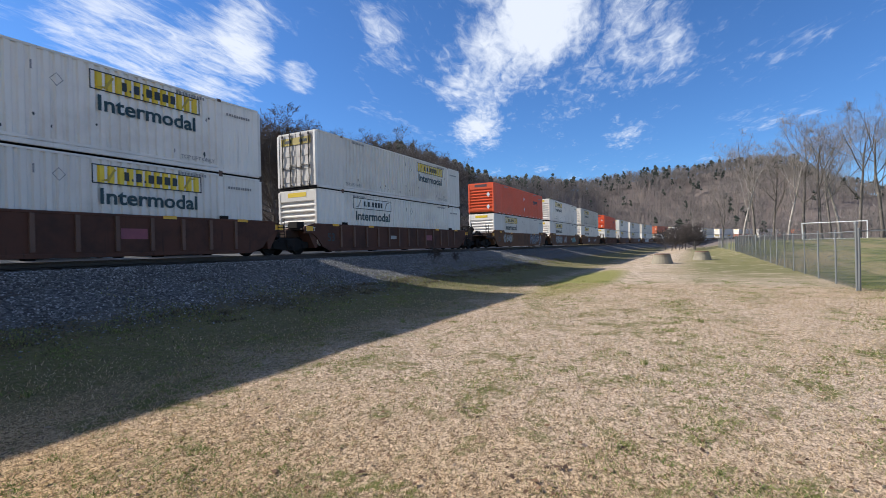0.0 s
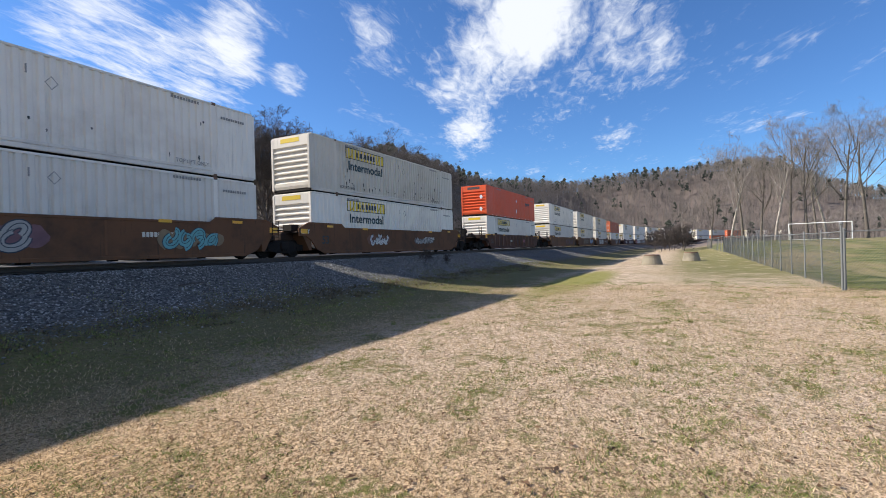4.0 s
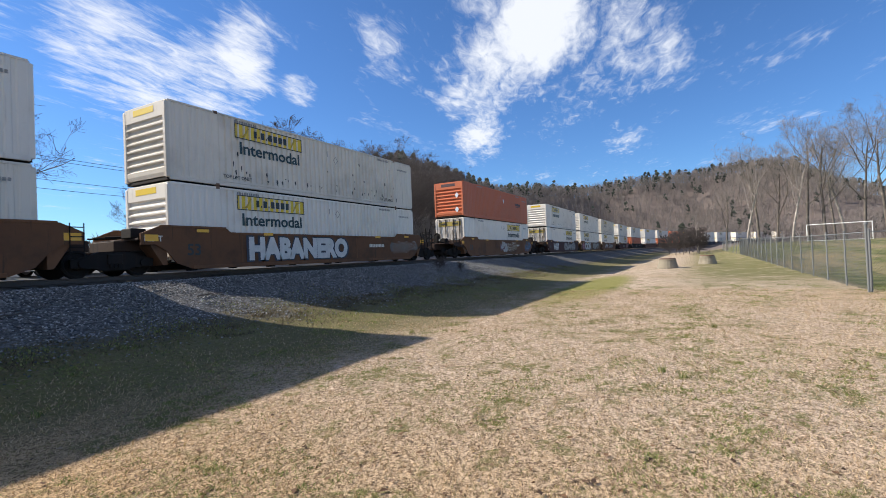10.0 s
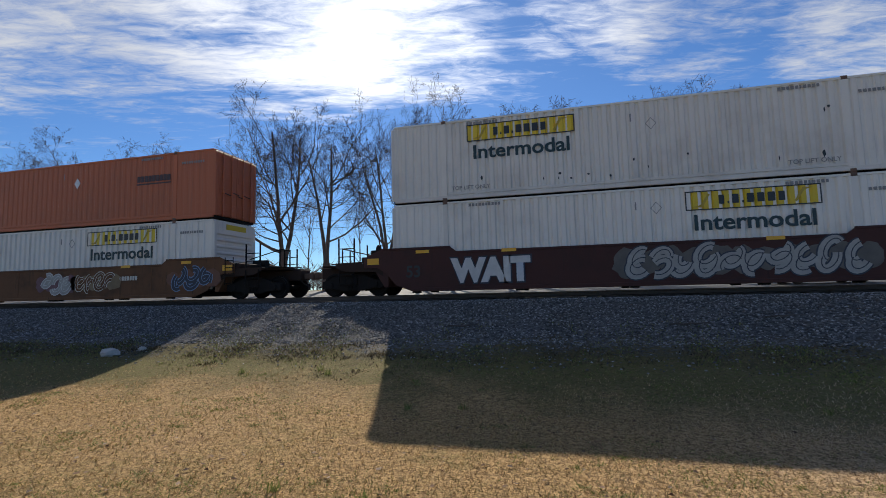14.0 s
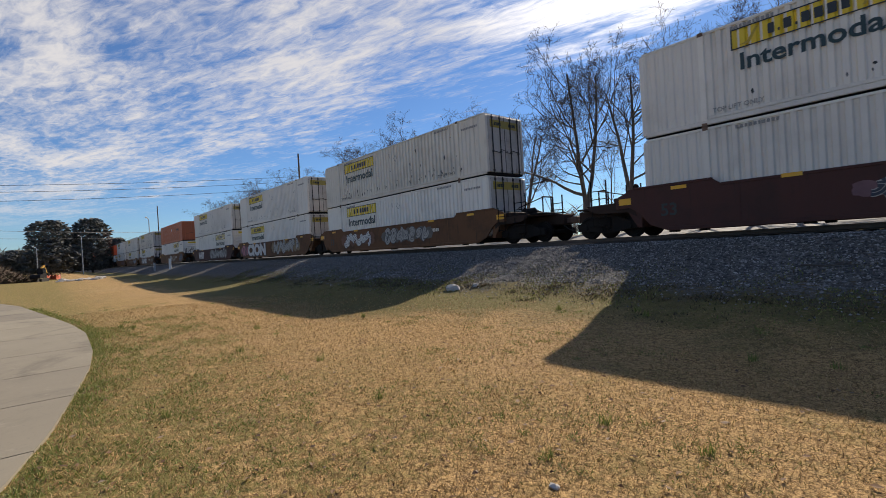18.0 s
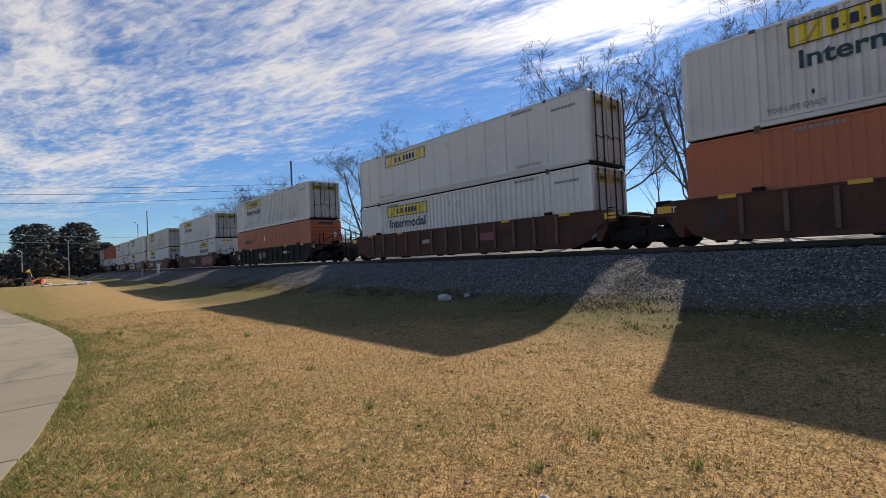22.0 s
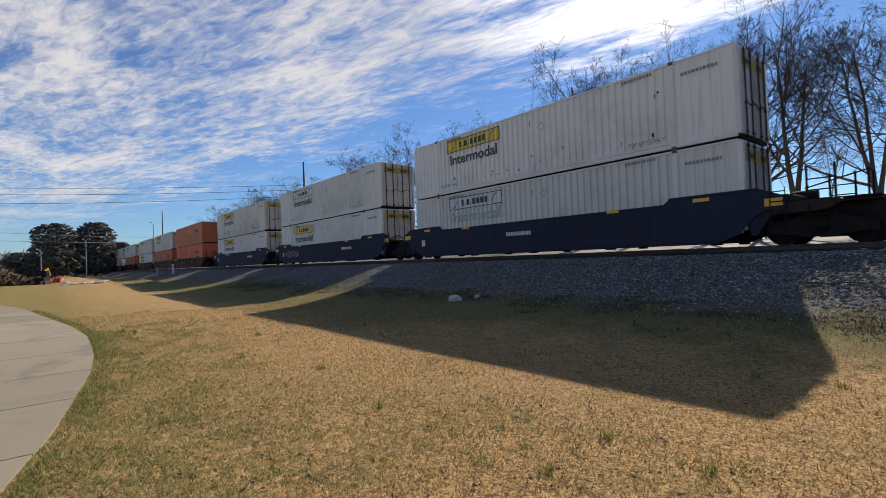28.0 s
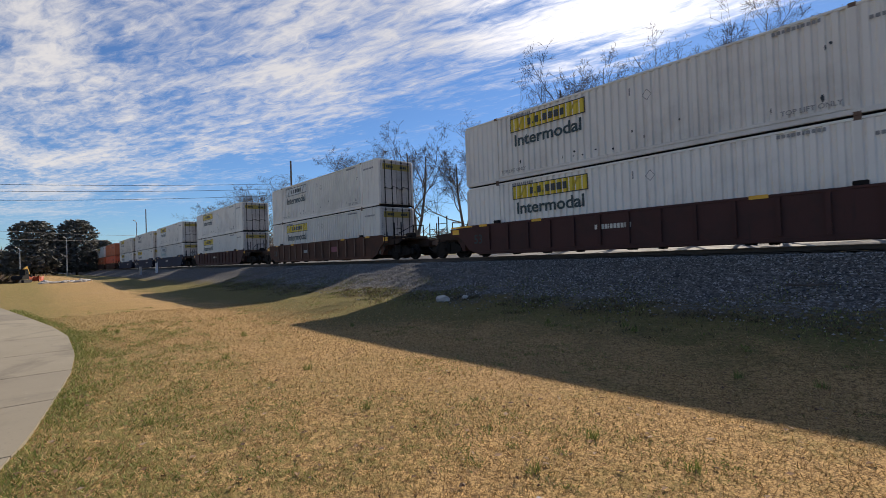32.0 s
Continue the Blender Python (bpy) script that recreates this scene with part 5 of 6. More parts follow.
def parked_car(paint, label, at, turn):
    c = thing("car", label, "car", "parked cars behind the track")
    body = [(-2.2, 0.42), (-2.15, 0.28), (2.1, 0.28), (2.2, 0.42), (2.18, 0.72), (1.25, 0.86), (0.55, 1.36), (-1.0, 1.42), (-1.9, 0.98), (-2.2, 0.92)]
    part("body", Build().extrude(body, -0.88, 0.88).mesh("body", paint), c)
    win = [(1.05, 0.90), (0.48, 1.30), (-0.95, 1.35), (-1.65, 0.98)]
    for y in (-0.892, 0.882):
        part("window", Build().extrude(win, y, y + 0.01).mesh("window", CAR_GLASS), c)
    part("windscreen", Build().add([(1.24, -0.75, 0.90), (1.24, 0.75, 0.90), (0.60, 0.65, 1.36), (0.60, -0.65, 1.36), (1.22, -0.75, 0.88), (1.22, 0.75, 0.88), (0.58, 0.65, 1.34), (0.58, -0.65, 1.34)], [(0, 1, 2, 3), (7, 6, 5, 4), (0, 4, 5, 1), (2, 6, 7, 3), (1, 5, 6, 2), (0, 3, 7, 4)]).mesh("windscreen", CAR_GLASS), c)
    for x in (-1.35, 1.35):
        for y in (-0.8, 0.8):
            w = part("wheel", simple("car_wheel", RUBBER, lambda b: b.lathe([(0.20, -0.1), (0.31, -0.1), (0.33, -0.06), (0.33, 0.06), (0.31, 0.1), (0.20, 0.1)], 18)), c, (x, y, 0.33))
            part("rim", simple("car_rim", GALV, lambda b: b.lathe([(0.05, -0.11), (0.2, -0.105), (0.2, 0.105), (0.05, 0.11)], 14)), w)
    for y in (-0.6, 0.6):
        part("headlight", simple("headlight", GALV, lambda b: b.cbox(-0.05, 0.05, -0.16, 0.16, -0.07, 0.07, 0.02)), c, (2.14, y, 0.64))
    c.matrix_basis = pose(at[0], at[1], ground_z(*at) + 0.05, 0, 0, turn)


parked_car(CAR_PAINT, "white saloon car parked on the road behind the track", (12.0, 10.4), 182)
parked_car(CAR_PAINT_GREY, "grey saloon car parked on the road behind the track", (17.6, 10.6), 181)

CAM_AT = (0.0, -17.4)


def spot(az, r):
    return CAM_AT[0] + r * math.sin(radians(az)), CAM_AT[1] + r * math.cos(radians(az))


def utility_pole(x, y, h, arms=True):
    p = thing("utility_pole", "weathered wooden utility pole with crossarm", "utility pole", "utility poles")
    part("pole", Build().tube((0, 0, -0.4), (0, 0, h), 0.17, 0.11, 10).mesh("pole", POLE_WOOD), p)
    if arms:
        arm = part("crossarm", Build().cbox(-0.06, 0.06, -1.2, 1.2, h - 0.75, h - 0.62, 0.01).mesh("crossarm", POLE_WOOD), p)
        for k in (-1.1, -0.4, 0.5, 1.1):
            part("insulator", simple("insulator", GALV, lambda b: b.lathe([(0.03, 0), (0.06, 0.05), (0.04, 0.1), (0.06, 0.14), (0.02, 0.18)], 8, "z")), arm, (0, k, h - 0.62))
    p.location = (x, y, ground_z(x, y))
    return p


def cable(a, b, sag, r=0.018, label="black overhead cable hung between poles"):
    pts = []
    for i in range(25):
        t = i / 24
        p = Vector(a).lerp(Vector(b), t)
        p.z -= sag * 4 * t * (1 - t)
        pts.append(p)
    bd = Build()
    side = (Vector(b) - Vector(a)).cross(Vector((0, 0, 1))).normalized()
    for p in pts:
        bd.v += [tuple(p + side * (r * math.cos(1.2566 * i)) + Vector((0, 0, r * math.sin(1.2566 * i)))) for i in range(5)]
    bd.f = [(k * 5 + i, k * 5 + (i + 1) % 5, k * 5 + 5 + (i + 1) % 5, k * 5 + 5 + i) for k in range(24) for i in range(5)]
    tagged(new("overhead_cable", bd.mesh("overhead_cable", WIRE, fix=False)), label, "cable", "overhead cables")


POLES = {"a": (*spot(-66.1, 68), 13.9), "b": (*spot(-80.5, 150), 16.0), "d": (-78.0, -52.0, 12.5), "e": (2.2, 30.0, 10.9), "f": (48.0, 32.0, 10.9), "g": (-46.0, 29.0, 10.9), "h": (98.0, 60.0, 16.0)}
for nm, (px, py, ph) in POLES.items():
    utility_pole(px, py, ph, arms=nm not in "ab")


def wire_run(p, q, heights, r=0.02):
    for k, h in enumerate(heights):
        o = 0.5 * (k % 2)
        cable((p[0], p[1] + o, ground_z(p[0], p[1]) + h), (q[0], q[1] + o, ground_z(q[0], q[1]) + h), 0.8 + 0.1 * k, r)


wire_run(POLES["e"], POLES["f"], (10.3, 10.2, 8.5, 7.9))
wire_run(POLES["g"], POLES["e"], (10.3, 10.2, 8.5, 7.9))
wire_run(POLES["f"], POLES["h"], (10.3, 10.2, 8.5))
wire_run(POLES["d"], POLES["a"], (10.8, 10.2, 9.3), 0.022)
wire_run(POLES["d"], POLES["b"], (8.9, 7.6), 0.03)


# ---- fence, field, goal, concrete risers ----
FENCE_Y = -22.65


def fence_run(points, label):
    f = thing("chain_link_fence", label, "fence", "chain-link fence round the field")
    postm = simple("fence_post", FENCE_STEEL, lambda b: [b.tube((0, 0, -0.3), (0, 0, 2.16), 0.032, n=8), b.lathe([(0.04, 2.16), (0.035, 2.2), (0.01, 2.215)], 8, "z")])
    wires = Build()
    for k, (x, y) in enumerate(points):
        z = ground_z(x, y)
        part("post", postm, f, (x, y, z), turn=(0, random.uniform(-1.5, 1.5), 0))
        if k + 1 < len(points):
            x2, y2 = points[k + 1]
            z2 = ground_z(x2, y2)
            part("top_rail", Build().tube((x, y, z + 2.1), (x2, y2, z2 + 2.1), 0.021, n=6).mesh("top_rail", FENCE_STEEL), f)
            length = math.hypot(x2 - x, y2 - y)
            if x < 75:
                cell, h = 0.11, 2.05
                n = int(length / cell)
                for i in range(-int(h / cell), n):
                    for sgn in (1, -1):
                        a0, a1 = i * cell, i * cell + h
                        t0, t1 = max(a0, 0), min(a1, length)
                        if t1 <= t0:
                            continue
                        za, zb = (t0 - a0), (t1 - a0)
                        if sgn < 0:
                            za, zb = h - za, h - zb
                        fa, fb = t0 / length, t1 / length
                        p = (x + (x2 - x) * fa, y + (y2 - y) * fa, z + (z2 - z) * fa + 0.04 + za)
                        q = (x + (x2 - x) * fb, y + (y2 - y) * fb, z + (z2 - z) * fb + 0.04 + zb)
                        w = 0.0032
                        m = len(wires.v)
                        for pt in (p, q):
                            wires.v += [(pt[0], pt[1] - w, pt[2]), (pt[0] + w, pt[1] + w * 0.5, pt[2] + w), (pt[0] - w, pt[1] + w * 0.5, pt[2] + w)]
                        wires.f += [(m, m + 1, m + 4, m + 3), (m + 1, m + 2, m + 5, m + 4), (m + 2, m, m + 3, m + 5)]
    if wires.v:
        part("wire_mesh", wires.mesh("wire_mesh", FENCE_STEEL, fix=False), f, label="galvanised diamond wire mesh")
    return f


fence_run([(21.6 + 3.05 * i, FENCE_Y) for i in range(34)], "galvanised chain-link fence along the edge of the lawn")
fence_run([(21.6, FENCE_Y - 0.02 - 3.05 * i) for i in range(12)], "galvanised chain-link fence turning along the field")
corner = thing("fence_post", "stout galvanised corner post of the fence", "fence post")
part("pole", Build().tube((0, 0, -0.3), (0, 0, 2.36), 0.038, n=12).mesh("pole", FENCE_STEEL), corner)
part("cap", Build().lathe([(0.07, 2.36), (0.06, 2.42), (0.02, 2.45)], 12, "z").mesh("cap", FENCE_STEEL), corner)
corner.location = (21.5, FENCE_Y + 0.09, ground_z(21.5, FENCE_Y))


def back_fence():
    pts = [(90.0, -40.0 - 4 * i) for i in range(10)]
    f = thing("field_fence", "low rail fence along the far side of the field", "fence")
    for k, (x, y) in enumerate(pts):
        part("post", simple("field_post", FENCE_STEEL, lambda b: b.tube((0, 0, -0.3), (0, 0, 1.25), 0.04, n=6)), f, (x, y, ground_z(x, y)))
        if k:
            a = pts[k - 1]
            part("rail", Build().tube((*a, ground_z(*a) + 1.2), (x, y, ground_z(x, y) + 1.2), 0.03, n=6).mesh("rail", FENCE_STEEL), f)


back_fence()


def goal():
    g = thing("soccer_goal", "white tubular steel soccer goal on the field", "goal")
    h, w, d = 2.44, 7.3, 1.6
    tube = lambda a, b, r=0.055: Build().tube(a, b, r, n=8).mesh("goal_tube", GOAL_WHITE)
    part("post", tube((0, -w / 2, 0), (0, -w / 2, h)), g)
    part("post", tube((0, w / 2, 0), (0, w / 2, h)), g)
    part("crossbar", tube((0, -w / 2 - 0.05, h), (0, w / 2 + 0.05, h)), g)
    for k in (-1, 1):
        part("stay", tube((0, k * w / 2, h), (d, k * w / 2, 0.05), 0.03), g)
    part("ground_bar", tube((d, -w / 2, 0.04), (d, w / 2, 0.04), 0.03), g)
    x, y = spot(101.8, 89)
    g.matrix_basis = pose(x, y, ground_z(x, y), 0, 0, -16)


goal()


def riser(x, y, w):
    r = thing("concrete_riser", "squat round concrete manhole riser in the grass", "manhole", "concrete manhole risers")
    part("cone", Build().lathe([(w * 0.5, -0.2), (w * 0.5, 0.05), (w * 0.40, 0.62), (w * 0.40, 0.78), (w * 0.36, 0.80)], 22, "z").mesh("cone", CONCRETE), r)
    part("lid", Build().lathe([(w * 0.37, 0.79), (w * 0.37, 0.86), (w * 0.33, 0.885)], 22, "z").mesh("lid", RUST), r)
    r.location = (x, y, ground_z(x, y))


riser(45.6, -15.1, 1.75)
riser(54.0, -18.3, 1.7)


# ---- trees ----
def grow_tree(seed, height, spread=1.0, forks=1, fine=4, density=1.0, girth=0.0115, clear=0.28, bend=1.0, bole=0.0):
    """Tapered limbs by repeated forking: (start, end, radii, level)."""
    rng = random.Random(seed)
    segs, tips = [], []
    stack = []
    fork_at = Vector((rng.uniform(-0.15, 0.15), rng.uniform(-0.15, 0.15), height * bole))
    if bole:
        thick = height * girth * 1.45
        mid = fork_at * 0.5 + Vector((0.05, -0.04, 0))
        segs += [(Vector((0, 0, -0.3)), mid, thick * 1.25, thick, 0), (mid, fork_at, thick, thick * 0.92, 0)]
    for k in range(forks):
        lean = Vector((rng.uniform(-0.25, 0.25), rng.uniform(-0.25, 0.25), 1)) if forks > 1 else Vector((rng.uniform(-0.06, 0.06), rng.uniform(-0.06, 0.06), 1))
        if bole:
            turn = 6.283 * (k + rng.uniform(-0.2, 0.2)) / forks
            tip = rng.uniform(0.12, 0.38)
            lean = Vector((math.cos(turn) * tip, math.sin(turn) * tip, 1))
        foot = fork_at - Vector((0, 0, 0.15)) if bole else Vector((0.12 * k, 0, -0.3))
        stack.append((foot, lean.normalized(), height * rng.uniform(0.66, 0.78), height * girth / (forks ** 0.3), 0))
    counts = {0: 9, 1: 7, 2: 7, 3: 5}
    while stack:
        p, d, ln, r, lv = stack.pop()
        n = (8, 7, 5, 3, 2)[lv]
        kids = int(counts.get(lv, 0) * density * rng.uniform(0.8, 1.2) + 0.5)
        step = ln / n
        end_r = r * (0.34 if lv < 2 else 0.35)
        pts = [(p, r * (1.25 if lv == 0 else 1.0))]
        q, dd = p.copy(), d.copy()
        for i in range(n):
            j = (0.08, 0.20, 0.30, 0.36, 0.40)[lv] * bend
            dd = (dd + Vector((rng.uniform(-j, j), rng.uniform(-j, j), rng.uniform(-j, j) + (0.03, 0.09, 0.08, 0.06, 0.03)[lv]))).normalized()
            q = q + dd * step
            pts.append((q.copy(), r + (end_r - r) * (i + 1) / n))
        for (a, ra), (b, rb) in zip(pts, pts[1:]):
            segs.append((a, b, ra, rb, lv))
        if lv >= fine:
            tips.append(q.copy())
            continue
        for k in range(kids):
            t = rng.uniform(clear if lv == 0 else 0.22, 0.99)
            f = t * n
            i = min(n - 1, int(f))
            a, b = pts[i][0], pts[i + 1][0]
            pos = a.lerp(b, f - i)
            axis = (b - a).normalized()
            side = axis.orthogonal().normalized()
            side.rotate(Matrix.Rotation(rng.uniform(0, 6.283), 3, axis))
            ang = radians(rng.uniform(32, 66)) * (1.0 if lv else spread)
            nd_ = (axis * math.cos(ang) + side * math.sin(ang)).normalized()
            cl = ln * (0.64, 0.56, 0.50, 0.55)[lv] * rng.uniform(0.7, 1.15) * (1.2 - 0.55 * t)
            stack.append((pos, nd_, cl, max(0.006, (pts[i][1]) * (rng.uniform(0.42, 0.62) if lv else rng.uniform(0.36, 0.58))), lv + 1))
    return segs, tips


def limb_mesh(name, segs, mat, thin=1.0):
    verts, faces = [], []
    for a, b, ra, rb, lv in segs:
        n = (8, 6, 4, 3, 3)[lv]
        d = (b - a).normalized()
        u = d.orthogonal().normalized()
        w = d.cross(u)
        m = len(verts)
        b2 = b + d * (rb * 0.6)
        for c, r in ((a, ra), (b2, rb)):
            r = max(r, 0.0085 * thin)
            for i in range(n):
                t = 6.2832 * i / n
                verts.append(c + u * (r * math.cos(t)) + w * (r * math.sin(t)))
        faces.extend([(m + i, m + (i + 1) % n, m + n + (i + 1) % n, m + n + i) for i in range(n)])
    me = bpy.data.meshes.new(name)
    me.from_pydata([tuple(v) for v in verts], [], faces)
    me.materials.append(mat)
    me.shade_smooth()
    return me


def bud_mesh(tips, seed, share=0.2):
    rng = random.Random(seed)
    b = Build()
    for t in tips:
        if rng.random() > share:
            continue
        r = rng.uniform(0.022, 0.040)
        c = t + Vector((rng.uniform(-0.1, 0.1), rng.uniform(-0.1, 0.1), -rng.uniform(0.02, 0.15)))
        b.add([tuple(c + Vector(o) * r) for o in ((1, 0, 0), (-0.5, 0.87, 0), (-0.5, -0.87, 0), (0, 0, 1.2), (0, 0, -1.2))], [(0, 1, 3), (1, 2, 3), (2, 0, 3), (1, 0, 4), (2, 1, 4), (0, 2, 4)])
    return b.mesh("seed_ball", BUD, fix=False)


def tree_proto(seed, h, spread, forks, bark=BARK, density=1.0, fine=4, thin=1.0, buds=0.16, twig=TWIG, girth=0.0115, clear=0.28, bend=1.0, bole=0.0):
    segs, tips = grow_tree(seed, h, spread, forks, fine, density, girth, clear, bend, bole)
    tk = limb_mesh("trunk", [s for s in segs if s[4] < 2], bark)
    cr = limb_mesh("crown", [s for s in segs if s[4] >= 2], twig, thin)
    bd = bud_mesh(tips, seed, buds) if buds else None
    top = max(s[1].z for s in segs)
    return tk, cr, bd, top


PROTO = [tree_proto(s, 14.0, sp, fk, density=dn, thin=1.25, girth=0.016) for s, sp, fk, dn in ((21, 1.0, 1, 1.0), (22, 1.1, 3, 0.9), (23, 0.9, 2, 1.0), (24, 1.2, 1, 1.0), (25, 1.0, 2, 1.05))]
TALL = [tree_proto(s, 20.0, sp, fk, bk, 0.88, 4, 1.05, 0, TWIG_PALE, 0.0125, 0.34, 0.9) for s, sp, fk, bk in ((41, 0.8, 1, SYCAMORE), (42, 0.72, 1, BARK_PALE), (43, 0.85, 1, SYCAMORE))]
OPEN = [tree_proto(s, 13.0, sp, fk, SYCAMORE, dn, 4, 0.9, 0.13, TWIG, 0.0175, 0.10, 0.95, 0.15) for s, sp, fk, dn in ((81, 1.2, 2, 0.92), (82, 1.15, 3, 0.78), (83, 1.25, 2, 0.95))]


def bare_tree(proto, x, y, h, turn, label, group, wide=1.0):
    tk, cr, bd, top = proto
    t = thing("bare_tree", label, "tree", group)
    part("trunk", tk, t)
    part("crown", cr, t)
    if bd:
        part("seed_ball", bd, t)
    k = h / top
    t.matrix_basis = pose(x, y, ground_z(x, y), 0, 0, turn) @ Matrix.Diagonal((k * wide, k * wide, k, 1))
    return t


rt = random.Random(77)
DENSE = tree_proto(71, 14.0, 1.15, 4, density=0.86, thin=1.0, buds=0.12, girth=0.0165, clear=0.2)
bare_tree(DENSE, 8.8, 16.2, 14.1, 40, "round-crowned leafless tree with many stems behind the track", "bare trees behind the track", 0.9)
ROW = ((-4.2, 22.2, 16, 1.0), (-8.3, 22.2, 16.5, 0.85), (-14.0, 23.8, 16.4, 0.85), (-17.4, 23.4, 16.8, 0.8), (-21.2, 22.4, 16.6, 0.85), (-28.4, 22.6, 16.3, 0.9), (-33.2, 22.4, 16.5, 0.85), (-40, 16.8, 20, 1.0), (-46, 15.2, 22, 1.0),
       (-51.8, 15.4, 16, 1.0), (-58.2, 14.2, 15, 1.1), (-68.9, 10.1, 15.5, 1.2), (-73, 8.0, 16, 1.2), (3.6, 21.2, 17, 1.0), (30.3, 9.2, 20, 1.0), (40.6, 17.0, 15.5, 1.1), (45, 14.8, 19, 1.1), (50.4, 14.9, 22, 1.1), (54, 13.2, 26, 1.0), (57, 13.8, 34, 1.0), (61, 11.6, 44, 1.0),
       (36.2, 12.8, 22, 1.2), (38.4, 14.2, 19, 1.2), (42.6, 14.6, 24, 1.3), (47.2, 14.0, 26, 1.2), (48.8, 13.4, 32, 1.2), (52.2, 13.8, 30, 1.2), (55.6, 13.0, 40, 1.2), (58.6, 12.6, 46, 1.2), (59.8, 12.2, 38, 1.2), (63, 11.0, 52, 1.2), (33.6, 9.5, 30, 1.2), (35, 13.5, 17, 1.3), (43.5, 15.6, 17, 1.3), (46.3, 15.2, 18, 1.3), (53, 13.6, 24, 1.3), (32, 11, 18, 1.3))
for i, (az, el, y, wide) in enumerate(ROW):
    r = (y + 17.4) / math.cos(radians(az))
    x = r * math.sin(radians(az))
    h = math.tan(radians(el)) * r + 0.15 - ground_z(x, y)
    bare_tree(DENSE if az < -60 or -5 < az < 5 or az > 44 and i % 2 else OPEN[i % 3] if az < -6 else PROTO[(i * 2 + i // 5) % 5], x, y, h, rt.uniform(0, 360), "leafless grey-brown tree with hanging seed balls behind the track", "bare trees behind the track", wide)
for i, (az, el, r) in enumerate(((92.8, 7.0, 118), (94.6, 10.2, 98), (95.7, 10.9, 104), (97.2, 9.6, 108), (98.4, 10.2, 96), (99.6, 11.4, 104), (100.9, 12.3, 98), (102.3, 11.6, 106), (103.6, 11.4, 92), (105.2, 12.2, 94), (107.4, 12, 95), (109.5, 12, 90), (101.6, 8.8, 126), (90.2, 4.2, 126), (112, 12, 88))):
    x, y = spot(az, r)
    h = math.tan(radians(el)) * r + 0.15 - ground_z(x, y)
    bare_tree(TALL[i % 3], x, y, h, rt.uniform(0, 360), "tall slender leafless tree at the edge of the field", "tall bare trees beyond the field")
for i, (az, el, y, wide) in enumerate(((-24.5, 12.5, 26, 0.7), (-11.5, 12, 27, 0.7), (-30.5, 12, 26.5, 0.75), (-37, 11, 27, 0.7), (0.5, 12, 27, 0.7), (12.5, 9, 26, 0.8))):
    r = (y + 17.4) / math.cos(radians(az))
    x = r * math.sin(radians(az))
    bare_tree(TALL[i % 3], x, y, math.tan(radians(el)) * r + 0.15 - ground_z(x, y), rt.uniform(0, 360), "slim leafless sapling beyond the road", "saplings beyond the road", wide)
SHRUB = tree_proto(61, 4.0, 1.3, 3, BARK, 0.8, 3, 2.0, 0)
for x, y, h in ((112, -13.5, 4.5), (116, -15, 5.5), (121, -12, 5), (125, -16, 6.5), (131, -14, 6), (119, -18, 4.5), (136, -18, 7), (142, -15, 7), (24.5, -3.9, 0.9), (26.5, -4.4, 0.7)):
    bare_tree(SHRUB, x, y, h, rt.uniform(0, 360), "leafless thicket shrub beside the bank", "bare shrubs by the track")


def hill_woods():
    rng = random.Random(9)
    wood, pine = Build(), Build()
    n = 0
    while n < 15000:
        az = rng.uniform(30, 113)
        r0, r1 = lerp_table(HILL_NEAR, az), lerp_table(HILL_FAR, az)
        r = rng.uniform(r0 * 0.85, r1 * 1.06) if rng.random() < 0.8 else rng.uniform(r1 * 0.88, r1 * 1.05)
        x, y = spot(az, r)
        if abs(y - track_y(x)) < 9 or (x < 150 and -60 < y < 24):
            continue
        n += 1
        z = ground_z(x, y)
        big = 0.75 + r / 420
        h = rng.uniform(5.5, 9.0) * min(1.2, big)
        if rng.random() < (0.016 if r < r1 * 0.88 else 0.06):
            h *= 1.12 if r > r1 * 0.9 else 1.0
            for k in range(11):
                cz = z + h * (0.42 + 0.62 * rng.random())
                a = rng.uniform(0, 6.28)
                rad = h * 0.19 * (1.25 - (cz - z) / h) * rng.uniform(0.6, 1.2)
                cx, cy = x + math.cos(a) * rad, y + math.sin(a) * rad
                s = h * rng.uniform(0.07, 0.13)
                pine.add([(cx + s, cy, cz), (cx - s * 0.6, cy + s, cz + s * 0.2), (cx - s * 0.5, cy - s, cz - s * 0.1), (cx, cy, cz + s * 1.1), (cx, cy, cz - s * 0.7)], [(0, 1, 3), (1, 2, 3), (2, 0, 3), (1, 0, 4), (2, 1, 4), (0, 2, 4)])
            continue
        w = 0.03 + r * 0.00022
        lean = rng.uniform(-0.06, 0.06)
        wood.add([(x - w, y, z), (x + w, y - w, z), (x, y + w, z), (x + lean * h, y, z + h)], [(0, 1, 3), (1, 2, 3), (2, 0, 3)])
        for k in range(14):
            t = rng.uniform(0.25, 0.95)
            a = rng.uniform(0, 6.28)
            ln = h * rng.uniform(0.2, 0.36) * (1.15 - t * 0.4)
            bx, by, bz = x + lean * h * t, y, z + h * t
            up = rng.uniform(0.5, 1.1)
            ex, ey, ez = bx + math.cos(a) * ln * 0.7, by + math.sin(a) * ln * 0.7, bz + ln * up
            s = w * 0.8 + ln * 0.022
            wood.add([(bx, by, bz - s), (bx, by, bz + s), (ex, ey, ez), (bx + math.sin(a) * s, by - math.cos(a) * s, bz)], [(0, 1, 2), (1, 3, 2), (3, 0, 2)])
    me = wood.mesh("hillside_woods", FAR_TWIG, fix=False)
    tagged(new("hillside_woods", me), "leafless grey-brown woods on the hillsides", "woods", kind="stuff")
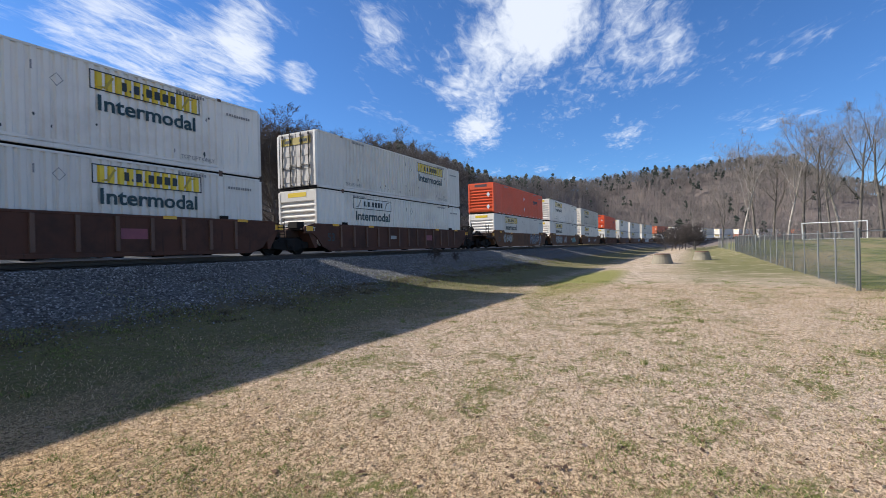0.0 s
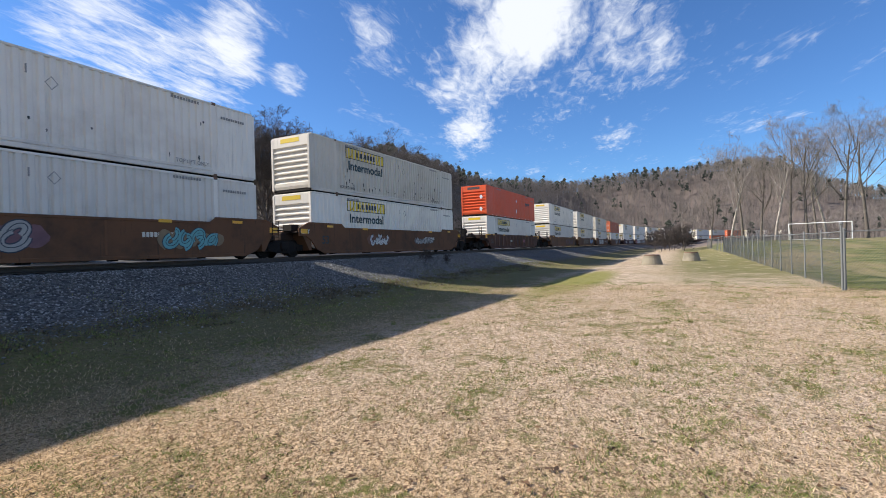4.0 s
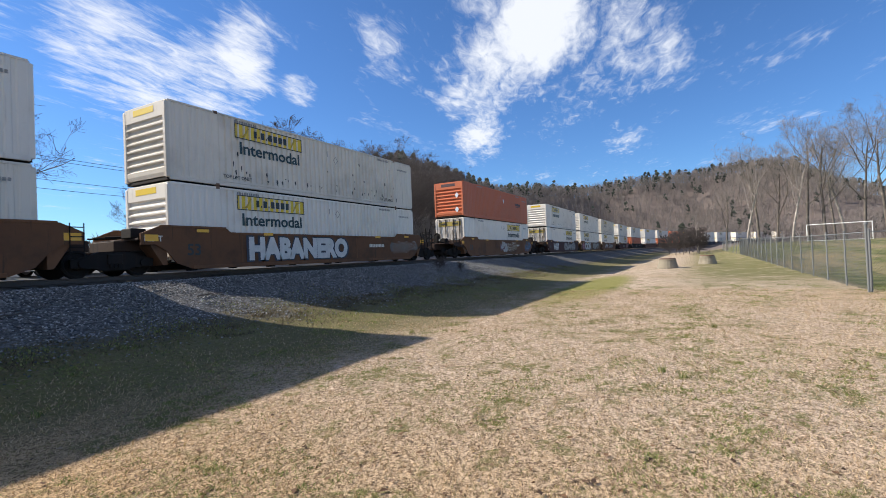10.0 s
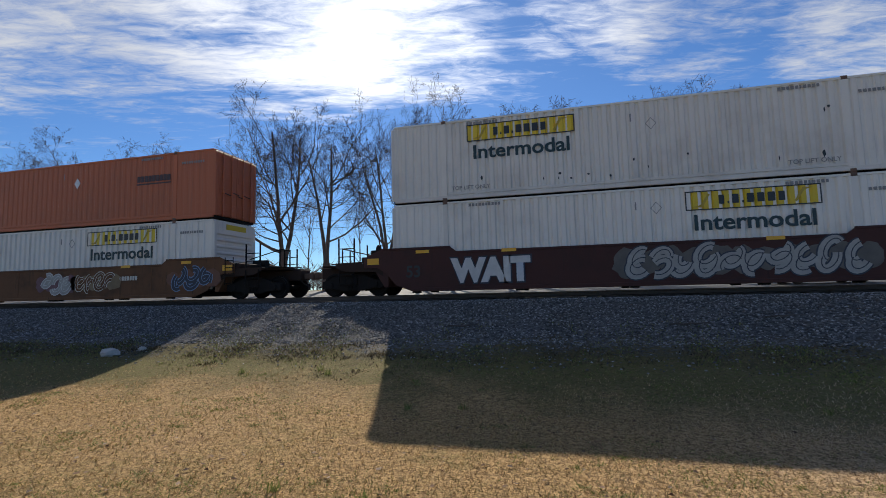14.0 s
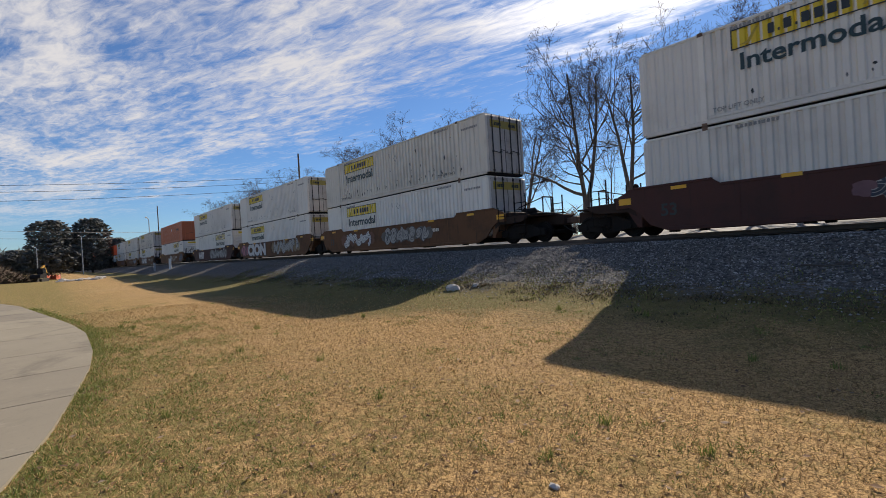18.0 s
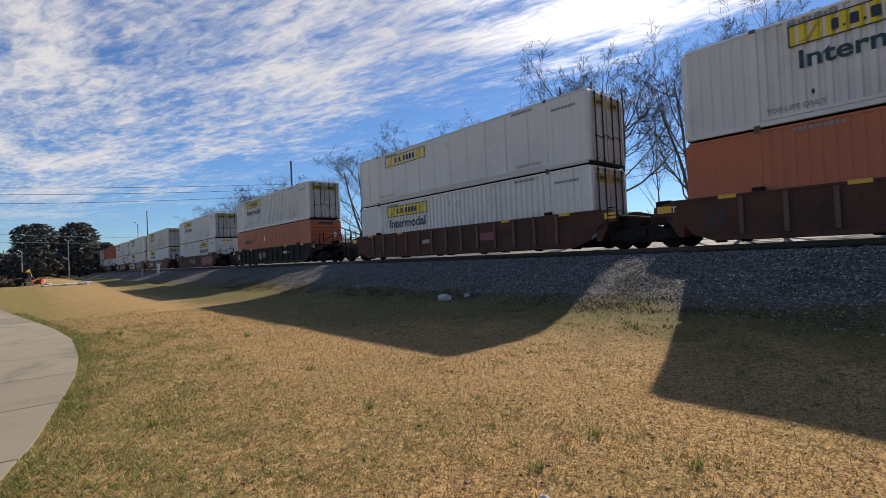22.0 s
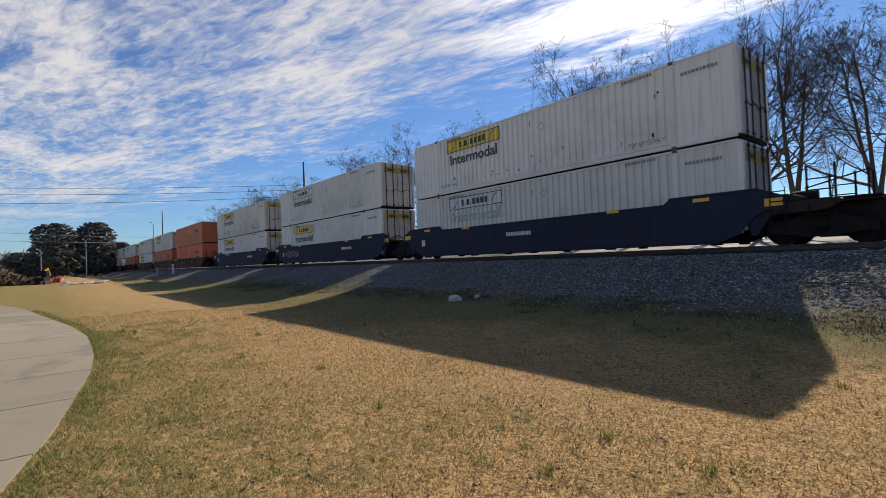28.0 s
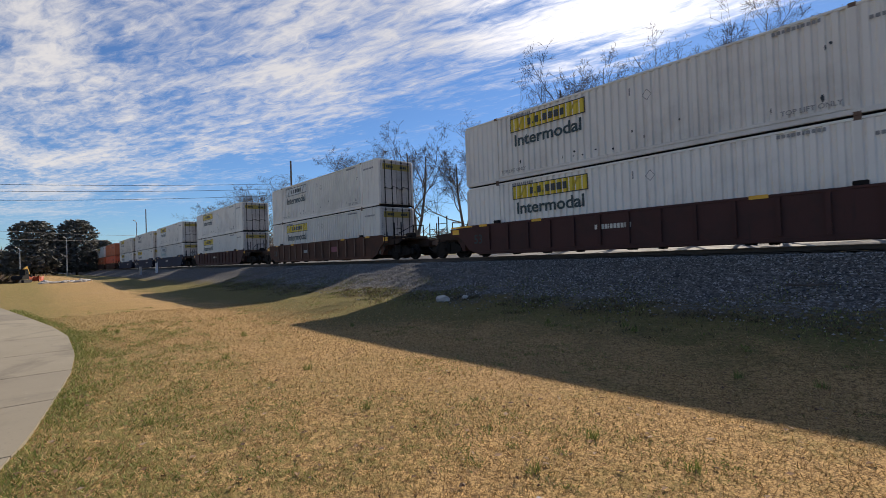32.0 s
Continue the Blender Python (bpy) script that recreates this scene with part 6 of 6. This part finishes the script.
    me = pine.mesh("hillside_evergreens", FAR_PINE, fix=False)
    tagged(new("hillside_evergreens", me), "dark evergreens scattered along the ridge", "woods", kind="stuff")


hill_woods()


def pine_tree(az, r, h, width, seed):
    rng = random.Random(seed)
    x, y = spot(az, r)
    t = thing("pine_tree", "dark green round-crowned pine far down the line", "tree", "far pines")
    tr = Build().tube((0, 0, -0.3), (0.2, 0.1, h * 0.8), 0.28, 0.1, 8)
    part("trunk", tr.mesh("trunk", BARK), t)
    b = Build()
    for k in range(3400):
        u = rng.random()
        zz = h * (0.05 + 0.95 * u)
        prof = width * 0.5 * math.sqrt(max(0.02, 1 - abs(1.55 * u - 0.62) ** 2.4)) * (1 + 0.12 * math.sin(9 * u + seed))
        a = rng.uniform(0, 6.28)
        rad = prof * rng.random() ** 0.45
        s = rng.uniform(0.35, 0.85)
        c = Vector((math.cos(a) * rad, math.sin(a) * rad, zz))
        o = [Vector((rng.uniform(-1, 1), rng.uniform(-1, 1), rng.uniform(-0.5, 0.7))) * s for _ in range(4)]
        b.add([tuple(c + v) for v in o], [(0, 1, 2), (0, 2, 3), (0, 3, 1), (1, 3, 2)])
    part("crown", b.mesh("crown", HAZED_NEEDLE, fix=False), t)
    t.location = (x, y, ground_z(x, y))


for k, (az, r, h, w) in enumerate(((-89.3, 165, 14.2, 11.5), (-86.2, 170, 15.2, 10.5), (-91.6, 190, 7.5, 9), (-84.2, 190, 9.5, 8), (-82.6, 200, 8.5, 8), (-94.5, 160, 6, 9), (-97, 150, 6.5, 10), (-100, 140, 7, 9), (-87.8, 185, 11.5, 10))):
    pine_tree(az, r, h, w, 100 + k)


def far_scrub():
    """Low winter scrub that closes the view down the line."""
    rng = random.Random(31)
    b = Build()
    for k in range(2600):
        az = rng.choice((rng.uniform(-106, -60), rng.uniform(-76, 26)))
        r = rng.uniform(190, 260) if az < -74 else rng.uniform(95, 170)
        x, y = spot(az, r)
        if abs(y) < 8:
            continue
        z, h = ground_z(x, y), rng.uniform(3.5, 8.0) * (r / 150) ** 0.5
        w = 0.05 + r * 0.0003
        b.add([(x - w, y, z), (x + w, y - w, z), (x, y + w, z), (x + rng.uniform(-0.5, 0.5), y, z + h)], [(0, 1, 3), (1, 2, 3), (2, 0, 3)])
        for j in range(9):
            t, a, ln = rng.uniform(0.15, 0.9), rng.uniform(0, 6.28), h * rng.uniform(0.2, 0.36)
            s = w + ln * 0.04
            bz = z + h * t
            b.add([(x, y, bz - s), (x, y, bz + s), (x + math.cos(a) * ln, y + math.sin(a) * ln, bz + ln * 0.8), (x + s, y - s, bz)], [(0, 1, 2), (1, 3, 2), (3, 0, 2)])
    tagged(new("far_scrub", b.mesh("far_scrub", FAR_TWIG, fix=False)), "leafless scrub along the far edge of the land", "scrub", kind="stuff")


far_scrub()


def hedge():
    rng = random.Random(8)
    x0, y0 = spot(-96.2, 74)
    h = thing("brush_pile", "dark heap of cut brush at the end of the lawn", "brush")
    b = Build()
    for k in range(5200):
        u, v = rng.uniform(-1, 1), rng.random()
        hh = 3.3 * (1 - abs(u) ** 3) * (0.75 + 0.25 * math.sin(u * 5))
        p = Vector((rng.gauss(0, 1.6), u * 7.5, v * hh))
        d = Vector((rng.uniform(-1, 1), rng.uniform(-1, 1), rng.uniform(-0.2, 1))).normalized() * rng.uniform(0.3, 1.0)
        s = 0.06
        b.add([tuple(p), tuple(p + Vector((s, -s, s))), tuple(p + d), tuple(p + Vector((-s, s, 0)))], [(0, 1, 2), (1, 3, 2), (3, 0, 2)])
    part("brush", b.mesh("brush", HEDGE_LEAF, fix=False), h)
    core = Build()
    n = 14
    for j in range(5):
        for i in range(n):
            a = 6.2832 * i / n
            rr = math.cos(j / 4 * 1.5)
            core.v.append((math.cos(a) * 1.9 * rr, math.sin(a) * 7.0 * rr, 2.6 * math.sin(j / 4 * 1.5)))
    core.f = [(j * n + i, j * n + (i + 1) % n, (j + 1) * n + (i + 1) % n, (j + 1) * n + i) for j in range(4) for i in range(n)]
    part("core", core.mesh("core", HEDGE_LEAF), h)
    h.location = (x0, y0, ground_z(x0, y0) - 0.05)


hedge()


def excavator():
    x, y = spot(-90.0, 71)
    e = thing("excavator", "small dark excavator with a yellow arm by the brush heap", "excavator")
    for k in (-0.75, 0.75):
        part("crawler", Build().extrude([(-1.1, 0.2), (-0.9, 0.0), (0.9, 0.0), (1.1, 0.2), (1.1, 0.42), (0.9, 0.58), (-0.9, 0.58), (-1.1, 0.42)], k - 0.2, k + 0.2).mesh("crawler", RUBBER), e)
    part("body", Build().extrude([(-1.25, 0.62), (0.6, 0.62), (0.6, 1.2), (-0.3, 1.35), (-1.05, 1.3), (-1.25, 1.1)], -0.85, 0.85).mesh("body", BLACK_CAR), e)
    cab = part("cab", Build().extrude([(-0.35, 1.3), (0.65, 1.2), (0.6, 1.8), (0.4, 2.42), (-0.3, 2.45)], -0.8, 0.15).mesh("cab", BLACK_CAR), e)
    part("window", Build().box(-0.2, 0.42, -0.815, -0.80, 1.55, 2.3).mesh("window", CAR_GLASS), cab)
    part("boom", Build().extrude([(0.45, 1.0), (0.75, 1.0), (1.3, 2.1), (2.1, 2.75), (2.0, 3.0), (1.05, 2.4)], 0.3, 0.52).mesh("boom", MACHINE), e)
    part("arm", Build().extrude([(1.9, 3.05), (2.2, 3.0), (2.98, 1.5), (2.8, 1.45)], 0.33, 0.49).mesh("arm", MACHINE), e)
    part("ram", Build().tube((0.8, 0.41, 1.3), (1.7, 0.41, 2.45), 0.06, 0.04, 8).mesh("ram", GALV), e)
    part("bucket", Build().extrude([(2.75, 1.5), (3.1, 1.5), (3.2, 1.0), (2.9, 0.85), (2.7, 1.1)], 0.1, 0.7).mesh("bucket", STEEL), e)
    e.matrix_basis = pose(x, y, ground_z(x, y), 0, 0, 150) @ Matrix.Diagonal((0.62, 0.62, 0.62, 1))


excavator()


def safety_fence():
    f = thing("safety_fence", "sagging orange plastic safety fence on thin stakes", "fence")
    pts = [spot(-89.5 + 0.33 * k, 72 + 0.7 * (k % 2)) for k in range(4)]
    for k, (x, y) in enumerate(pts):
        part("stake", simple("fence_stake", STEEL, lambda b: b.tube((0, 0, -0.2), (0, 0, 0.85), 0.025, n=6)), f, (x, y, ground_z(x, y)))
        if k:
            x0, y0 = pts[k - 1]
            b = Build()
            for i in range(9):
                z = 0.12 + 0.07 * i
                sag = 0.16 * (i / 8)
                for a, c in ((0, 0.5), (0.5, 1)):
                    za = ground_z(x0, y0) * (1 - a) + ground_z(x, y) * a + z - sag * (a == 0.5)
                    zc = ground_z(x0, y0) * (1 - c) + ground_z(x, y) * c + z - sag * (c == 0.5)
                    b.tube((x0 + (x - x0) * a, y0 + (y - y0) * a, za), (x0 + (x - x0) * c, y0 + (y - y0) * c, zc), 0.032, n=5)
            part("netting", b.mesh("netting", SAFETY_ORANGE), f, label="orange plastic netting")


def street_lamp(az, r, h):
    x, y = spot(az, r)
    p = thing("street_lamp", "thin grey street lamp pole with a short arm", "street lamp", "far street lamps")
    part("pole", Build().tube((0, 0, -0.3), (0, 0, h), 0.11, 0.07, 8).mesh("pole", GALV), p)
    part("arm", Build().tube((0, 0, h - 0.05), (0.9, -0.5, h + 0.25), 0.05, 0.04, 6).mesh("arm", GALV), p)
    part("head", Build().cbox(0.75, 1.45, -0.72, -0.42, h + 0.18, h + 0.34, 0.05).mesh("head", GOAL_WHITE), p)
    p.location = (x, y, ground_z(x, y))


safety_fence()
for az, r, h in ((-90.2, 130, 6.0), (-86.9, 140, 8.6), (-81.3, 110, 9.2)):
    street_lamp(az, r, h)


def barrier(az, r, label, mat, w, h):
    x, y = spot(az, r)
    b = thing("marker_post", label, "marker post")
    part("stem", Build().cbox(-w, w, -w, w, -0.2, h, 0.02).mesh("stem", mat), b)
    part("cap", Build().cbox(-w * 1.25, w * 1.25, -w * 1.25, w * 1.25, h, h + 0.06, 0.02).mesh("cap", mat), b)
    b.location = (x, y, ground_z(x, y))


barrier(-79.6, 74, "short white marker post beside the track", GOAL_WHITE, 0.13, 1.3)
barrier(-81.0, 80, "short grey marker post beside the track", GALV, 0.12, 1.1)


# ---- concrete walk ----


def walk_panels():
    w = thing("concrete_walk", "pale concrete walk in panels with tooled joints", "walkway", kind="structure")
    joints = [-2.8, -4.6, -6.7, -8.9, -11.1, -13.7, -16.9, -20.2, -23.5, -26.8, -30.1, -33.4, -36.7, -40, -43, -46]
    for a, b in zip(joints, joints[1:]):
        a2, b2 = a - 0.012, b + 0.012
        top, bot = [], []
        for k in range(7):
            x = a2 + (b2 - a2) * k / 6
            y = lerp_table(WALK_EDGE, x)
            z = ground_z(x, y) + 0.045
            top.append((x, y, z))
            bot.append((x, y - 3.4, z))
        ring = top + bot[::-1]
        n = len(ring)
        bd = Build()
        bd.add(ring + [(x, y, z - 0.14) for x, y, z in ring], [tuple(range(n)), tuple(range(n, 2 * n))[::-1]] + [((i + 1) % n, i, n + i, n + (i + 1) % n) for i in range(n)])
        part("panel", bd.mesh("panel", CONCRETE), w)


walk_panels()


# ---- grass, weeds, leaves ----
def scatter_blades(name, label, mat, count, spots, height, width, seed, lean=0.9, least=0.2):
    rng = np.random.default_rng(seed)
    pts = spots(rng, count)
    n = len(pts)
    z = np.array([ground_z(a, b) for a, b in pts])
    ang = rng.uniform(0, 2 * np.pi, n)
    h = rng.uniform(height[0], height[1], n)
    w = rng.uniform(width[0], width[1], n)
    far = 1 + np.minimum(1.4, np.hypot(pts[:, 0], pts[:, 1] + 17.4) / 13)
    w, h = w * far, h * (0.7 + 0.3 * far)
    tilt = rng.uniform(least, lean, n)
    out = rng.uniform(0, 2 * np.pi, n)
    v = np.zeros((n, 3, 3))
    v[:, 0, 0], v[:, 0, 1] = pts[:, 0] - np.cos(ang) * w, pts[:, 1] - np.sin(ang) * w
    v[:, 1, 0], v[:, 1, 1] = pts[:, 0] + np.cos(ang) * w, pts[:, 1] + np.sin(ang) * w
    v[:, 0, 2] = v[:, 1, 2] = z - 0.004
    v[:, 2, 0] = pts[:, 0] + np.cos(out) * h * tilt
    v[:, 2, 1] = pts[:, 1] + np.sin(out) * h * tilt
    v[:, 2, 2] = z + h * np.sqrt(np.maximum(0.05, 1 - tilt * tilt * 0.86))
    me = bpy.data.meshes.new(name)
    me.from_pydata(v.reshape(-1, 3).tolist(), [], np.arange(3 * n).reshape(-1, 3).tolist())
    me.materials.append(mat)
    tagged(new(name, me), label, "grass", kind="stuff")


def lawn_spots(rng, count):
    r = 1.2 + 22 * rng.random(count) ** 1.15
    r = np.where(r < 3.2, 3.2 * np.sqrt(rng.random(count)), r)
    az = np.where(rng.random(count) < 0.9, rng.uniform(-98, 112, count), rng.uniform(112, 262, count))
    p = np.stack([r * np.sin(np.radians(az)), -17.4 + r * np.cos(np.radians(az))], 1)
    # fewer pale blades towards the bank, so the painted shade stays dark
    thin = rng.random(len(p)) < np.clip((-7.6 - p[:, 1]) / 2.8, 0.0, 1.0)
    keep = np.array([b < -6.6 and not on_walk(a, b) for a, b in p]) & thin
    return p[keep]


def patch_spots(rng, count):
    """Small clusters of green."""
    n = count // 40 * 3
    r = 1.6 + 24 * rng.random(n) ** 1.3
    az = np.where(rng.random(n) < 0.62, rng.uniform(20, 112, n), rng.uniform(-95, 20, n))
    c = np.stack([r * np.sin(np.radians(az)), -17.4 + r * np.cos(np.radians(az))], 1)
    rank = np.array([noise.noise((a * 0.28, b * 0.55, 2.0)) + 0.5 * noise.noise((a * 1.1, b * 1.5, 7.0)) for a, b in c])
    c = c[rank > 0.10]
    s = 0.04 + 0.30 * rng.random(len(c)) ** 2
    p = np.repeat(c, 40, 0) + rng.normal(0, 1, (len(c) * 40, 2)) * np.repeat(s, 40)[:, None]
    keep = np.array([b < -5.8 and not on_walk(a, b) for a, b in p])
    return p[keep]


def bank_spots(rng, count):
    x = rng.uniform(-40, 45, count)
    y = -6.2 + rng.normal(0, 0.95, count)
    clump = np.array([noise.noise((a * 0.5, b * 0.5, 9.0)) for a, b in zip(x, y)]) > -0.02
    return np.stack([x, y], 1)[clump]


def tuft_spots(rng, count):
    n = count // 30
    r = 2.2 + 15 * rng.random(n) ** 1.2
    az = np.where(rng.random(n) < 0.72, rng.uniform(-93, -15, n), rng.uniform(20, 108, n))
    c = np.stack([r * np.sin(np.radians(az)), -17.4 + r * np.cos(np.radians(az))], 1)
    p = np.repeat(c, 30, 0) + rng.normal(0, 1, (n * 30, 2)) * 0.035
    return p[np.array([b < -8 and not on_walk(a, b) for a, b in p])]


def turf_edge_spots(rng, count):
    x = rng.uniform(-30, -4.2, count)
    y = np.array([lerp_table(WALK_EDGE, v) for v in x]) + np.abs(rng.normal(0, 0.16, count)) + 0.01
    return np.stack([x, y], 1)


scatter_blades("wild_onion_tufts", "upright dark green tufts of wild onion in the lawn", WEED, 1100, tuft_spots, (0.05, 0.12), (0.003, 0.005), 21, 0.5)
scatter_blades("walk_edge_grass", "green and tan grass overhanging the edge of the walk", WEED, 4200, turf_edge_spots, (0.02, 0.08), (0.003, 0.006), 22, 0.95)
def walk_side_spots(rng, count):
    x = -3.2 - 15 * rng.random(count) ** 1.3
    y = np.array([lerp_table(WALK_EDGE, v) for v in x]) + 0.02 + 2.6 * rng.random(count) ** 1.7
    patch = np.array([noise.noise((a * 0.9, b * 1.3, 4.0)) + 0.6 * noise.noise((a * 3.1, b * 3.3, 1.0)) for a, b in zip(x, y)])
    return np.stack([x, y], 1)[patch > 0.02]


scatter_blades("walk_side_grass", "green living grass mixed into the lawn along the walk", WEED, 30000, walk_side_spots, (0.02, 0.06), (0.003, 0.006), 23, 1.02, 0.6)
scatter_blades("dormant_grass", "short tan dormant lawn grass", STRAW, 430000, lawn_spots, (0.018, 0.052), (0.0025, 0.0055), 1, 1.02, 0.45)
scatter_blades("green_weeds", "small green weeds and clover in the lawn", WEED, 90000, patch_spots, (0.015, 0.045), (0.003, 0.007), 2, 1.02, 0.7)
def clump_spots(rng, count):
    n = count // 60
    c = np.stack([rng.uniform(-34, 36, n), -6.7 + rng.normal(0, 0.5, n)], 1)
    s = 0.10 + 0.30 * rng.random(n) ** 1.5
    return np.repeat(c, 60, 0) + rng.normal(0, 1, (n * 60, 2)) * np.repeat(s, 60)[:, None] * np.array([1.5, 0.7])


scatter_blades("dead_weed_clumps", "matted brown clumps of dead weeds at the foot of the bank", BANK_STRAW, 16000, clump_spots, (0.025, 0.075), (0.005, 0.010), 31, 1.0, 0.5)
scatter_blades("bank_grass", "rough dry grass at the foot of the stone bank", BANK_STRAW, 40000, bank_spots, (0.02, 0.075), (0.003, 0.006), 3, 0.85)
scatter_blades("bank_weeds", "green weeds at the foot of the stone bank", WEED, 34000, bank_spots, (0.02, 0.055), (0.004, 0.009), 4, 0.97)


def fallen_leaves():
    rng = np.random.default_rng(12)
    n = 3600
    r = 1.5 + 20 * rng.random(n) ** 1.4
    az = rng.uniform(-98, 112, n)
    verts, faces = [], []
    for a, rr in zip(az, r):
        x, y = spot(a, rr)
        if y > -3:
            continue
        z = ground_z(x, y) + 0.02
        s, t = rng.uniform(0.014, 0.042), rng.uniform(0, 6.28)
        c, sn = math.cos(t) * s, math.sin(t) * s
        k = rng.uniform(-0.012, 0.02)
        m = len(verts)
        verts += [(x + c, y + sn, z + k), (x - sn * 0.6, y + c * 0.6, z + 0.012), (x - c, y - sn, z + k * 0.4), (x + sn * 0.6, y - c * 0.6, z + 0.004)]
        faces += [(m, m + 1, m + 2), (m, m + 2, m + 3)]
    me = bpy.data.meshes.new("fallen_leaves")
    me.from_pydata(verts, [], faces)
    me.materials.append(DRY_LEAF)
    tagged(new("fallen_leaves", me), "curled brown fallen leaves on the lawn", "leaves", kind="stuff")


fallen_leaves()


def lump(x, y, sx, sy, sz, label, seed, mat=ROCK):
    rng = random.Random(seed)
    b = Build()
    n, m = 9, 6
    for j in range(m):
        f = math.pi * (0.06 + 0.88 * j / (m - 1))
        for i in range(n):
            a = 6.2832 * i / n
            k = rng.uniform(0.78, 1.15)
            b.v.append((math.cos(a) * math.sin(f) * sx * k, math.sin(a) * math.sin(f) * sy * k, -math.cos(f) * sz * k))
    b.f = [(j * n + i, j * n + (i + 1) % n, (j + 1) * n + (i + 1) % n, (j + 1) * n + i) for j in range(m - 1) for i in range(n)] + [tuple(range(n))[::-1], tuple(range((m - 1) * n, m * n))]
    ob = new("stone", b.mesh("stone", mat))
    ob.location = (x, y, ground_z(x, y) + sz * 0.45)
    tagged(ob, label, "stone", "stones by the track")


lump(-12.25, -7.0, 0.32, 0.2, 0.13, "pale broken stone lying on the grassy bank", 1)
lump(-11.6, -6.6, 0.12, 0.1, 0.07, "small pale stone on the bank", 2)
lump(-2.77, -14.46, 0.045, 0.03, 0.02, "small white pebble in the lawn", 3)
for i in range(16):
    lx, ly = spot(-88.6 + i * 0.22, 66 + rt.uniform(-2, 2))
    lump(lx, ly, rt.uniform(0.2, 0.5), rt.uniform(0.2, 0.4), rt.uniform(0.1, 0.25), "lump of pale rubble at the end of the lawn", 40 + i)


def scrap(x, y, turn, seed):
    rng = random.Random(seed)
    t = thing("fallen_branch", "dark broken branch lying on the ballast", "branch", "broken branches on the bank")
    main = Build()
    p = Vector((-0.45, 0, 0.03))
    for k in range(6):
        q = p + Vector((0.16, rng.uniform(-0.05, 0.05), rng.uniform(-0.015, 0.03)))
        main.tube(p, q, 0.026 - 0.003 * k, 0.023 - 0.003 * k, 6)
        p = q
    part("stem", main.mesh("stem", BARK), t)
    for k in range(4):
        a = Vector((-0.3 + 0.2 * k, 0, 0.04))
        part("twig", Build().tube(a, a + Vector((rng.uniform(0.05, 0.2), rng.uniform(-0.22, 0.22), rng.uniform(0.02, 0.12))), 0.012, 0.005, 5).mesh("twig", BARK), t)
    t.matrix_basis = pose(x, y, ground_z(x, y) + 0.01, 0, 0, turn)


scrap(9.4, -4.15, 10, 1)
scrap(2.45, -4.7, -8, 2)
scrap(4.6, -4.2, 20, 3)
scrap(-3.05, -4.65, 5, 4)


# ---- movement ----
def travelled(t):
    """Metres that the train has gone since the start: it gathers speed slowly."""
    return 15.407 * t + 0.02566 * t * t - 0.0002085 * t ** 3


def motions():
    times = [float(t) for t in range(0, 33)]
    for ob, start, z in MOVING:
        rows = []
        for t in times:
            x, y, a = track_at(start - travelled(t))
            rows.append((t, pose(x, y, z, 0, 0, math.degrees(a))))
        walk(ob, rows)
    first = WHEELS[0]
    walk(first, [(i / 30, pose(0, 0, 0, 0, -math.degrees(travelled(i / 30) / 0.42) % 360, 0)) for i in range(961)])
    action = first.animation_data.action
    for w in WHEELS[1:]:
        w.rotation_mode = "QUATERNION"
        data = w.animation_data_create()
        data.action = action
        data.action_slot = action.slots[0]


motions()
